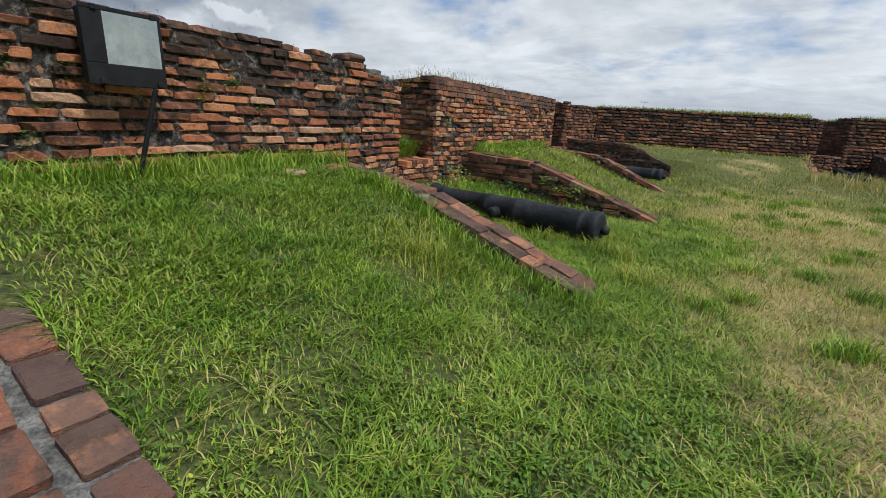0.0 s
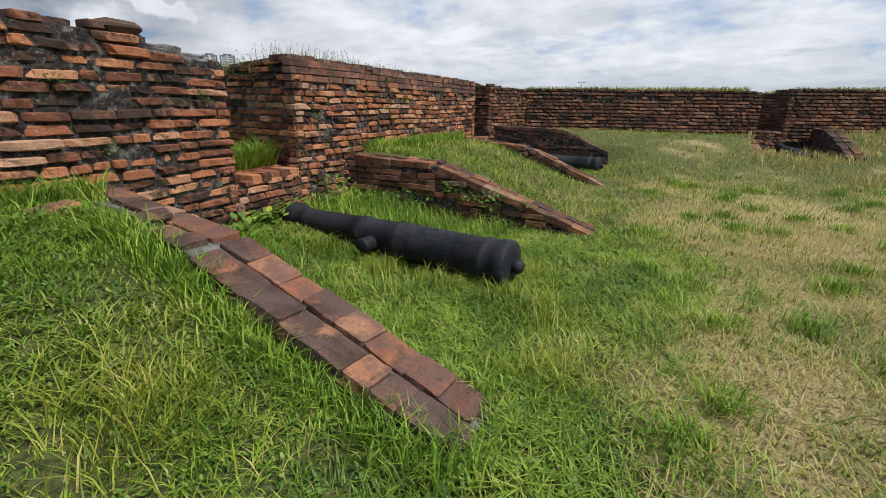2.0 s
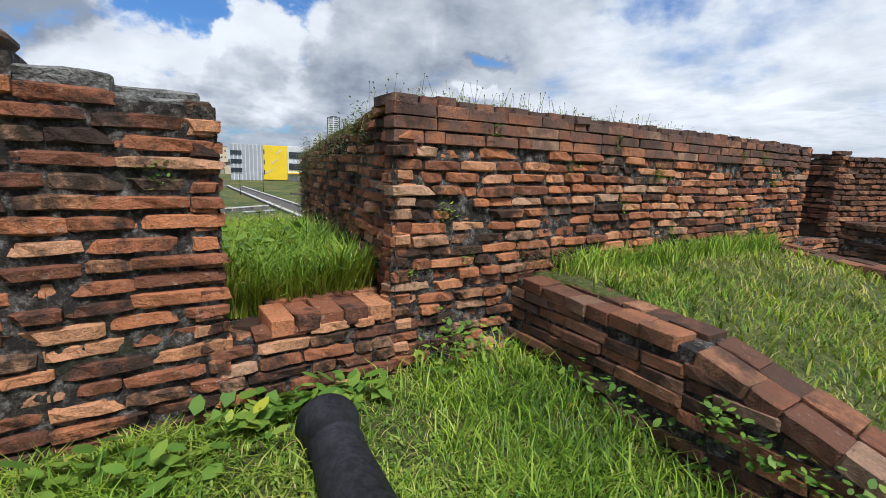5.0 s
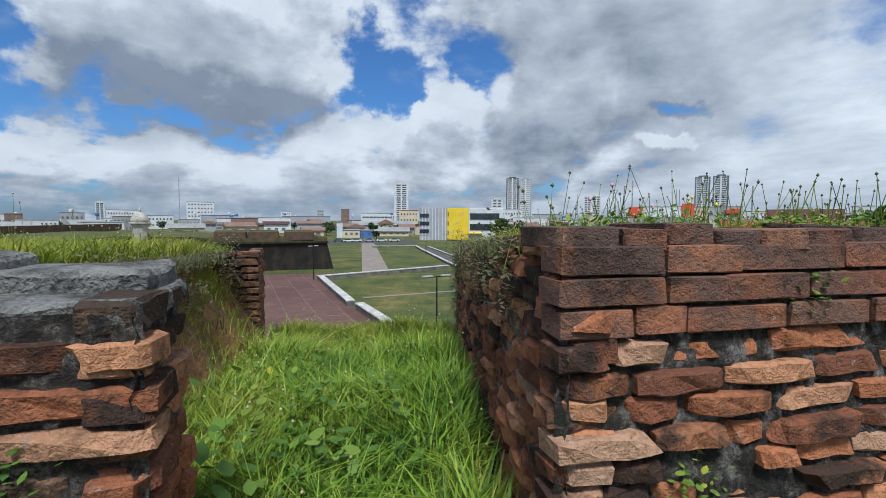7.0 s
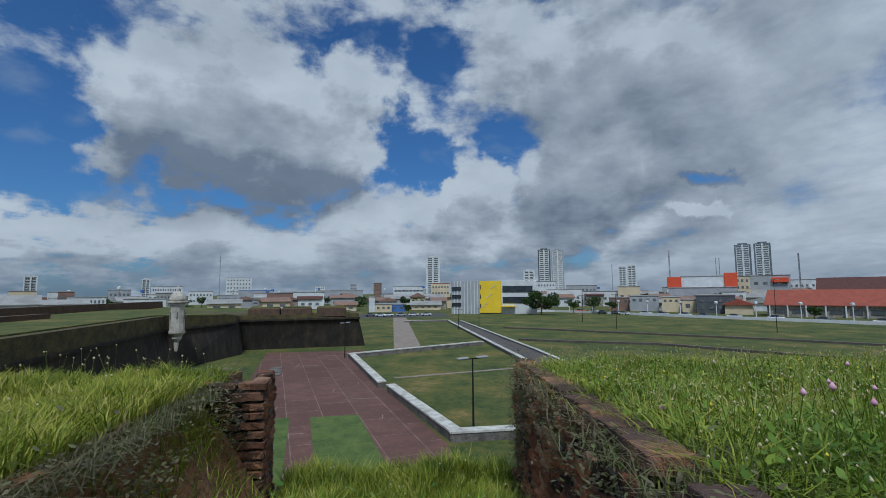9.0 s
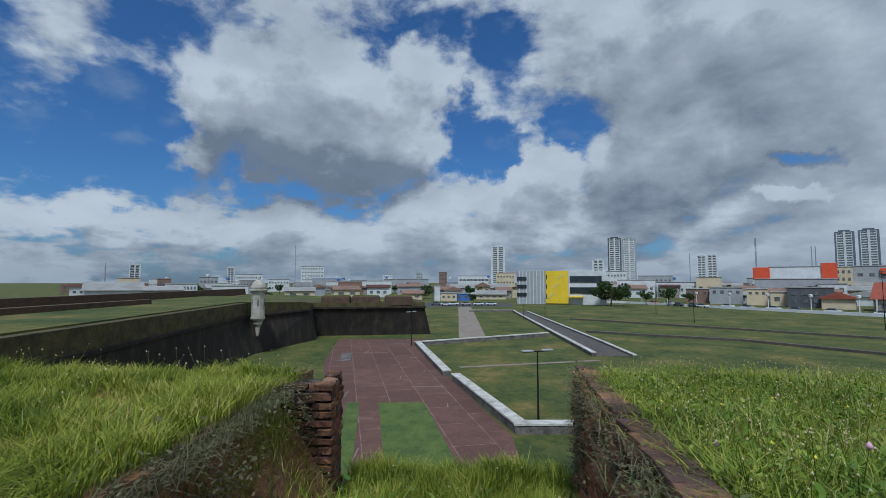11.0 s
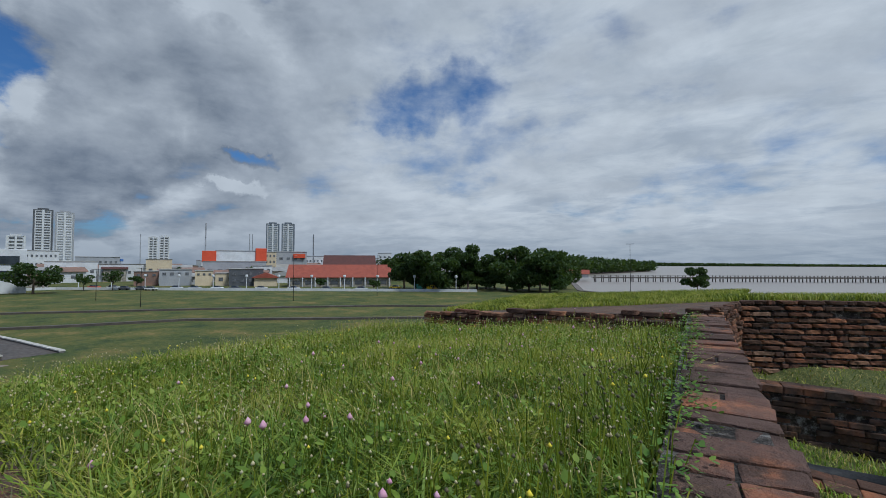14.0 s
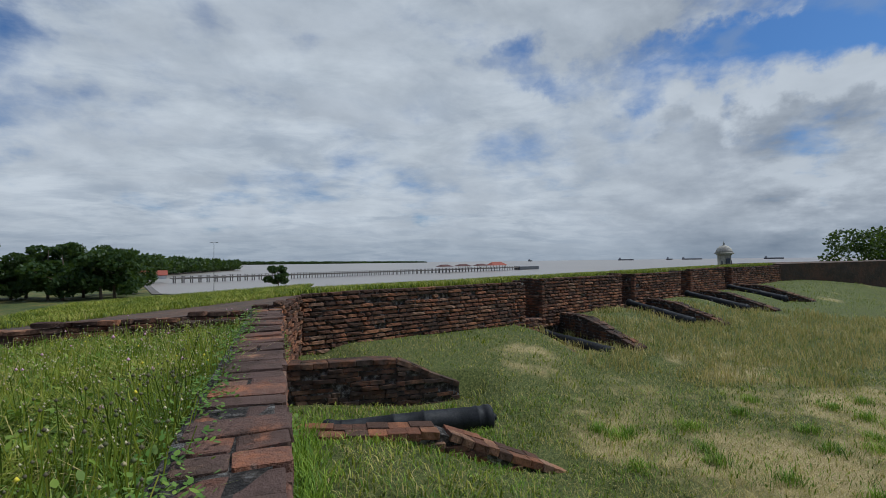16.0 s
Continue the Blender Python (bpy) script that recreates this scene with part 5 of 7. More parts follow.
def sentry_box(x, y, z, k, label, corbel=True, door=False):
    thing = empty("sentry_box", (x, y, z), label, "sentry box", "sentry boxes of the fort")
    part("body", lathe([(0.85 * k, 0), (0.85 * k, 2.6 * k), (0.95 * k, 2.62 * k), (0.95 * k, 2.75 * k)], 10), M_PALE_STONE, thing)
    part("cornice", lathe([(0.95 * k, 2.75 * k), (1.2 * k, 2.85 * k), (1.2 * k, 2.97 * k), (1.0 * k, 3.0 * k)], 20), M_PALE_STONE, thing)
    part("dome", lathe([(1.05 * k, 3.0 * k), (1.0 * k, 3.25 * k), (0.82 * k, 3.6 * k), (0.5 * k, 3.88 * k), (0.2 * k, 4.0 * k), (0.0, 4.02 * k)], 20), M_PALE_STONE, thing, smooth=True)
    part("finial", lathe([(0.14 * k, 4.0 * k), (0.09 * k, 4.1 * k), (0.17 * k, 4.22 * k), (0.06 * k, 4.36 * k), (0.02 * k, 4.62 * k), (0.0, 4.64 * k)], 12), M_PALE_STONE, thing, smooth=True)
    if corbel:
        part("corbel", lathe([(0.0, -2.1 * k), (0.18 * k, -2.0 * k), (0.3 * k, -1.3 * k), (0.3 * k, -1.1 * k), (0.6 * k, -0.75 * k), (0.6 * k, -0.55 * k), (0.95 * k, -0.2 * k), (0.95 * k, 0.0), (0.0, 0.0)], 12), M_PALE_STONE, thing)
    for a_ in ((20, 100, 320) if not door else (250, 200, 300)):
        bm = boxes((0.78 * k, 0.88 * k, -0.07 * k, 0.07 * k, 1.2 * k, 1.9 * k))
        if door and a_ == 250:
            bm.free()
            bm = boxes((0.78 * k, 0.9 * k, -0.32 * k, 0.32 * k, 0.2 * k, 2.2 * k), bevel=0.05)
        bm.transform(pose(0, 0, 0, 0, 0, a_))
        part("slit", bm, M_DARK, thing, "dark opening")
    return thing


guard = sentry_box(-65.8, -18.6, -2.1, 0.98, "stained stone sentry box with a domed roof on the bastion's corner")
for ob in guard.children:
    ob.matrix_basis = Matrix.Diagonal((1, 1, 1.25, 1)) @ ob.matrix_basis
lookout = sentry_box(40.0, 42.3, -0.2, 0.76, "pale domed stone sentry box behind the parapet", False, True)
for ob in lookout.children:
    ob.matrix_basis = Matrix.Translation((0, 0, 0.95)) @ ob.matrix_basis
part("plinth", lathe([(0.80, 0.0), (0.80, 0.8), (0.66, 0.95)], 10), M_PALE_STONE, lookout)

# ---- the town ----
EYE = Vector((-4.0, 6.1))


def bearing(b, r):
    """A place in the plan at a bearing (from +x towards +y) and a distance from the embrasure."""
    return EYE.x + r * math.cos(radians(b)), EYE.y + r * math.sin(radians(b))


def windows(thing, width, z0, z1, cols, rows, y, mat=None, fill=0.45):
    """Single window panes on the front, each a part."""
    dx, dz = width / cols, (z1 - z0) / rows
    shared = bpy.data.meshes.new("window")
    bm = boxes((-dx * fill / 2, dx * fill / 2, -0.12, 0.12, -min(0.75, dz * 0.24), min(0.75, dz * 0.24)))
    bm.to_mesh(shared)
    bm.free()
    shared.materials.append(mat or M_PANE)
    for i in range(cols):
        for j in range(rows):
            ob = new("window", shared)
            ob.parent = thing
            ob.location = (-width / 2 + dx * (i + 0.5), y, z0 + dz * (j + 0.5))


def building(b, r, width, top, depth, mat, label, cols=0, rows=0, roof=None, category="building", name="building", base=GROUND, low=None, fill=0.45):
    """A block of the town that faces the fort, with storeys of windows and a roof."""
    x, y = bearing(b, r)
    thing = empty(name, (x, y, base), label, category, "buildings of the town", turn=b - 90)
    h = top - base
    bm = boxes((-width / 2, width / 2, 0.0, depth, 0, h - 0.4))
    part("wall", bm, mat, thing)
    bm = boxes((-width / 2 - 0.2, width / 2 + 0.2, -0.25, depth + 0.2, h - 0.4, h), bevel=0.08)
    part("roof", bm, roof or M_ROOFGREY, thing)
    if cols:
        windows(thing, width * 0.94, low if low is not None else 1.0, h - 0.9, cols, rows, -0.02, fill=fill)
    return thing


def gable(b, r, width, eaves, ridge, depth, wall, roof, label, turn=0.0, name="building", cols=0):
    x, y = bearing(b, r)
    thing = empty(name, (x, y, GROUND), label, "building", "buildings of the town", turn=b - 90 + turn)
    e_, g_ = eaves - GROUND, ridge - GROUND
    part("wall", boxes((-width / 2, width / 2, 0, depth, 0, e_)), wall, thing)
    o = 0.8
    v = [(-width / 2 - o, -o, e_), (width / 2 + o, -o, e_), (width / 2 + o, depth + o, e_), (-width / 2 - o, depth + o, e_), (-width / 2 - o, depth / 2, g_), (width / 2 + o, depth / 2, g_),
         (-width / 2 - o, -o, e_ - 0.25), (width / 2 + o, -o, e_ - 0.25), (width / 2 + o, depth + o, e_ - 0.25), (-width / 2 - o, depth + o, e_ - 0.25)]
    link("roof", v, [(0, 1, 5, 4), (2, 3, 4, 5), (1, 2, 5), (3, 0, 4), (6, 7, 1, 0), (8, 9, 3, 2), (7, 8, 2, 1), (9, 6, 0, 3), (9, 8, 7, 6)], roof, thing)
    if cols:
        windows(thing, width * 0.9, 0.8, e_ - 0.6, cols, 1, -0.02)
    return thing


def tower(b, r, width, top, floors, mat, label, bands=True, dark=None):
    """A high block of flats: balconies run in bands between side walls."""
    x, y = bearing(b, r)
    thing = empty("apartment_tower", (x, y, GROUND), label, "apartment tower", "high towers of the town", turn=b - 90)
    h = top - GROUND
    part("wall", boxes((-width / 2, width / 2, 0, width * 0.8, 0, h)), mat, thing)
    part("roof", boxes((-width * 0.3, width * 0.3, width * 0.2, width * 0.6, h, h + width * 0.12), (-width / 2 - 0.3, width / 2 + 0.3, -0.4, width * 0.8, h - 1.0, h)), dark or mat, thing)
    dz = (h - 4) / floors
    shared = bpy.data.meshes.new("window")
    bm = boxes((-width * 0.36, width * 0.36, -0.5, 0.3, -dz * 0.20, dz * 0.20))
    bm.to_mesh(shared)
    bm.free()
    shared.materials.append(dark or M_DARK)
    for j in range(floors):
        ob = new("window", shared)
        ob.parent = thing
        ob.location = (0, 0, 3 + dz * (j + 0.5))
    part("pier", boxes((-width * 0.06, width * 0.06, -0.9, 0.2, 0, h)), mat, thing)
    for s_ in (-1, 1):
        part("pier", boxes((s_ * width * 0.47 - width * 0.05, s_ * width * 0.47 + width * 0.05, -0.9, 0.2, 0, h)), dark or mat, thing)
    return thing


tower(173.31, 900, 26, 70.6, 20, M_WHITE, "tall white apartment tower with banded balconies")
tower(159.71, 900, 22, 81.6, 22, M_WHITE, "tall white and dark apartment tower", dark=M_DARK)
tower(158.13, 900, 22, 79.6, 22, M_WHITE, "tall white apartment tower beside its twin", dark=M_GREY)
tower(139.04, 900, 22, 75.8, 22, M_WHITE, "tall pale twin apartment tower with dark edges", dark=M_SLATE)
tower(137.35, 900, 22, 76.5, 22, M_WHITE, "tall pale twin apartment tower with dark edges", dark=M_SLATE)
tower(213.72, 600, 10, 21.4, 9, M_WHITE, "dark and white tower block")
tower(204.69, 800, 10, 24.9, 10, M_WHITE, "slim white tower block far off")
tower(150.9, 900, 13, 46, 12, M_WHITE, "pale cluster tower far off")
tower(149.9, 915, 15, 48.6, 12, M_WHITE, "pale cluster tower far off")
tower(161.55, 800, 18, 38, 9, M_WHITE, "white block of flats far off")

building(202.8, 500, 25, 10.1, 15, M_WHITE, "long white building with rows of windows", 12, 3)
building(195.82, 600, 28, 21.7, 15, M_WHITE, "white hotel block with dark window grid", 8, 6)
building(194.0, 420, 27, 5.4, 20, M_GREY, "low hall with a blue roof", 8, 1, M_BLUE)
building(204.7, 260, 17, 0.7, 12, M_WHITE, "low white building behind the fort", 6, 1)
building(209.5, 300, 16, 1.6, 12, M_WHITE, "white two-storey building with many windows", 9, 2)
building(214.2, 330, 11, 5.1, 12, M_CREAM, "orange-cream building with dark windows", 4, 2)
gable(215.4, 215, 18, -0.6, 2.6, 16, M_WHITE, M_ROOFGREY, "wide hall with a pale sheet roof")
building(211.1, 320, 7, 4.7, 10, M_OLDTILE, "brown brick house behind the fort", 2, 2)
building(206.9, 420, 14, 6.5, 10, M_GREY, "grey concrete block with windows", 5, 2)
building(199.6, 480, 20, 5.2, 12, M_WHITE, "low white block with windows", 7, 2)
building(191.4, 300, 15, 2.9, 12, M_OLDTILE, "brown house with a flat roof", 5, 1)
building(188.5, 360, 26, 3.4, 14, M_WHITE, "low white shed with a flat roof", 9, 1)
building(184.6, 420, 40, 4.9, 18, M_GREY, "long grey hall behind the fort", 10, 1)
building(186.9, 700, 14, 13, 10, M_WHITE, "pale block of flats far off", 4, 4)
building(183.0, 750, 10, 17, 10, M_GREY, "grey block of flats far off", 3, 5)
building(180.1, 500, 8.5, 13, 10, M_OLDTILE, "red-brown building with a stepped top", 3, 4)
building(176.3, 450, 30, 8.4, 15, M_WHITE, "pale building with a glass front", 8, 2, fill=0.85)
building(172.4, 420, 17, 10.5, 14, M_CREAM, "cream building with a red roof", 6, 3, M_TILE)
gable(175.6, 330, 42, -1.8, 1.0, 22, M_GREY, M_ROOFGREY, "wide grey-roofed market hall", cols=10)
gable(174.6, 250, 19, -4.2, -2.2, 12, M_CREAM, M_ROOFGREY, "low cream house with a grey roof", cols=5)
building(179.4, 230, 8, -3.0, 9, M_CREAM, "small cream shop beside the car park", 3, 1)
building(177.6, 232, 7, -3.2, 9, M_BLUE, "small blue shop front", 2, 1)
building(180.8, 230, 2.8, 0.8, 6, M_WHITE, "narrow white sign tower")
building(169.9, 330, 12, 2.0, 10, M_WHITE, "low white house beside the avenue", 4, 1)

# the yellow and grey building across the field
x, y = bearing(166.3, 200)
yb = empty("office_building", (x, y, GROUND), "grey and yellow office building with dark window bands", "building", "buildings of the town", turn=166.3 - 90 - 4)
part("wall", boxes((-7, 17, 1.0, 20, 0, 13.8)), M_WHITE, yb)
part("wing", boxes((4.6, 16.8, -0.6, 16, 0, 14.2), bevel=0.1), M_GREY, yb, "grey ribbed side wing")
part("panel", boxes((-4.6, 4.6, -0.8, 0.6, 0.4, 14.0), bevel=0.06), M_YELLOWP, yb, "bright yellow front panel")
for k in range(8):
    part("rib", boxes((5.2 + k * 1.45, 5.5 + k * 1.45, -0.85, -0.55, 0, 14.1)), M_WHITE, yb)
for z in (3.2, 6.6, 10.0):
    part("window_band", boxes((12.5, 16.6, -0.9, -0.5, z, z + 1.6)), M_GLASS, yb, "dark window band")
part("wing", boxes((-19.5, -4.6, -0.2, 14, 0, 14.0), bevel=0.1), M_WHITE, yb, "white side wing")
for z in (4.6, 9.2):
    part("window_band", boxes((-17.8, -5.2, -0.5, 0.0, z, z + 2.6), bevel=0.04), M_GLASS, yb, "dark window band")
part("canopy", boxes((-10.5, -4.8, -3.0, 0.2, 3.0, 3.5), bevel=0.05), M_YELLOWP, yb, "yellow entrance canopy")
for k in range(3):
    bm = boxes((-3.6 + k * 2.2, -0.6 + k * 2.2, -0.95, -0.78, -0.12, 0.12))
    bm.transform(Matrix.Translation((0.3, 0, 10.4 - k * 2.6)) @ pose(0, 0, 0, 0, 35, 0))
    part("ornament", bm, M_WHITE, yb, "white diagonal strip")
for z in (2.5, 6.5, 10.5):
    part("window_slit", boxes((4.0, 4.4, -0.95, -0.7, z, z + 1.8)), M_GLASS, yb)

for ob in yb.children:
    ob.matrix_basis = Matrix.Diagonal((-1, 1, 1, 1)) @ ob.matrix_basis

building(159.9, 400, 20, 11, 14, M_WHITE, "white office building with window rows", 8, 3)
building(157.5, 300, 21, 3.7, 14, M_WHITE, "low white building behind trees", 6, 1)
building(153.4, 300, 21, 2.4, 14, M_WHITE, "white row of shops behind trees", 7, 1)
building(155.5, 420, 26, 7.5, 14, M_GREY, "grey flat-roofed block with windows", 8, 2)
building(150.3, 290, 12, 5.0, 12, M_CREAM, "cream-yellow block with a billboard", 3, 1)
building(148.75, 230, 12, 0.2, 10, M_GREY, "grey-fronted shop with a dim sign", 4, 1, low=4.0)
building(146.05, 225, 7, -0.3, 9, M_CREAM, "cream shop house with a dim front beside the avenue", 3, 1, low=4.0)
building(151.4, 236, 9, -0.6, 9, M_OLDTILE, "brown-fronted shop beside the avenue", 3, 1, low=3.6)
building(143.9, 220, 8, -1.4, 9, M_CREAM, "cream house with a plain front", 2, 1)
building(141.78, 215, 13.5, 0.5, 10, M_DARK, "grey-brown two-storey house with a long roof", 4, 2)
gable(138.5, 212, 7.0, -3.2, -1.2, 9, M_CREAM, M_TILE, "small cream gabled house", 90, cols=2)
building(140.1, 245, 9, 1.8, 9, M_WHITE, "white house behind the shops", 3, 2)
building(142.96, 290, 33, 4.0, 14, M_GREY, "long grey shop hall on the avenue", 6, 1)
st = building(142.9, 302, 22, 10.4, 14, M_WHITE, "white department store with orange-red blocks", 0, 0)
part("sign_block", boxes((-18.0, -10.5, -0.8, 4, 10.4, 17.0), bevel=0.08), M_REDP, st, "orange-red block")
part("sign_block", boxes((10.8, 17.0, -0.8, 4, 11.0, 18.8), bevel=0.08), M_REDP, st, "orange-red block")
building(139.25, 330, 7.5, 10.6, 10, M_CREAM, "cream block with green window rows", 3, 4)
sb = building(136.9, 340, 20, 11.1, 12, M_GREY, "grey-blue building with a red sign", 4, 2)
part("sign", boxes((1.0, 9.0, -1.4, -0.2, 13.5, 16.4), bevel=0.1), M_REDP, sb, "red sign board")
building(133.5, 420, 30, 9.5, 14, M_WHITE, "white long building far off", 9, 2)
building(128.5, 380, 24, 7.2, 14, M_WHITE, "white block with plain walls", 5, 2)
building(126.0, 420, 12, 12.5, 12, M_WHITE, "small white tower house", 3, 3)
building(122.5, 330, 30, 3.0, 14, M_GREY, "low grey hall behind trees", 6, 1)

# market hall with its red tiled roofs
# darker plaster paints shade onto the wall; dark panels stand in for open bays
hall = gable(131.3, 198, 42, -3.0, 2.2, 18, M_PLASTER, M_TILE, "long market hall with a red tiled roof and dark panels for open bays", -2)
windows(hall, 40, 0.2, 3.4, 8, 1, -0.02, M_DARK, 0.62)
for k in range(9):
    part("column", boxes((-20.3 + k * 5.05, -19.9 + k * 5.05, -0.9, -0.5, 0, 3.9)), M_WHITE, hall, "white column")
gable(130.2, 250, 26, 1.8, 7.2, 18, M_DARK, M_TILE_DARK, "hall with a dark red hipped roof")

for b, r, top in ((197.8, 700, 57), (145.97, 400, 33.6), (134.46, 400, 27), (216.2, 600, 22), (152.0, 700, 40), (141.5, 800, 50), (141.2, 800, 50)):
    x, y = bearing(b, r)
    mast = empty("radio_mast", (x, y, GROUND), "thin lattice radio mast above the roofs", "radio mast", "radio masts of the town")
    h = top - GROUND
    for k in range(3):
        a_ = radians(120 * k)
        link("leg", *prism([(0.38 * math.cos(a_) + dx, 0.38 * math.sin(a_) + dy) for dx, dy in ((-0.15, -0.15), (0.15, -0.15), (0.15, 0.15), (-0.15, 0.15))], 0, h), M_GREY, mast)
    for k in range(int(h / 6)):
        part("brace", boxes((-0.5, 0.5, -0.5, 0.5, 6 * k + 5.8, 6 * k + 6)), M_GREY, mast)

# filler houses of the town, farther back
rr = random.Random(44)
for i in range(70):
    b = rr.uniform(121, 219)
    r = rr.uniform(330, 640)
    top = rr.uniform(-1.5, 4.0) + (r - 330) * 0.010
    building(b, r, rr.uniform(9, 24), top, 10, rr.choice((M_WHITE, M_CREAM, M_GREY, M_WHITE, M_OLDTILE, M_ROOFGREY)), "small plain house of the town", rr.randrange(3, 7), rr.randrange(1, 3), rr.choice((M_ROOFGREY, M_OLDTILE, M_TILE_DARK, M_ROOFGREY)))
for i in range(64):
    b = rr.uniform(133, 162) if i % 3 else rr.uniform(168, 218)
    r = rr.uniform(238, 400)
    e_ = rr.uniform(-4.0, -1.0) + (r - 238) * 0.016
    gable(b, r, rr.uniform(8, 18), e_, e_ + rr.uniform(1.2, 2.6), rr.uniform(8, 14), rr.choice((M_WHITE, M_CREAM, M_GREY, M_PLASTER)), rr.choice((M_OLDTILE, M_ROOFGREY, M_TILE_DARK, M_OLDTILE)), "small gabled house of the town", rr.choice((0, 90, 12)), cols=rr.randrange(2, 5))
for i in range(26):
    x, y = bearing(rr.uniform(123, 217), rr.uniform(300, 520))
    tk = empty("water_tank", (x, y, rr.uniform(2.5, 6.5)), "small pale roof tank on a frame above the houses", "water tank", "roof tanks of the town")
    part("tank", lathe([(0.0, 0), (1.2, 0), (1.3, 0.2), (1.25, 1.7), (0.5, 2.0), (0.0, 2.0)], 10), M_WHITE if i % 3 else M_BLUE, tk)
    part("frame", boxes((-1.1, -0.9, -0.1, 0.1, -14, 0), (0.9, 1.1, -0.1, 0.1, -14, 0)), M_GREY, tk)

# avenue with its rail, lamps and cars
road_pts = [(-214, 52), (-208, 86), (-150, 113), (-97, 139), (-70, 150)]
ob = link("road", [(x - 6, y + 13, GROUND + 0.04) for x, y in road_pts[::-1]] + [(x, y, GROUND + 0.04) for x, y in road_pts], [tuple(range(10))], M_CONCRETE)
tagged(ob, "pale concrete avenue along the field", "road", kind="structure")
rail = empty("guard_wall", (-224, 60, GROUND), "long white roadside wall", "roadside wall")
for p, q in zip(road_pts, road_pts[1:]):
    p, q = Vector(p), Vector(q)
    d = (q - p).normalized()
    n_ = Vector((-d.y, d.x)) * 0.2
    v, f = prism([(c.x + 224, c.y - 60) for c in (p + n_, p - n_, q - n_, q + n_)], 0.0, 0.9)
    link("wall_run", v, f, M_WHITE, rail)
    n_post = int((q - p).length / 11)
    for k in range(n_post):
        c = p + (q - p) * (k + 0.5) / n_post
        lp = empty("road_lamp", (c.x - 1, c.y + 2.2, GROUND), "white road lamp with a curved head", "road lamp", "road lamps on the avenue")
        part("pole", lathe([(0.2, 0), (0.15, 0.5), (0.10, 5.2)], 8), M_WHITE, lp)
        part("lamp_head", boxes((-0.45, 0.45, -0.45, 0.45, 4.7, 5.6), bevel=0.2), M_WHITE, lp)


def car(x, y, turn, mat, label):
    thing = empty("car", (x, y, GROUND + 0.04), label, "car", "cars by the road", turn=turn)
    bm = boxes((-2.1, 2.1, -0.85, 0.85, 0.35, 0.9), bevel=0.12)
    part("body", bm, mat, thing)
    bm = bmesh.new()
    v = [bm.verts.new(p) for p in ((-1.5, -0.75, 0.88), (1.2, -0.75, 0.88), (1.2, 0.75, 0.88), (-1.5, 0.75, 0.88), (-1.0, -0.62, 1.45), (0.55, -0.62, 1.45), (0.55, 0.62, 1.45), (-1.0, 0.62, 1.45))]
    for q in ((0, 1, 5, 4), (1, 2, 6, 5), (2, 3, 7, 6), (3, 0, 4, 7), (4, 5, 6, 7)):
        bm.faces.new([v[i] for i in q])
    part("cabin", bm, M_GLASS, thing)
    for sx in (-1.3, 1.3):
        for sy in (-0.8, 0.8):
            wb = lathe([(0.0, -0.1), (0.32, -0.1), (0.32, 0.1), (0.0, 0.1)], 12)
            wb.transform(Matrix.Translation((sx, sy, 0.32)) @ pose(0, 0, 0, 90, 0, 0))
            part("wheel", wb, M_BLACK, thing)
    return thing


for i, (x, y, tn, m_) in enumerate(((-172, 108.5, 25, M_WHITE), (-165, 111, 25, M_GREY), (-152, 118, 25, M_DARK), (-194, 98, 25, M_WHITE), (-201, 95, 25, M_REDP), (-132, 127, 26, M_WHITE), (-184, 97, 25, M_DARK), (-178, 99.5, 25, M_DARK), (-173, 100, 25, M_WHITE), (-158, 115, 25, M_WHITE), (-143, 122, 25, M_WHITE), (-121, 132, 26, M_DARK), (-110, 138, 26, M_WHITE), (-190, 20, 90, M_WHITE), (-190, 15, 90, M_GREY), (-190, 10, 90, M_WHITE), (-191, 3, 90, M_DARK), (-190, 25, 90, M_WHITE), (-188, 7, 80, M_WHITE), (-105, 152, 200, M_YELLOWP), (-99, 160, 210, M_DARK))):
    car(x, y, tn, m_, {M_WHITE: "white parked car", M_GREY: "grey parked car", M_DARK: "dark parked car", M_REDP: "red parked car", M_YELLOWP: "yellow parked car"}[m_] + " beside the road")
sheet("road_carpark", [(-180, -4), (-180, 34), (-212, 34), (-212, -4)], GROUND + 0.035, M_ASPHALT, "asphalt car park", "car park")
for x, y, m_ in ((-92, 150, M_GREEN), (-86, 147, M_YELLOWP)):
    k_ = empty("kiosk", (x, y, GROUND), "small market kiosk under the trees", "kiosk", "kiosks under the trees")
    part("body", boxes((-1.5, 1.5, -1.2, 1.2, 0, 2.1), bevel=0.04), m_, k_)
    part("roof", boxes((-1.9, 1.9, -1.6, 1.6, 2.1, 2.3), bevel=0.04), m_, k_)

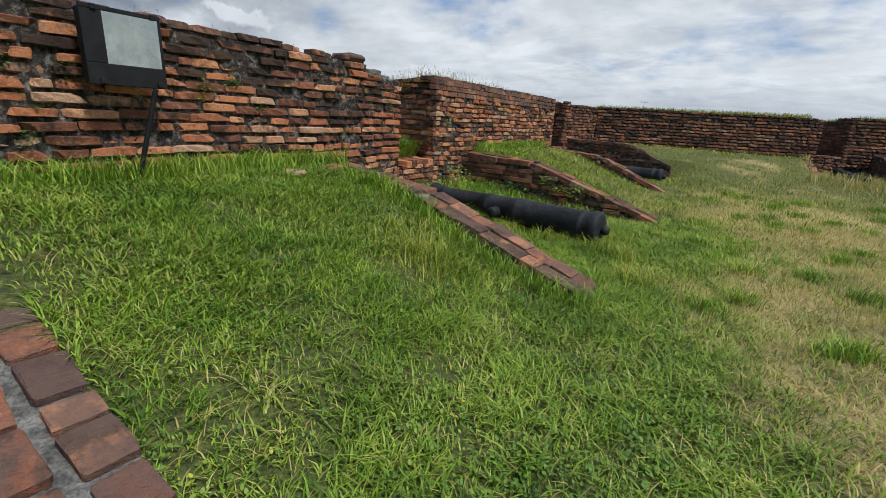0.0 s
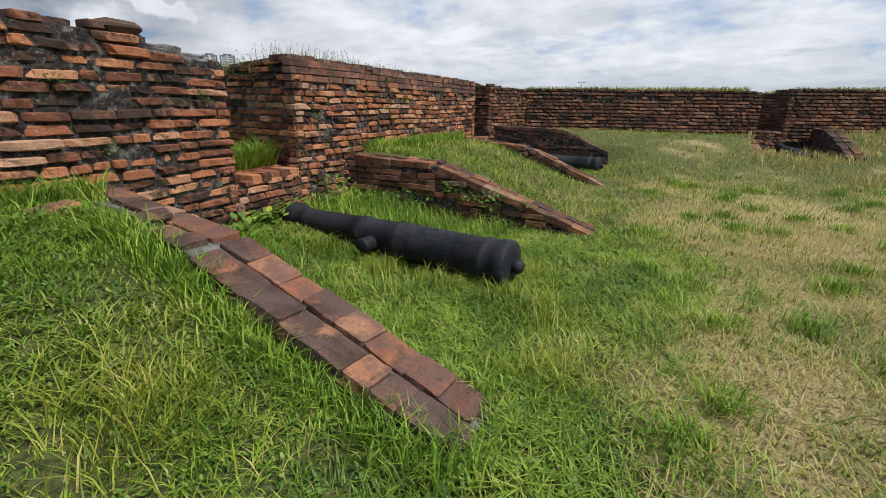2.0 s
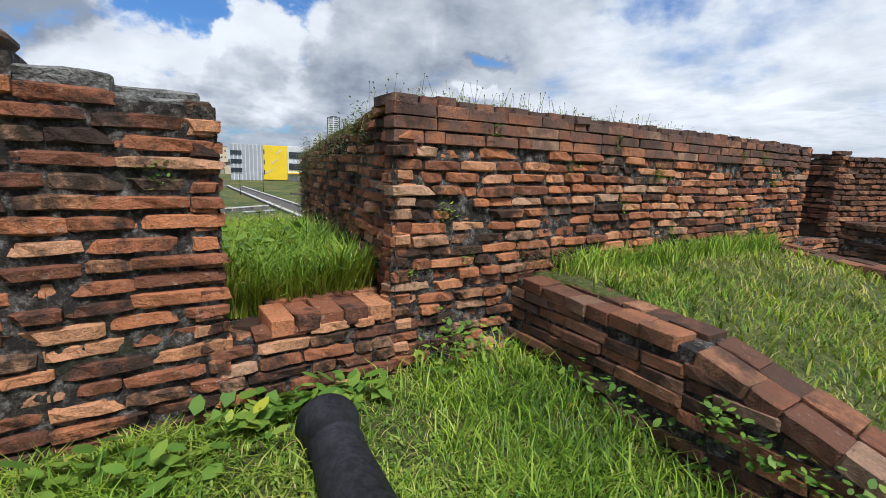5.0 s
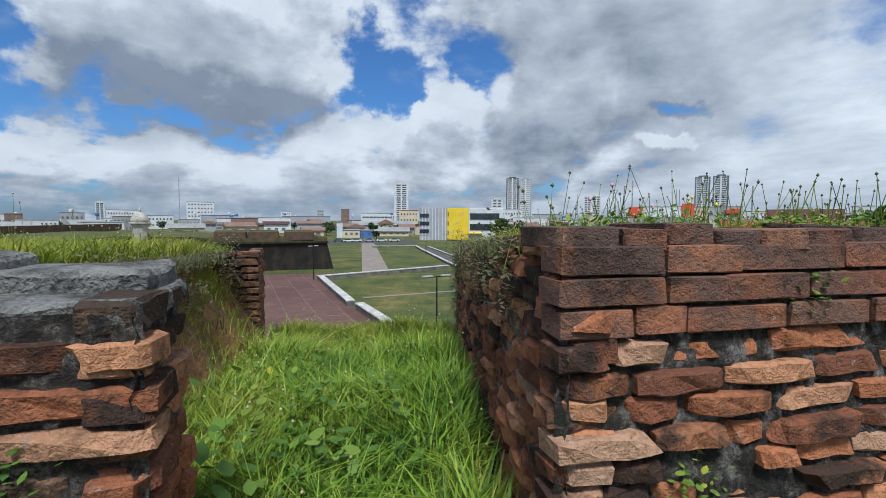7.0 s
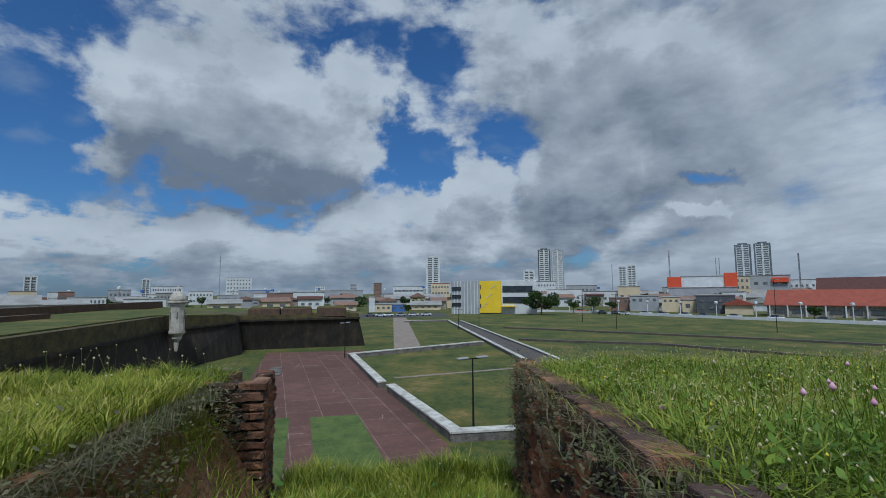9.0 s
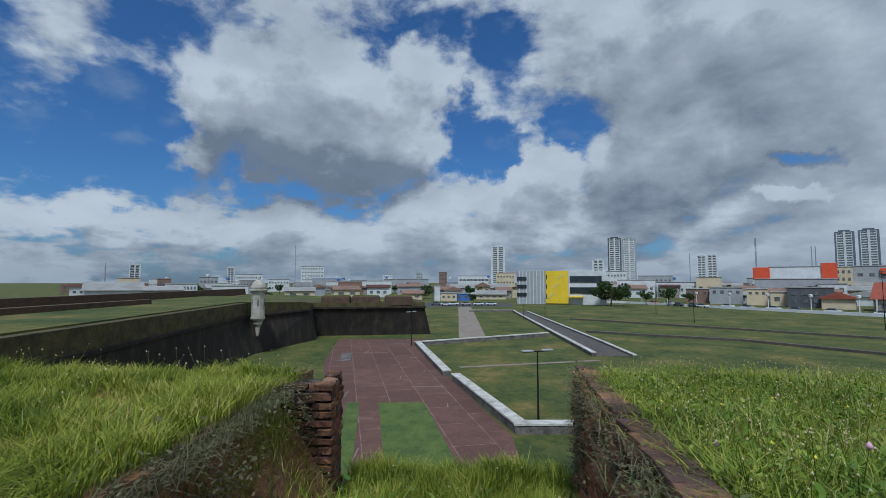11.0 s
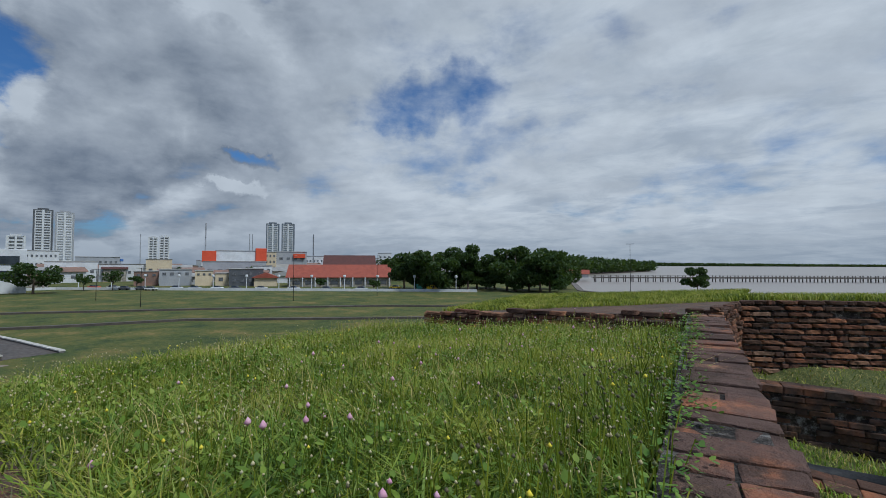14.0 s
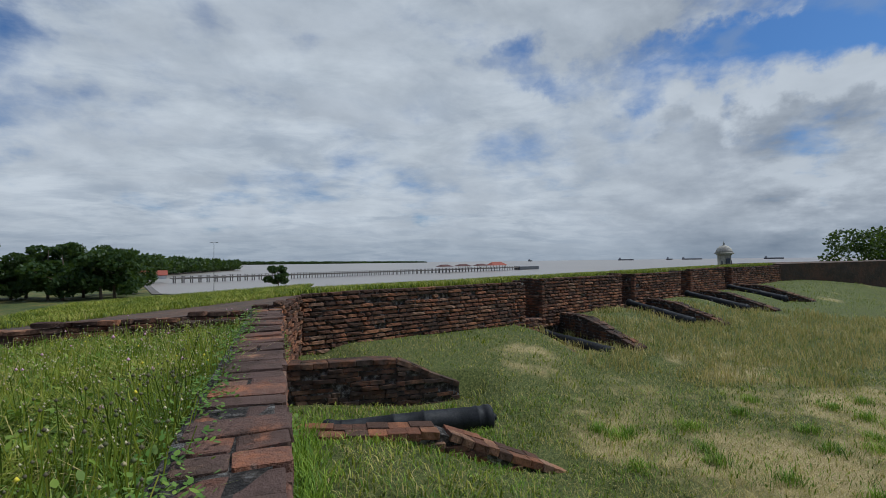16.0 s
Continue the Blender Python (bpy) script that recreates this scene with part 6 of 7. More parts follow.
# ---- trees ----
def leaf_cloud(name, centers, radii, n, size, mat, parent=None, seed=0):
    """Many small leaf clumps spread through the shells of several crowns."""
    g = np.random.default_rng(seed)
    centers, radii = np.array(centers, float), np.array(radii, float)
    pick = g.choice(len(centers), n, p=radii[:, 0] ** 2 / (radii[:, 0] ** 2).sum())
    d = g.normal(size=(n, 3))
    d /= np.linalg.norm(d, axis=1)[:, None]
    rad = g.uniform(0.45, 1.05, n) ** 0.6
    c = centers[pick] + d * radii[pick] * rad[:, None]
    a_ = g.normal(size=(n, 3))
    a_ /= np.linalg.norm(a_, axis=1)[:, None]
    b_ = np.cross(a_, g.normal(size=(n, 3)))
    b_ /= np.linalg.norm(b_, axis=1)[:, None]
    s_ = size * g.uniform(0.5, 1.4, n)[:, None]
    co = np.stack([c - a_ * s_, c + b_ * s_ * 0.55, c + a_ * s_, c - b_ * s_ * 0.55], 1).reshape(-1, 3)
    return fast_mesh(name, co, np.arange(4 * n).reshape(n, 4), mat, parent)


def tree(x, y, z, height, spread, label, seed, n=1500, size=0.4, trunk=0.25, low_=0.5):
    g = random.Random(seed)
    thing = empty("tree", (x, y, z), label, "tree", "trees round the fort")
    bm = lathe([(trunk * 1.3, -0.3), (trunk, 0.4), (trunk * 0.75, height * 0.35), (trunk * 0.4, height * 0.7), (0.03, height * 0.88)], 9)
    for v in bm.verts:
        v.co.x += 0.25 * math.sin(v.co.z * 0.6 + seed)
    part("trunk", bm, M_BARK, thing, smooth=True)
    cs, rs = [], []
    for k in range(9):
        a_ = 2.4 * k + g.uniform(-0.4, 0.4)
        q = spread * g.uniform(0.25, 0.75)
        hz = height * g.uniform(low_, 0.86)
        cs.append((q * math.cos(a_), q * math.sin(a_), hz))
        rr_ = spread * g.uniform(0.28, 0.48)
        rs.append((rr_, rr_, rr_ * 0.62))
        st_ = Vector((0.1, 0.05, height * 0.32))
        en = Vector(cs[-1])
        lm = lathe([(trunk * 0.35, 0), (trunk * 0.12, (en - st_).length)], 6)
        lm.transform(Matrix.Translation(st_) @ (en - st_).to_track_quat("Z", "Y").to_matrix().to_4x4())
        part("limb", lm, M_BARK, thing)
    leaf_cloud("crown", cs, rs, n, size, M_TREE, thing, seed)
    return thing


for i in range(16):
    b = 105.0 + i * 1.22 + rr.uniform(-0.4, 0.4)
    r = rr.uniform(160, 185)
    big_ = 1.0 if i not in (3, 9, 10) else 1.25
    x, y = bearing(b, r)
    tree(x, y, GROUND, rr.uniform(13.0, 17.0) * big_, rr.uniform(7, 9.5), "large dark green tree beside the market", 200 + i, 3000, 0.60, 0.4, 0.18)
for i in range(6):
    x, y = bearing(121.5 + i * 0.9, 250 + 8 * i)
    tree(x, y, GROUND, 14, 8, "dark green tree farther behind", 230 + i, 900, 0.75, 0.4, 0.25)
x, y = bearing(160.2, 193)
tree(x, y, GROUND, 9.8, 7.5, "round dark green tree beside the office building", 250, 2600, 0.45, 0.35, 0.3)
for b, r, h in ((156.5, 205, 6.5), (154.2, 200, 7.5), (176.4, 205, 4.0), (152.2, 210, 5), (133.6, 180, 4), (127.3, 165, 4.5)):
    x, y = bearing(b, r)
    tree(x, y, GROUND, h, h * 0.5, "small street tree beside the avenue", int(b * 3), 700, 0.35, 0.15)
for i in range(34):
    x, y = bearing(rr.uniform(122, 218), rr.uniform(235, 420))
    tree(x, y, GROUND, rr.uniform(5, 9), rr.uniform(3, 5), "green town tree among the houses", 300 + i, 320, 0.6, 0.2, 0.3)
x, y = bearing(90.2, 149)
tree(x, y, GROUND, 10.6, 3.9, "single broad-leaved tree at the river's edge", 270, 1500, 0.45, 0.16, 0.34)
x, y = bearing(26.3, 44)
tree(x, y, -1.5, 6.3, 4.6, "spreading feathery tree behind the parapet", 271, 9000, 0.12, 0.16, 0.55)
x, y = bearing(22.5, 46)
tree(x, y, -1.5, 7.0, 4.6, "spreading feathery tree behind the parapet", 272, 8000, 0.12, 0.16, 0.55)

# wooded point and far shore
cs, rs = [], []
g = random.Random(9)
for i in range(150):
    t = i / 149
    b, r = 107.5 - 13.0 * t, 430 + 420 * t ** 1.5 + g.uniform(0, 60)
    x, y = bearing(b, r)
    hh = g.uniform(15, 22) * (1 - 0.2 * t)
    cs.append((x, y, RIVER + hh * 0.62))
    rs.append((9.0, 9.0, hh * 0.5))
ob = leaf_cloud("woods", cs, rs, 16000, 2.0, M_TREE, None, 31)
tagged(ob, "dark green riverside woods on a point", "woods", kind="stuff")
pts = [bearing(108 - 13.2 * k / 12, 425 + 430 * (k / 12) ** 1.5) for k in range(13)]
back_ = [bearing(108 - 13.0 * k / 12, 560 + 430 * (k / 12) ** 1.5) for k in range(13)]
ob = link("ground_point", *prism(pts + back_[::-1], RIVER - 1, RIVER + 0.8), M_BARK)
tagged(ob, "muddy bank of the wooded point", "river bank", kind="structure")
cs, rs = [], []
for i in range(80):
    b = 97 - 24 * i / 79
    x, y = bearing(b, 3600)
    hh = 26 * (1 - i / 110)
    cs.append((x, y, RIVER + hh * 0.4))
    rs.append((30, 30, hh * 0.6))
ob = leaf_cloud("far_woods", cs, rs, 7000, 8.0, M_TREE, None, 32)
tagged(ob, "hazy far river shore", "woods", kind="stuff")

# ---- pier ----
pa, pb = Vector((-68.0, 335.0)), Vector((271.0, 507.0))
pd = (pb - pa).normalized()
pl = (pb - pa).length
pier_ = empty("pier", (pa.x, pa.y, RIVER), "long timber pier on many posts over the river", "pier", turn=math.degrees(math.atan2(pd.y, pd.x)))
part("deck", boxes((0, pl, -2.2, 2.2, 3.0, 3.5)), M_KERBSIDE, pier_)
part("beam", boxes((0, pl, -2.3, -2.0, 2.5, 3.0)), M_KERBSIDE, pier_)
part("handrail", boxes((0, pl, -2.2, -2.1, 4.45, 4.55)), M_KERBSIDE, pier_)
post = bpy.data.meshes.new("post")
bm = boxes((-0.28, 0.28, -2.1, -1.6, -1.5, 4.5), (-0.28, 0.28, 1.6, 2.1, -1.5, 4.5))
bm.to_mesh(post)
bm.free()
post.materials.append(M_KERBSIDE)
for k in range(76):
    ob = new("post", post)
    ob.parent = pier_
    ob.location = (2 + k * (pl - 4) / 75, 0, 0)
for u, w_, h_, roof in ((248, 15, 2.3, M_TILE_DARK), (276, 18, 2.3, M_TILE_DARK), (306, 16, 2.3, M_TILE_DARK), (335, 28, 4.2, M_TILE)):
    c = pa + pd * u
    pv = empty("pavilion", (c.x, c.y, RIVER + 3.5), "open pavilion with a red roof on the pier", "pavilion", "pavilions on the pier", turn=math.degrees(math.atan2(pd.y, pd.x)))
    for k in range(6):
        part("post", boxes((-w_ / 2 + k * w_ / 5 - 0.2, -w_ / 2 + k * w_ / 5 + 0.2, -2.2, -1.8, 0, 2.6)), M_CREAM, pv)
    o = w_ / 2 + 1
    link("roof", [(-o, -5, 2.6), (o, -5, 2.6), (o, 5, 2.6), (-o, 5, 2.6), (-o * 0.55, 0, 2.4 + h_), (o * 0.55, 0, 2.4 + h_)], [(0, 1, 5, 4), (1, 2, 5), (2, 3, 4, 5), (3, 0, 4), (3, 2, 1, 0)], roof, pv)
    part("platform", boxes((-o, o, -5, 5, -0.8, 0)), M_KERBSIDE, pv)
tail = pa + pd * (pl + 14)
ob = part("jetty_head", boxes((-18, 24, -4, 4, -3.5, 0.4), bevel=0.2), M_DARK)
ob.matrix_world = pose(tail.x, tail.y, RIVER + 3.6, 0, 0, math.degrees(math.atan2(pd.y, pd.x)))
tagged(ob, "dark jetty head at the pier's end", "jetty")
gable(103.2, 350, 22, -4.5, -1.5, 10, M_WHITE, M_TILE, "white boathouse at the foot of the pier")

# ships far out
for b, r, ln in ((49.0, 3300, 95), (44.5, 3600, 40), (42.3, 3500, 120), (35.0, 3300, 95), (59.9, 3400, 30)):
    x, y = bearing(b, r)
    sh = empty("ship", (x, y, RIVER), "dark cargo ship anchored far out on the river", "ship", "ships on the river", turn=b - 90)
    part("hull", boxes((-ln / 2, ln / 2, -8, 8, -1, 8), bevel=1.5), M_HULL, sh)
    part("bridge", boxes((-ln / 2 + 4, -ln / 2 + 16, -6, 6, 8, 18)), M_GREY, sh)

# ---- grass ----
def blades(name, x, y, z, height, width, lean, mat, label, seed, droop=0.5, category="grass"):
    """Blades of grass: two bent pieces each, at given places."""
    g = np.random.default_rng(seed)
    n = len(x)
    a_ = g.uniform(0, 2 * np.pi, n)
    h = height * g.uniform(0.55, 1.15, n)
    wd = width * g.uniform(0.7, 1.3, n)
    ln = lean * g.uniform(0.2, 1.3, n) * h
    ux, uy = np.cos(a_), np.sin(a_)
    b_ = a_ + np.pi / 2 + g.uniform(-0.5, 0.5, n)
    px, py = np.cos(b_) * wd / 2, np.sin(b_) * wd / 2
    co = np.empty((n, 5, 3))
    for k, (t, wk, zz) in enumerate(((0, 1, 0), (0, -1, 0), (0.42, 0.85, 0.62), (0.42, -0.85, 0.62))):
        co[:, k, 0] = x + ux * ln * t + px * wk
        co[:, k, 1] = y + uy * ln * t + py * wk
        co[:, k, 2] = z + h * zz - 0.01 * (zz == 0)
    co[:, 4, 0], co[:, 4, 1] = x + ux * ln * (1 + 0.2 * droop), y + uy * ln * (1 + 0.2 * droop)
    co[:, 4, 2] = z + h * (1 - 0.35 * droop * g.uniform(0, 1, n))
    i = np.arange(n)[:, None] * 5
    f = np.concatenate([i + np.array([[0, 1, 3]]), i + np.array([[0, 3, 2]]), i + np.array([[2, 3, 4]])])
    ob = fast_mesh(name, co.reshape(-1, 3), f, mat)
    return tagged(ob, label, category, kind="stuff")


def scatter(g, n, x0, x1, y0, y1, keep=None, power=0.0, center=(-1.5, 4.0)):
    x, y = g.uniform(x0, x1, n), g.uniform(y0, y1, n)
    m_ = np.ones(n, bool) if keep is None else keep(x, y)
    if power:
        d = np.hypot(x - center[0], y - center[1])
        m_ &= g.uniform(0, 1, n) < np.clip((2.5 / np.maximum(d, 0.1)) ** power, 0, 1)
    return x[m_], y[m_]


def field_noise(x, y, size, seed):
    """Smooth random field between 0 and 1, with patches of the given size in metres."""
    table = np.random.default_rng(seed).uniform(0, 1, (64, 64))
    u, v = np.asarray(x) / size + 500.0, np.asarray(y) / size + 500.0
    i, j = np.floor(u).astype(int), np.floor(v).astype(int)
    fu, fv = u - i, v - j
    fu, fv = fu * fu * (3 - 2 * fu), fv * fv * (3 - 2 * fv)
    q = lambda a_, b_: table[a_ % 64, b_ % 64]
    return (q(i, j) * (1 - fu) + q(i + 1, j) * fu) * (1 - fv) + (q(i, j + 1) * (1 - fu) + q(i + 1, j + 1) * fu) * fv


def clumpy(x, y, k=1.0, sd=0.0):
    """A field between 0 and 1 that bunches the grass at three sizes."""
    sd = int(sd * 10)
    f = 0.4 * field_noise(x, y, 0.9 / k, 1 + sd) + 0.35 * field_noise(x, y, 0.27 / k, 2 + sd) + 0.25 * field_noise(x, y, 0.09 / k, 3 + sd)
    return smooth_np(f, 0.25, 0.75)


def free(x, y):
    """Not on the brick ramps, the walls or outside."""
    ok = inside_place(x, y) & (x > XW + 0.05)
    for r in RAMPS:
        e_ = RAMPS[r][2][0]
        ok &= ~((np.abs(y - line_y(r, x)) < 0.19) & (x < e_ + 0.02))
    v = (x - CORNER.x) * N2.x + (y - CORNER.y) * N2.y
    return ok & (v > 0.05)


def green(x, y):
    """How green the lawn is: dry towards the inside of the bastion."""
    x, y = np.asarray(x), np.asarray(y)
    edge = x - 0.9 * (1 - smooth_np(y, 2.0, 4.4)) + 2.4 * (field_noise(x, y, 1.1, 71) - 0.5) + 1.4 * (field_noise(x, y, 0.35, 72) - 0.5)
    band = 0.9 * smooth_np(edge, -1.3, 1.0) * (1 - 0.7 * smooth_np(x, 4.5, 9.0)) * (1 - 0.5 * smooth_np(y, 8.5, 14.0))
    band = np.maximum(band, 0.42 * smooth_np(y, 6.8, 8.6) * smooth_np(field_noise(x, y, 0.8, 73), 0.2, 0.7))
    return np.clip(1.05 - band * (1.0 + 0.14 * np.sin(x * 2.1 + 3 * np.sin(y * 1.3))), 0.04, 1)


g = np.random.default_rng(21)
x, y = scatter(g, 620000, -3.95, 6.0, 0.2, 13.0, free, 1.05)
k = g.uniform(0, 1, len(x)) < green(x, y) * (0.35 + 0.65 * clumpy(x, y, 1.6, 0.5)) * (1 - 0.55 * smooth_np(y, 6.8, 8.6))
x, y = x[k], y[k]
blades("lawn_grass", x, y, ground_z(x, y), 0.030 + 0.055 * clumpy(x, y, 1.6, 0.5), 0.0066, 1.6, M_BLADE, "short green lawn grass, thick near the wall", 22)
x, y = scatter(g, 420000, -3.9, 9.0, 0.2, 16.0, free, 0.9, (0.5, 5.0))
k = g.uniform(0, 1, len(x)) > green(x, y) * 0.80
x, y = x[k], y[k]
blades("dry_grass", x, y, ground_z(x, y), 0.045 + 0.03 * clumpy(x, y), 0.006, 1.7, M_DRY, "short dry straw-coloured grass", 23)
x, y = scatter(g, 260000, -3.9, 26, 7.0, 26, free, 0.75, (-1.0, 8.0))
k = g.uniform(0, 1, len(x)) < (0.3 + 0.6 * clumpy(x, y, 0.7)) * np.clip(green(x, y) + 0.06, 0, 1)
x, y = x[k], y[k]
blades("far_lawn_grass", x, y, ground_z(x, y), 0.05 + 0.05 * clumpy(x, y), 0.014, 1.0, M_TALL, "grass on the banks before the walls", 24)
gr = np.random.default_rng(141)
x, y = scatter(gr, 70000, -3.9, 7.0, -6.0, 0.25, free)
k = gr.uniform(0, 1, len(x)) < 0.25 + 0.75 * green(x, y)
x, y = x[k], y[k]
blades("rear_lawn_grass", x, y, ground_z(x, y), 0.04 + 0.04 * clumpy(x, y), 0.008, 1.5, M_BLADE, "short lawn grass round the ramp wall", 142)
# longer yellowish grass in the middle distance
x, y = scatter(g, 60000, 1.5, 22, 8.0, 24, lambda x, y: free(x, y) & (np.hypot((x - 9) / 6.5, (y - 15) / 3.2) < 1 + 0.3 * np.sin(x * 2) * np.sin(y * 3)))
blades("long_dry_grass", x, y, ground_z(x, y), 0.22, 0.014, 0.7, M_DRY, "longer yellowed grass in the middle of the bastion", 25)
x, y = scatter(g, 60000, -3.9, 1.0, 0.2, 8.0, free, 1.0)
k = (g.uniform(0, 1, len(x)) < green(x, y)) & (clumpy(x, y, 2.2, 1.0) > 0.6)
x, y = x[k], y[k]
blades("broad_grass", x, y, ground_z(x, y), 0.085, 0.010, 1.9, M_BRIGHT, "broad pale green blades in the lawn", 40)
# tufts on the bare ground
tx, ty = g.uniform(-0.2, 6, 90), 2.5 + 9.5 * g.uniform(0, 1, 90)
x = np.repeat(tx, 130) + g.normal(0, 0.075, 90 * 130)
y = np.repeat(ty, 130) + g.normal(0, 0.075, 90 * 130)
blades("grass_tufts", x, y, ground_z(x, y), 0.13, 0.008, 0.9, M_BLADE, "small green grass tufts on dry ground", 26)
# long grass in bunches by the ramps, at the foot of the walls and round the cannon
def bunch(spots, n, spread, height, name, label, mat, seed, width=0.008, lean=0.9, zf=ground_z):
    gg = np.random.default_rng(seed)
    xs, ys, hs_ = [], [], []
    for sx, sy, k_ in spots:
        m_ = int(n * k_)
        xs.append(gg.normal(sx, spread * k_ ** 0.5, m_))
        ys.append(gg.normal(sy, spread * k_ ** 0.5, m_))
    x, y = np.concatenate(xs), np.concatenate(ys)
    return blades(name, x, y, zf(x, y), height, width, lean, mat, label, seed)


spots = [(XW + 0.16, yy, 1.0) for yy in np.arange(0.2, 4.4, 0.22)] + [(XW + 0.14, yy, 0.8) for yy in np.arange(8.0, 12.3, 0.25)]
bunch(spots, 150, 0.10, 0.22, "wall_foot_grass", "longer grass along the foot of the wall", M_BLADE, 27)
spots = [(xx, float(line_y("one", xx)) - 0.30, 0.9) for xx in np.arange(-3.0, -0.6, 0.16)] + [(xx, float(line_y("one", xx)) + 0.28, 0.5) for xx in np.arange(-2.6, -0.6, 0.2)]
bunch(spots, 120, 0.08, 0.17, "ramp_foot_grass", "long grass beside the brick ramp", M_BLADE, 28)
bunch([(-1.85, 3.05, 3.0), (-0.55, 4.35, 1.5), (-0.75, 5.15, 1.8), (-1.1, 5.3, 1.2), (-1.6, 5.3, 1.2), (-2.2, 5.4, 1.0), (-2.8, 5.5, 1.0), (-1.0, 5.9, 1.2)], 150, 0.10, 0.17, "long_tufts", "long arching tufts of grass by the cannon and ramp", M_TALL, 29, 0.006, 1.1)
spots = [(xx, yy, 0.7) for xx in np.arange(-3.8, -1.4, 0.3) for yy in (6.6, 7.0, 7.3)] + [(xx, 4.95, 0.5) for xx in np.arange(-3.6, -1.6, 0.3)]
bunch(spots, 90, 0.16, 0.20, "bay_grass", "fresh green grass in the sunken gun bay", M_BLADE, 30)

spots = [(xx, yy, 0.8) for xx in np.arange(-3.8, -1.3, 0.3) for yy in (11.8, 12.15, 13.0, 13.4)] + [(xx, 10.98 + 0.03 * (i % 3), 0.4) for i, xx in enumerate(np.arange(-3.7, -1.2, 0.17))] + [(-1.6, 11.4, 1.2), (-1.35, 11.45, 1.0), (-1.3, 12.2, 1.0)]
bunch(spots, 60, 0.13, 0.085, "second_bay_grass", "green grass in the second gun bay and by its ramp", M_BLADE, 31, 0.011)

# tall grass on the merlons
def top_north(x, y):
    return 1.82 - 0.058 * (XW - x) + 0.01 * np.sin(x * 3) - 0.024 * np.clip(y - 7, 0, 6)


def on_north(x, y):
    return (x < XW - 0.34) & (x > -8.9) & (y > 6.52 + (XW - x) * 0.185 + 0.24 + 0.10 * np.sin(x * 6.1) * np.sin(x * 2.3)) & (y < 12.3)


x, y = scatter(g, 330000, -8.9, XW - 0.15, 6.4, 12.4, on_north, 0.45, (-4.2, 7.5))
k = g.uniform(0, 1, len(x)) < 0.15 + 0.85 * clumpy(x, y, 1.7, 4.0)
x, y = x[k], y[k]
z = top_north(x, y)
blades("merlon_grass", x, y, z, 0.06 + 0.15 * clumpy(x, y, 1.4), 0.0062, 1.35, M_TALL, "tall flowering grass on top of the merlon", 33)
x, y = scatter(g, 6000, -8.8, XW - 0.3, 6.5, 12.35, on_north, 0.45, (-4.2, 7.8))
blades("merlon_hay", x, y, top_north(x, y), 0.16 + 0.14 * clumpy(x, y, 1.8, 3.0), 0.0032, 0.9, M_DRY, "thin dry seeding stems in the merlon's grass", 133, 1.2)
x, y = scatter(g, 130000, -9.1, XW - 0.45, -2.0, 4.7, lambda x, y: y < 4.75 - 0.03 * (XW - x), 0.35, (-5.0, 4.5))
blades("south_merlon_grass", x, y, 1.77 - 0.045 * (XW - x), 0.06 + 0.16 * clumpy(x, y, 1.2), 0.0065, 1.0, M_TALL, "tall grass on the southern merlon", 34)
x, y = scatter(g, 110000, -9.2, XW - 0.35, 4.7, 7.5, lambda x, y: (y < cheek_r(x) - 0.06) & (y > 4.85) & ~((x < -8.1) & (y < 5.1)))
blades("embrasure_grass", x, y, embrasure_floor(x, y), 0.26 + 0.16 * clumpy(x, y, 1.6) - 0.02 * (XW - x), 0.0075, 0.62, M_TALL, "tall grass filling the embrasure", 35)
x, y = scatter(g, 45000, -8.8, -3.0, 13.8, 20, lambda x, y: (y > 14.0 + 0.14 * (XW - x)) & (x < XW - 0.3 + 0.18 * (y - 13.5)) & ((x - CORNER.x) * N2.x + (y - CORNER.y) * N2.y < -0.3))
blades("corner_merlon_grass", x, y, 1.82 - 0.055 * (XW - x), 0.10, 0.010, 0.8, M_TALL, "grass on top of the corner merlon", 36)
gs, gv = g.uniform(0, 27, 60000), -g.uniform(0.3, 4.5, 60000) ** 1.0
in_gap = np.zeros(len(gs), bool)
for g0, g1 in GAPS2:
    in_gap |= (gs > g0 - 0.2) & (gs < g1 + 0.3)
gs, gv = gs[~in_gap], gv[~in_gap]
x, y = CORNER.x + D2.x * gs + N2.x * gv, CORNER.y + D2.y * gs + N2.y * gv
blades("parapet_grass", x, y, 1.88 + 0.008 * gs + 0.05 * gv, 0.16, 0.014, 0.8, M_TALL, "grass along the top of the far parapet", 37)

# broad bright blades and leafy plants among them
gb = np.random.default_rng(91)
x, y = scatter(gb, 17000, -7.5, XW - 0.35, 5.0, 7.3, lambda x, y: (y < cheek_r(x) - 0.1) & (y > 4.95))
blades("embrasure_blades", x, y, embrasure_floor(x, y), 0.36 + 0.16 * clumpy(x, y, 2.6), 0.011, 0.8, M_BLADE, "broad arching green blades in the embrasure", 92, 1.0)
x, y = scatter(gb, 70000, -8.8, XW - 0.3, 6.5, 12.35, on_north, 0.5, (-4.2, 8.0))
k = clumpy(x, y, 2.4, 2.0) > 0.42
x, y = x[k], y[k]
blades("merlon_blades", x, y, top_north(x, y), 0.15 + 0.06 * clumpy(x, y, 3.0), 0.0085, 1.0, M_BRIGHT, "bright broad grass blades on the merlon", 93, 0.8)

x, y = scatter(gb, 22000, -8.1, -4.5, 4.25, 5.35)
k = gb.uniform(0, 1, len(x)) < 1.0 - 0.85 * smooth_np(y, 4.45, 4.85) + 0.6 * smooth_np(y, 5.0, 5.3)
x, y = x[k], y[k]
blades("slope_grass", x, y, slope_z(x, y), 0.08 + 0.14 * clumpy(x, y, 1.5, 5.0), 0.0062, 1.3, M_TALL, "grass hanging down the earth slope", 134, 1.2)

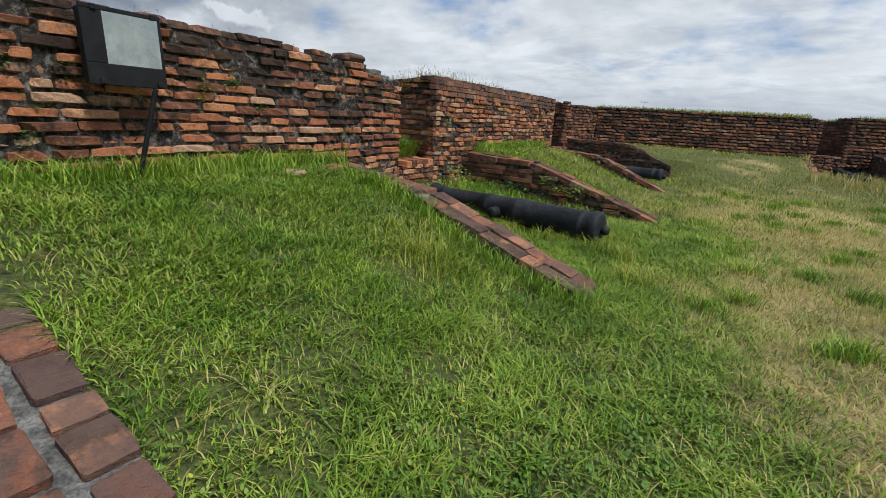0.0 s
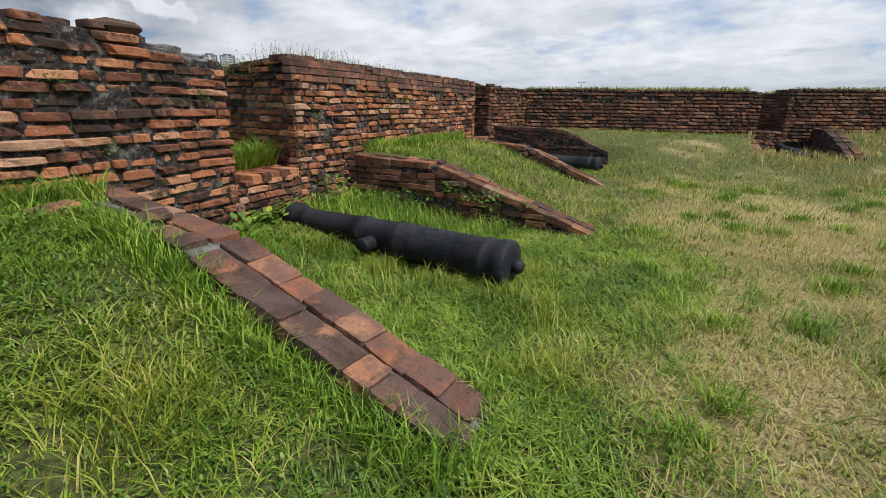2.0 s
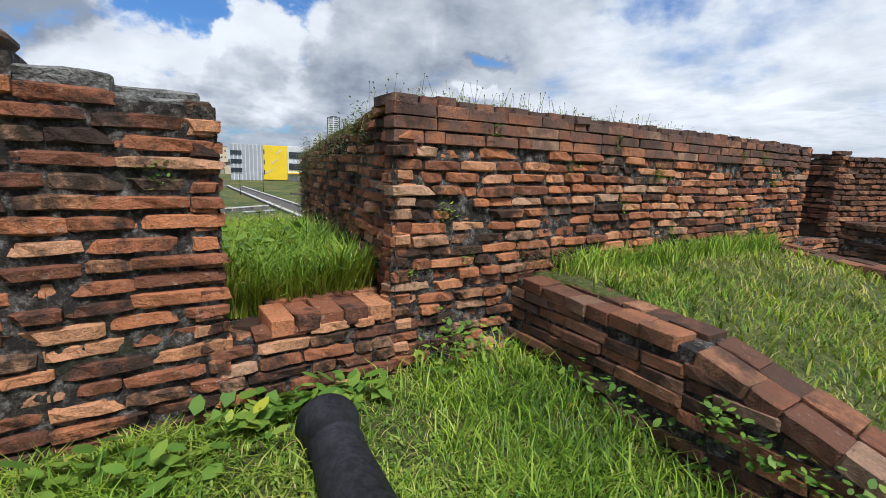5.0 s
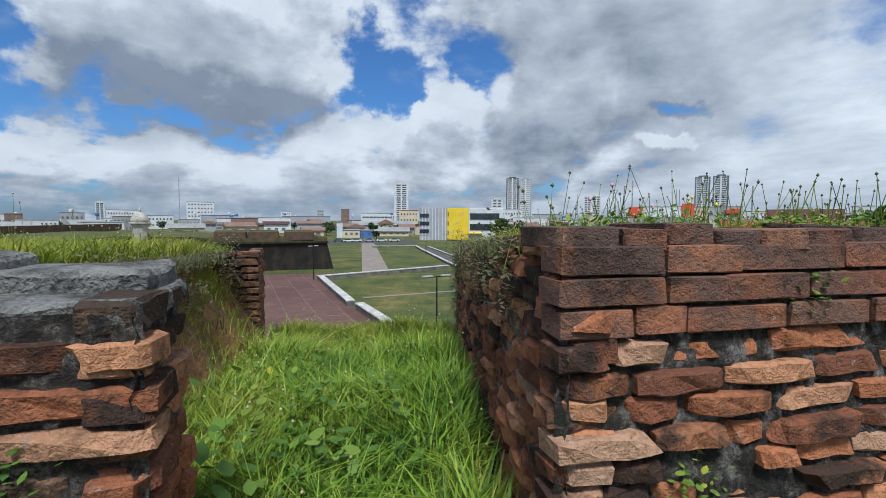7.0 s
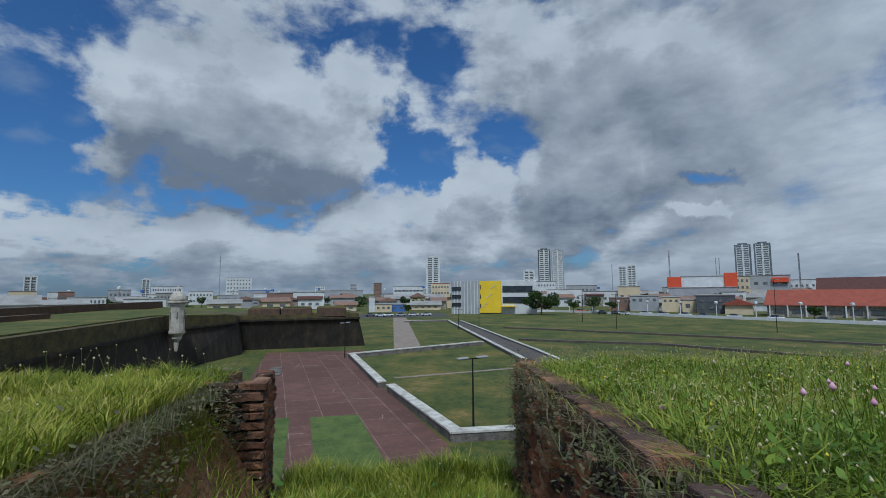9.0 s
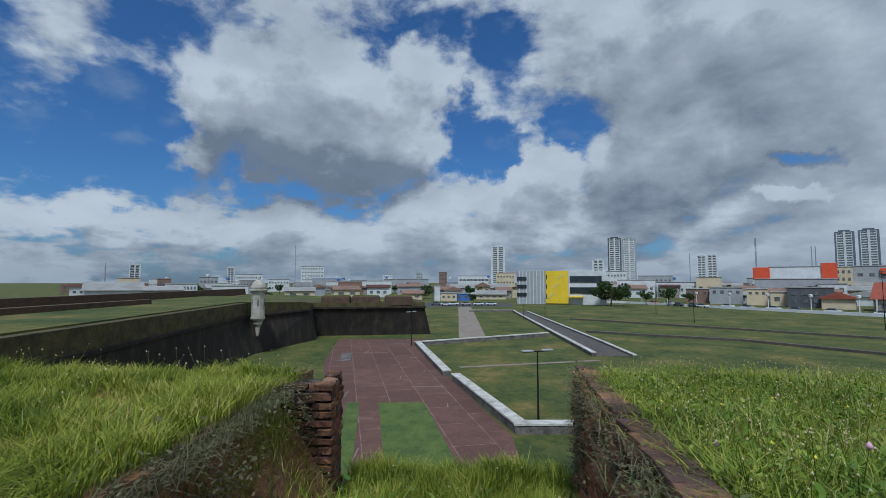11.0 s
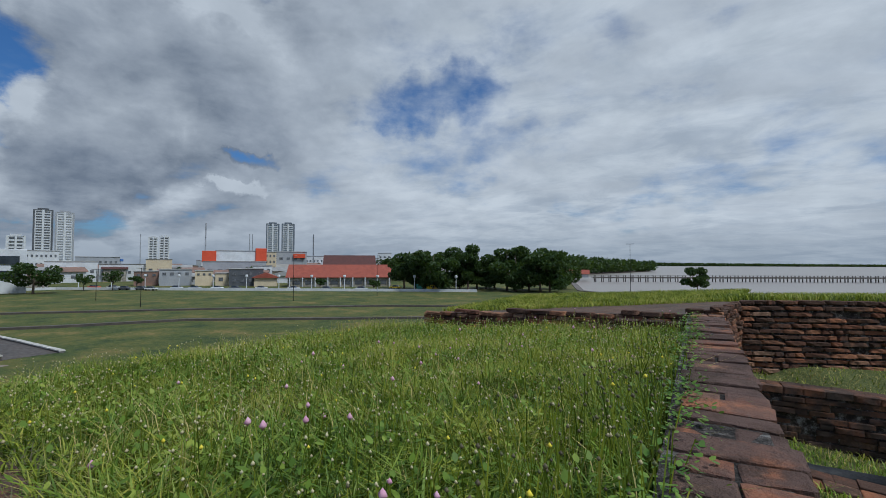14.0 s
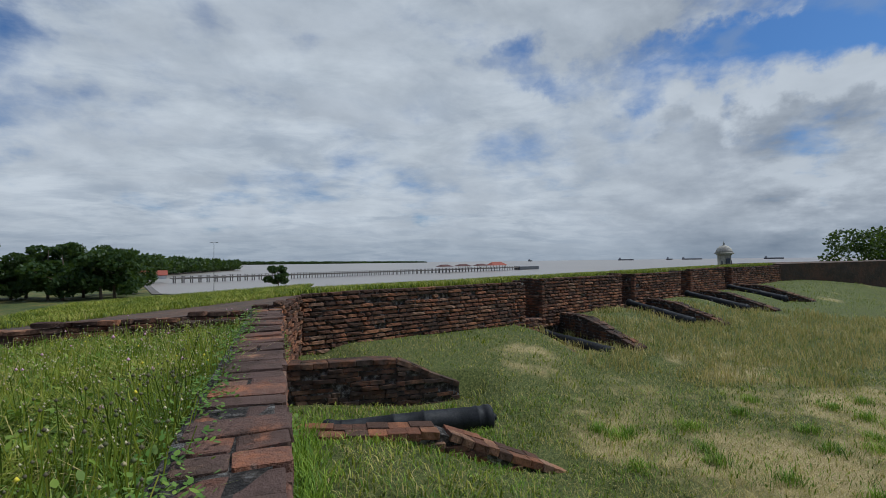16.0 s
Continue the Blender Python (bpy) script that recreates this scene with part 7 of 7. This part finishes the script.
# thin flower stalks with round heads
def stalks(name, x, y, z, h, label, seed, mat_head, head=0.012, share=1.0):
    gg = np.random.default_rng(seed)
    n = len(x)
    a_ = gg.uniform(0, 6.28, n)
    l_ = gg.uniform(0.05, 0.45, n) * h
    tx_, ty_, tz_ = x + np.cos(a_) * l_, y + np.sin(a_) * l_, z + h
    wd = 0.0022
    co = np.empty((n, 4, 3))
    co[:, 0] = np.stack([x - wd, y, z], -1)
    co[:, 1] = np.stack([x + wd, y + wd, z], -1)
    co[:, 2] = np.stack([tx_ + wd * 0.7, ty_, tz_], -1)
    co[:, 3] = np.stack([tx_ - wd * 0.7, ty_, tz_], -1)
    ob = fast_mesh(name + "_stalks", co.reshape(-1, 3), np.arange(4 * n).reshape(n, 4), M_TALL)
    tagged(ob, "thin stalks of " + label, "flower stalks", kind="stuff")
    oc = np.array([(1, 0, 0), (0, 1, 0), (-1, 0, 0), (0, -1, 0), (0, 0, 1.2), (0, 0, -1.0)], float)
    of = np.array([(0, 1, 4), (1, 2, 4), (2, 3, 4), (3, 0, 4), (1, 0, 5), (2, 1, 5), (3, 2, 5), (0, 3, 5)])
    m_ = gg.uniform(0, 1, n) < share
    c = np.stack([tx_, ty_, tz_], -1)[m_]
    sz = head * gg.uniform(0.6, 1.3, len(c))
    hv = (c[:, None, :] + oc[None] * sz[:, None, None]).reshape(-1, 3)
    hf = (np.arange(len(c))[:, None, None] * 6 + of[None]).reshape(-1, 3)
    ob = fast_mesh(name + "_heads", hv, hf, mat_head)
    tagged(ob, label, "flower heads", kind="stuff")


x, y = scatter(g, 5200, -8.6, XW - 0.15, 6.6, 12.3, on_north, 0.3, (-4.4, 7.5))
stalks("wild_flowers", x, y, top_north(x, y), g.uniform(0.12, 0.30, len(x)), "small pale round wild flowers in the tall grass", 51, M_FLOWER, 0.0054, 0.8)
x, y = scatter(g, 60, -6.5, XW - 0.15, 6.6, 12.3, on_north, 0.6, (-4.2, 7.3))
stalks("pink_flowers", x, y, top_north(x, y), g.uniform(0.15, 0.36, len(x)), "pink globe flowers in the tall grass", 52, M_PINK, 0.012)
x, y = scatter(g, 130, -8.5, XW - 0.15, 6.6, 12.3, on_north)
stalks("yellow_flowers", x, y, top_north(x, y), g.uniform(0.15, 0.3, len(x)), "small yellow flowers in the tall grass", 53, M_YELLOW, 0.008)
x, y = scatter(g, 160, -8.5, XW - 0.6, 5.0, 7.0, lambda x, y: y < cheek_r(x) - 0.1)
stalks("embrasure_flowers", x, y, embrasure_floor(x, y), g.uniform(0.35, 0.6, len(x)), "pale seed heads in the embrasure", 54, M_FLOWER, 0.008)
x, y = scatter(g, 500, -8.5, XW - 0.5, -1.0, 4.6)
stalks("south_flowers", x, y, 1.77 - 0.045 * (XW - x), g.uniform(0.2, 0.4, len(x)), "pale seed heads on the southern merlon", 55, M_FLOWER, 0.007)

# broad leaved weeds: in the embrasure, at the cannon's muzzle, on the walls
def weeds(name, spots, n, spread, size, mat, label, seed, up_=0.4):
    gg = np.random.default_rng(seed)
    c = np.repeat(np.array(spots, float), n, 0)
    m_ = len(c)
    sp = np.broadcast_to(np.array(spread, float), (3,))
    c = c + gg.normal(0, 1, (m_, 3)) * sp
    a_ = gg.uniform(0, 6.28, m_)
    d = np.stack([np.cos(a_), np.sin(a_), gg.uniform(-0.2, up_ * 2, m_)], -1)
    d /= np.linalg.norm(d, axis=1)[:, None]
    s_ = np.stack([-np.sin(a_), np.cos(a_), gg.uniform(-0.3, 0.3, m_)], -1)
    k_ = (size * gg.uniform(0.5, 1.3, m_))[:, None]
    co = np.stack([c, c + d * k_ * 0.35 + s_ * k_ * 0.30, c + d * k_ * 0.75 + s_ * k_ * 0.26, c + d * k_ * 1.05, c + d * k_ * 0.75 - s_ * k_ * 0.26, c + d * k_ * 0.35 - s_ * k_ * 0.30], 1).reshape(-1, 3)
    ob = fast_mesh(name, co, np.arange(6 * m_).reshape(m_, 6), mat)
    return tagged(ob, label, "weeds", kind="stuff")


weeds("broad_weeds", [(-3.75, 5.55 + 0.13 * k, 0.30) for k in range(6)] + [(-3.6, 5.2, 0.28), (-3.7, 4.9, 0.3)], 26, (0.09, 0.09, 0.05), 0.11, M_WEED, "broad heart-shaped green leaves at the foot of the wall", 61)
weeds("embrasure_weeds", [(-4.55 - 0.14 * k, 5.2 + 0.22 * (k % 5), 0.94 - 0.018 * k) for k in range(26)], 45, (0.16, 0.16, 0.11), 0.075, M_WEED, "leafy weeds among the tall grass of the embrasure", 62)
cg = np.random.default_rng(68)
cx, cy = scatter(cg, 9000, -3.9, 0.2, 0.4, 7.5, free, 0.8, (-1.8, 4.5))
k = cg.uniform(0, 1, len(cx)) < green(cx, cy) * clumpy(cx, cy, 1.2, 6.0)
cx, cy = cx[k], cy[k]
weeds("lawn_clover", list(zip(cx, cy, ground_z(cx, cy) + 0.035)), 7, (0.035, 0.035, 0.012), 0.022, M_WEED, "small round-leaved clover among the lawn grass", 69, 0.5)
rr = random.Random(77)
spots = [(XW + 0.01, rr.uniform(0.5, 5.4), rr.uniform(0.8, 1.7)) for _ in range(22)] + [(XW + 0.01, rr.uniform(6.6, 12), rr.uniform(0.8, 1.8)) for _ in range(26)]
weeds("wall_weeds", spots, 46, (0.018, 0.045, 0.04), 0.024, M_WEED, "small weeds growing from the wall's joints", 63)
spots = [(XW + 0.03, rr.uniform(7.5, 8.0), rr.uniform(0.82, 1.0)) for _ in range(12)]
weeds("dry_wall_bush", spots, 50, (0.03, 0.07, 0.05), 0.018, M_DEADVINE, "dry tangled creeper on the wall above the ramp", 64)
spots = [(x_, cheek_r(x_) - 0.04, rr.uniform(0.7, 1.75)) for x_ in [rr.uniform(-8.9, -7.6) for _ in range(60)]] + [(x_, cheek_r(x_) - 0.02, 1.80 - 0.06 * (XW - x_) + rr.uniform(-0.15, 0.1)) for x_ in [rr.uniform(-8.5, -4.4) for _ in range(60)]]
weeds("creeper", spots, 60, (0.09, 0.04, 0.08), 0.022, M_DEADVINE, "dry creeper hanging over the embrasure's side", 65)
spots = [(rr.uniform(-8.2, -4.6), 4.86 - 0.04 * rr.random(), rr.uniform(1.3, 1.72)) for _ in range(50)]
weeds("edge_creeper", spots, 46, (0.12, 0.05, 0.07), 0.028, M_DEADVINE, "dry roots and creepers over the earth edge", 66)
spots = [(rr.uniform(-3.7, -1.3), 7.42 + rr.uniform(-0.05, 0.02), rr.uniform(0.1, 0.5)) for _ in range(30)] + [(rr.uniform(-3.9, -3.7), rr.uniform(6.6, 7.4), rr.uniform(0.2, 0.7)) for _ in range(14)]
weeds("bay_weeds", spots, 14, (0.07, 0.03, 0.06), 0.05, M_WEED, "weeds along the side of the ramp wall", 67)

rw = np.random.default_rng(95)
wx, wy = scatter(rw, 900, -8.4, XW - 0.35, 6.7, 12.3, on_north, 0.35, (-4.3, 8.0))
weeds("merlon_weeds", list(zip(wx, wy, top_north(wx, wy) + 0.10)), 26, (0.07, 0.07, 0.045), 0.032, M_BRIGHT, "low leafy yellow-green plants in the merlon's grass", 94, 0.6)
ex = [(XW - 0.27 - 0.10 * rr.random(), rr.uniform(6.6, 12.3), 1.97) for _ in range(70)] + [(XW - 0.36 + 0.05 * rr.random(), rr.uniform(8.6, 11.0), 1.97) for _ in range(12)]
weeds("capping_weeds", ex, 24, (0.05, 0.06, 0.02), 0.022, M_WEED, "small weeds creeping over the wall's flat top", 96)
x, y = rw.uniform(XW - 0.75, XW - 0.33, 330), rw.uniform(6.6, 10.5, 330)
stalks("edge_flowers", x, y, top_north(x, y), rw.uniform(0.14, 0.40, 330), "dark round seed heads along the wall's top", 97, M_DEADVINE, 0.006)

# dry grass and stems hanging over the edge of the merlon beside the embrasure
gx = -5.0 - 3.4 * rw.uniform(0, 1, 2200)
gy = cheek_r(gx) + rw.normal(0.10, 0.08, 2200)
blades("edge_dry_grass", gx, gy, 1.88 - 0.062 * (XW - gx) - 0.02 * rw.uniform(0, 1, 2200), 0.12, 0.005, 1.4, M_DEADVINE, "dry tangled grass over the merlon's edge", 98, 1.6)
gx = -5.0 - 3.4 * rw.uniform(0, 1, 1600)
gy = cheek_r(gx) + rw.normal(0.24, 0.08, 1600)
blades("edge_green_grass", gx, gy, 1.87 - 0.062 * (XW - gx), 0.16, 0.007, 1.1, M_TALL, "green grass along the merlon's edge", 99, 1.0)
gx = rw.uniform(-8.1, -5.0, 2500)
gy = np.interp(gx, (-8.2, -7.0, -5.2, -4.4), (4.62, 4.68, 4.82, 5.0)) + rw.normal(-0.02, 0.06, 2500)
blades("south_edge_grass", gx, gy, 1.70 - 0.04 * (XW - gx), 0.15, 0.006, 1.4, M_DEADVINE, "dry roots and grass over the earth edge", 100, 2.2)

# ---- bricks last ----
set_bricks()
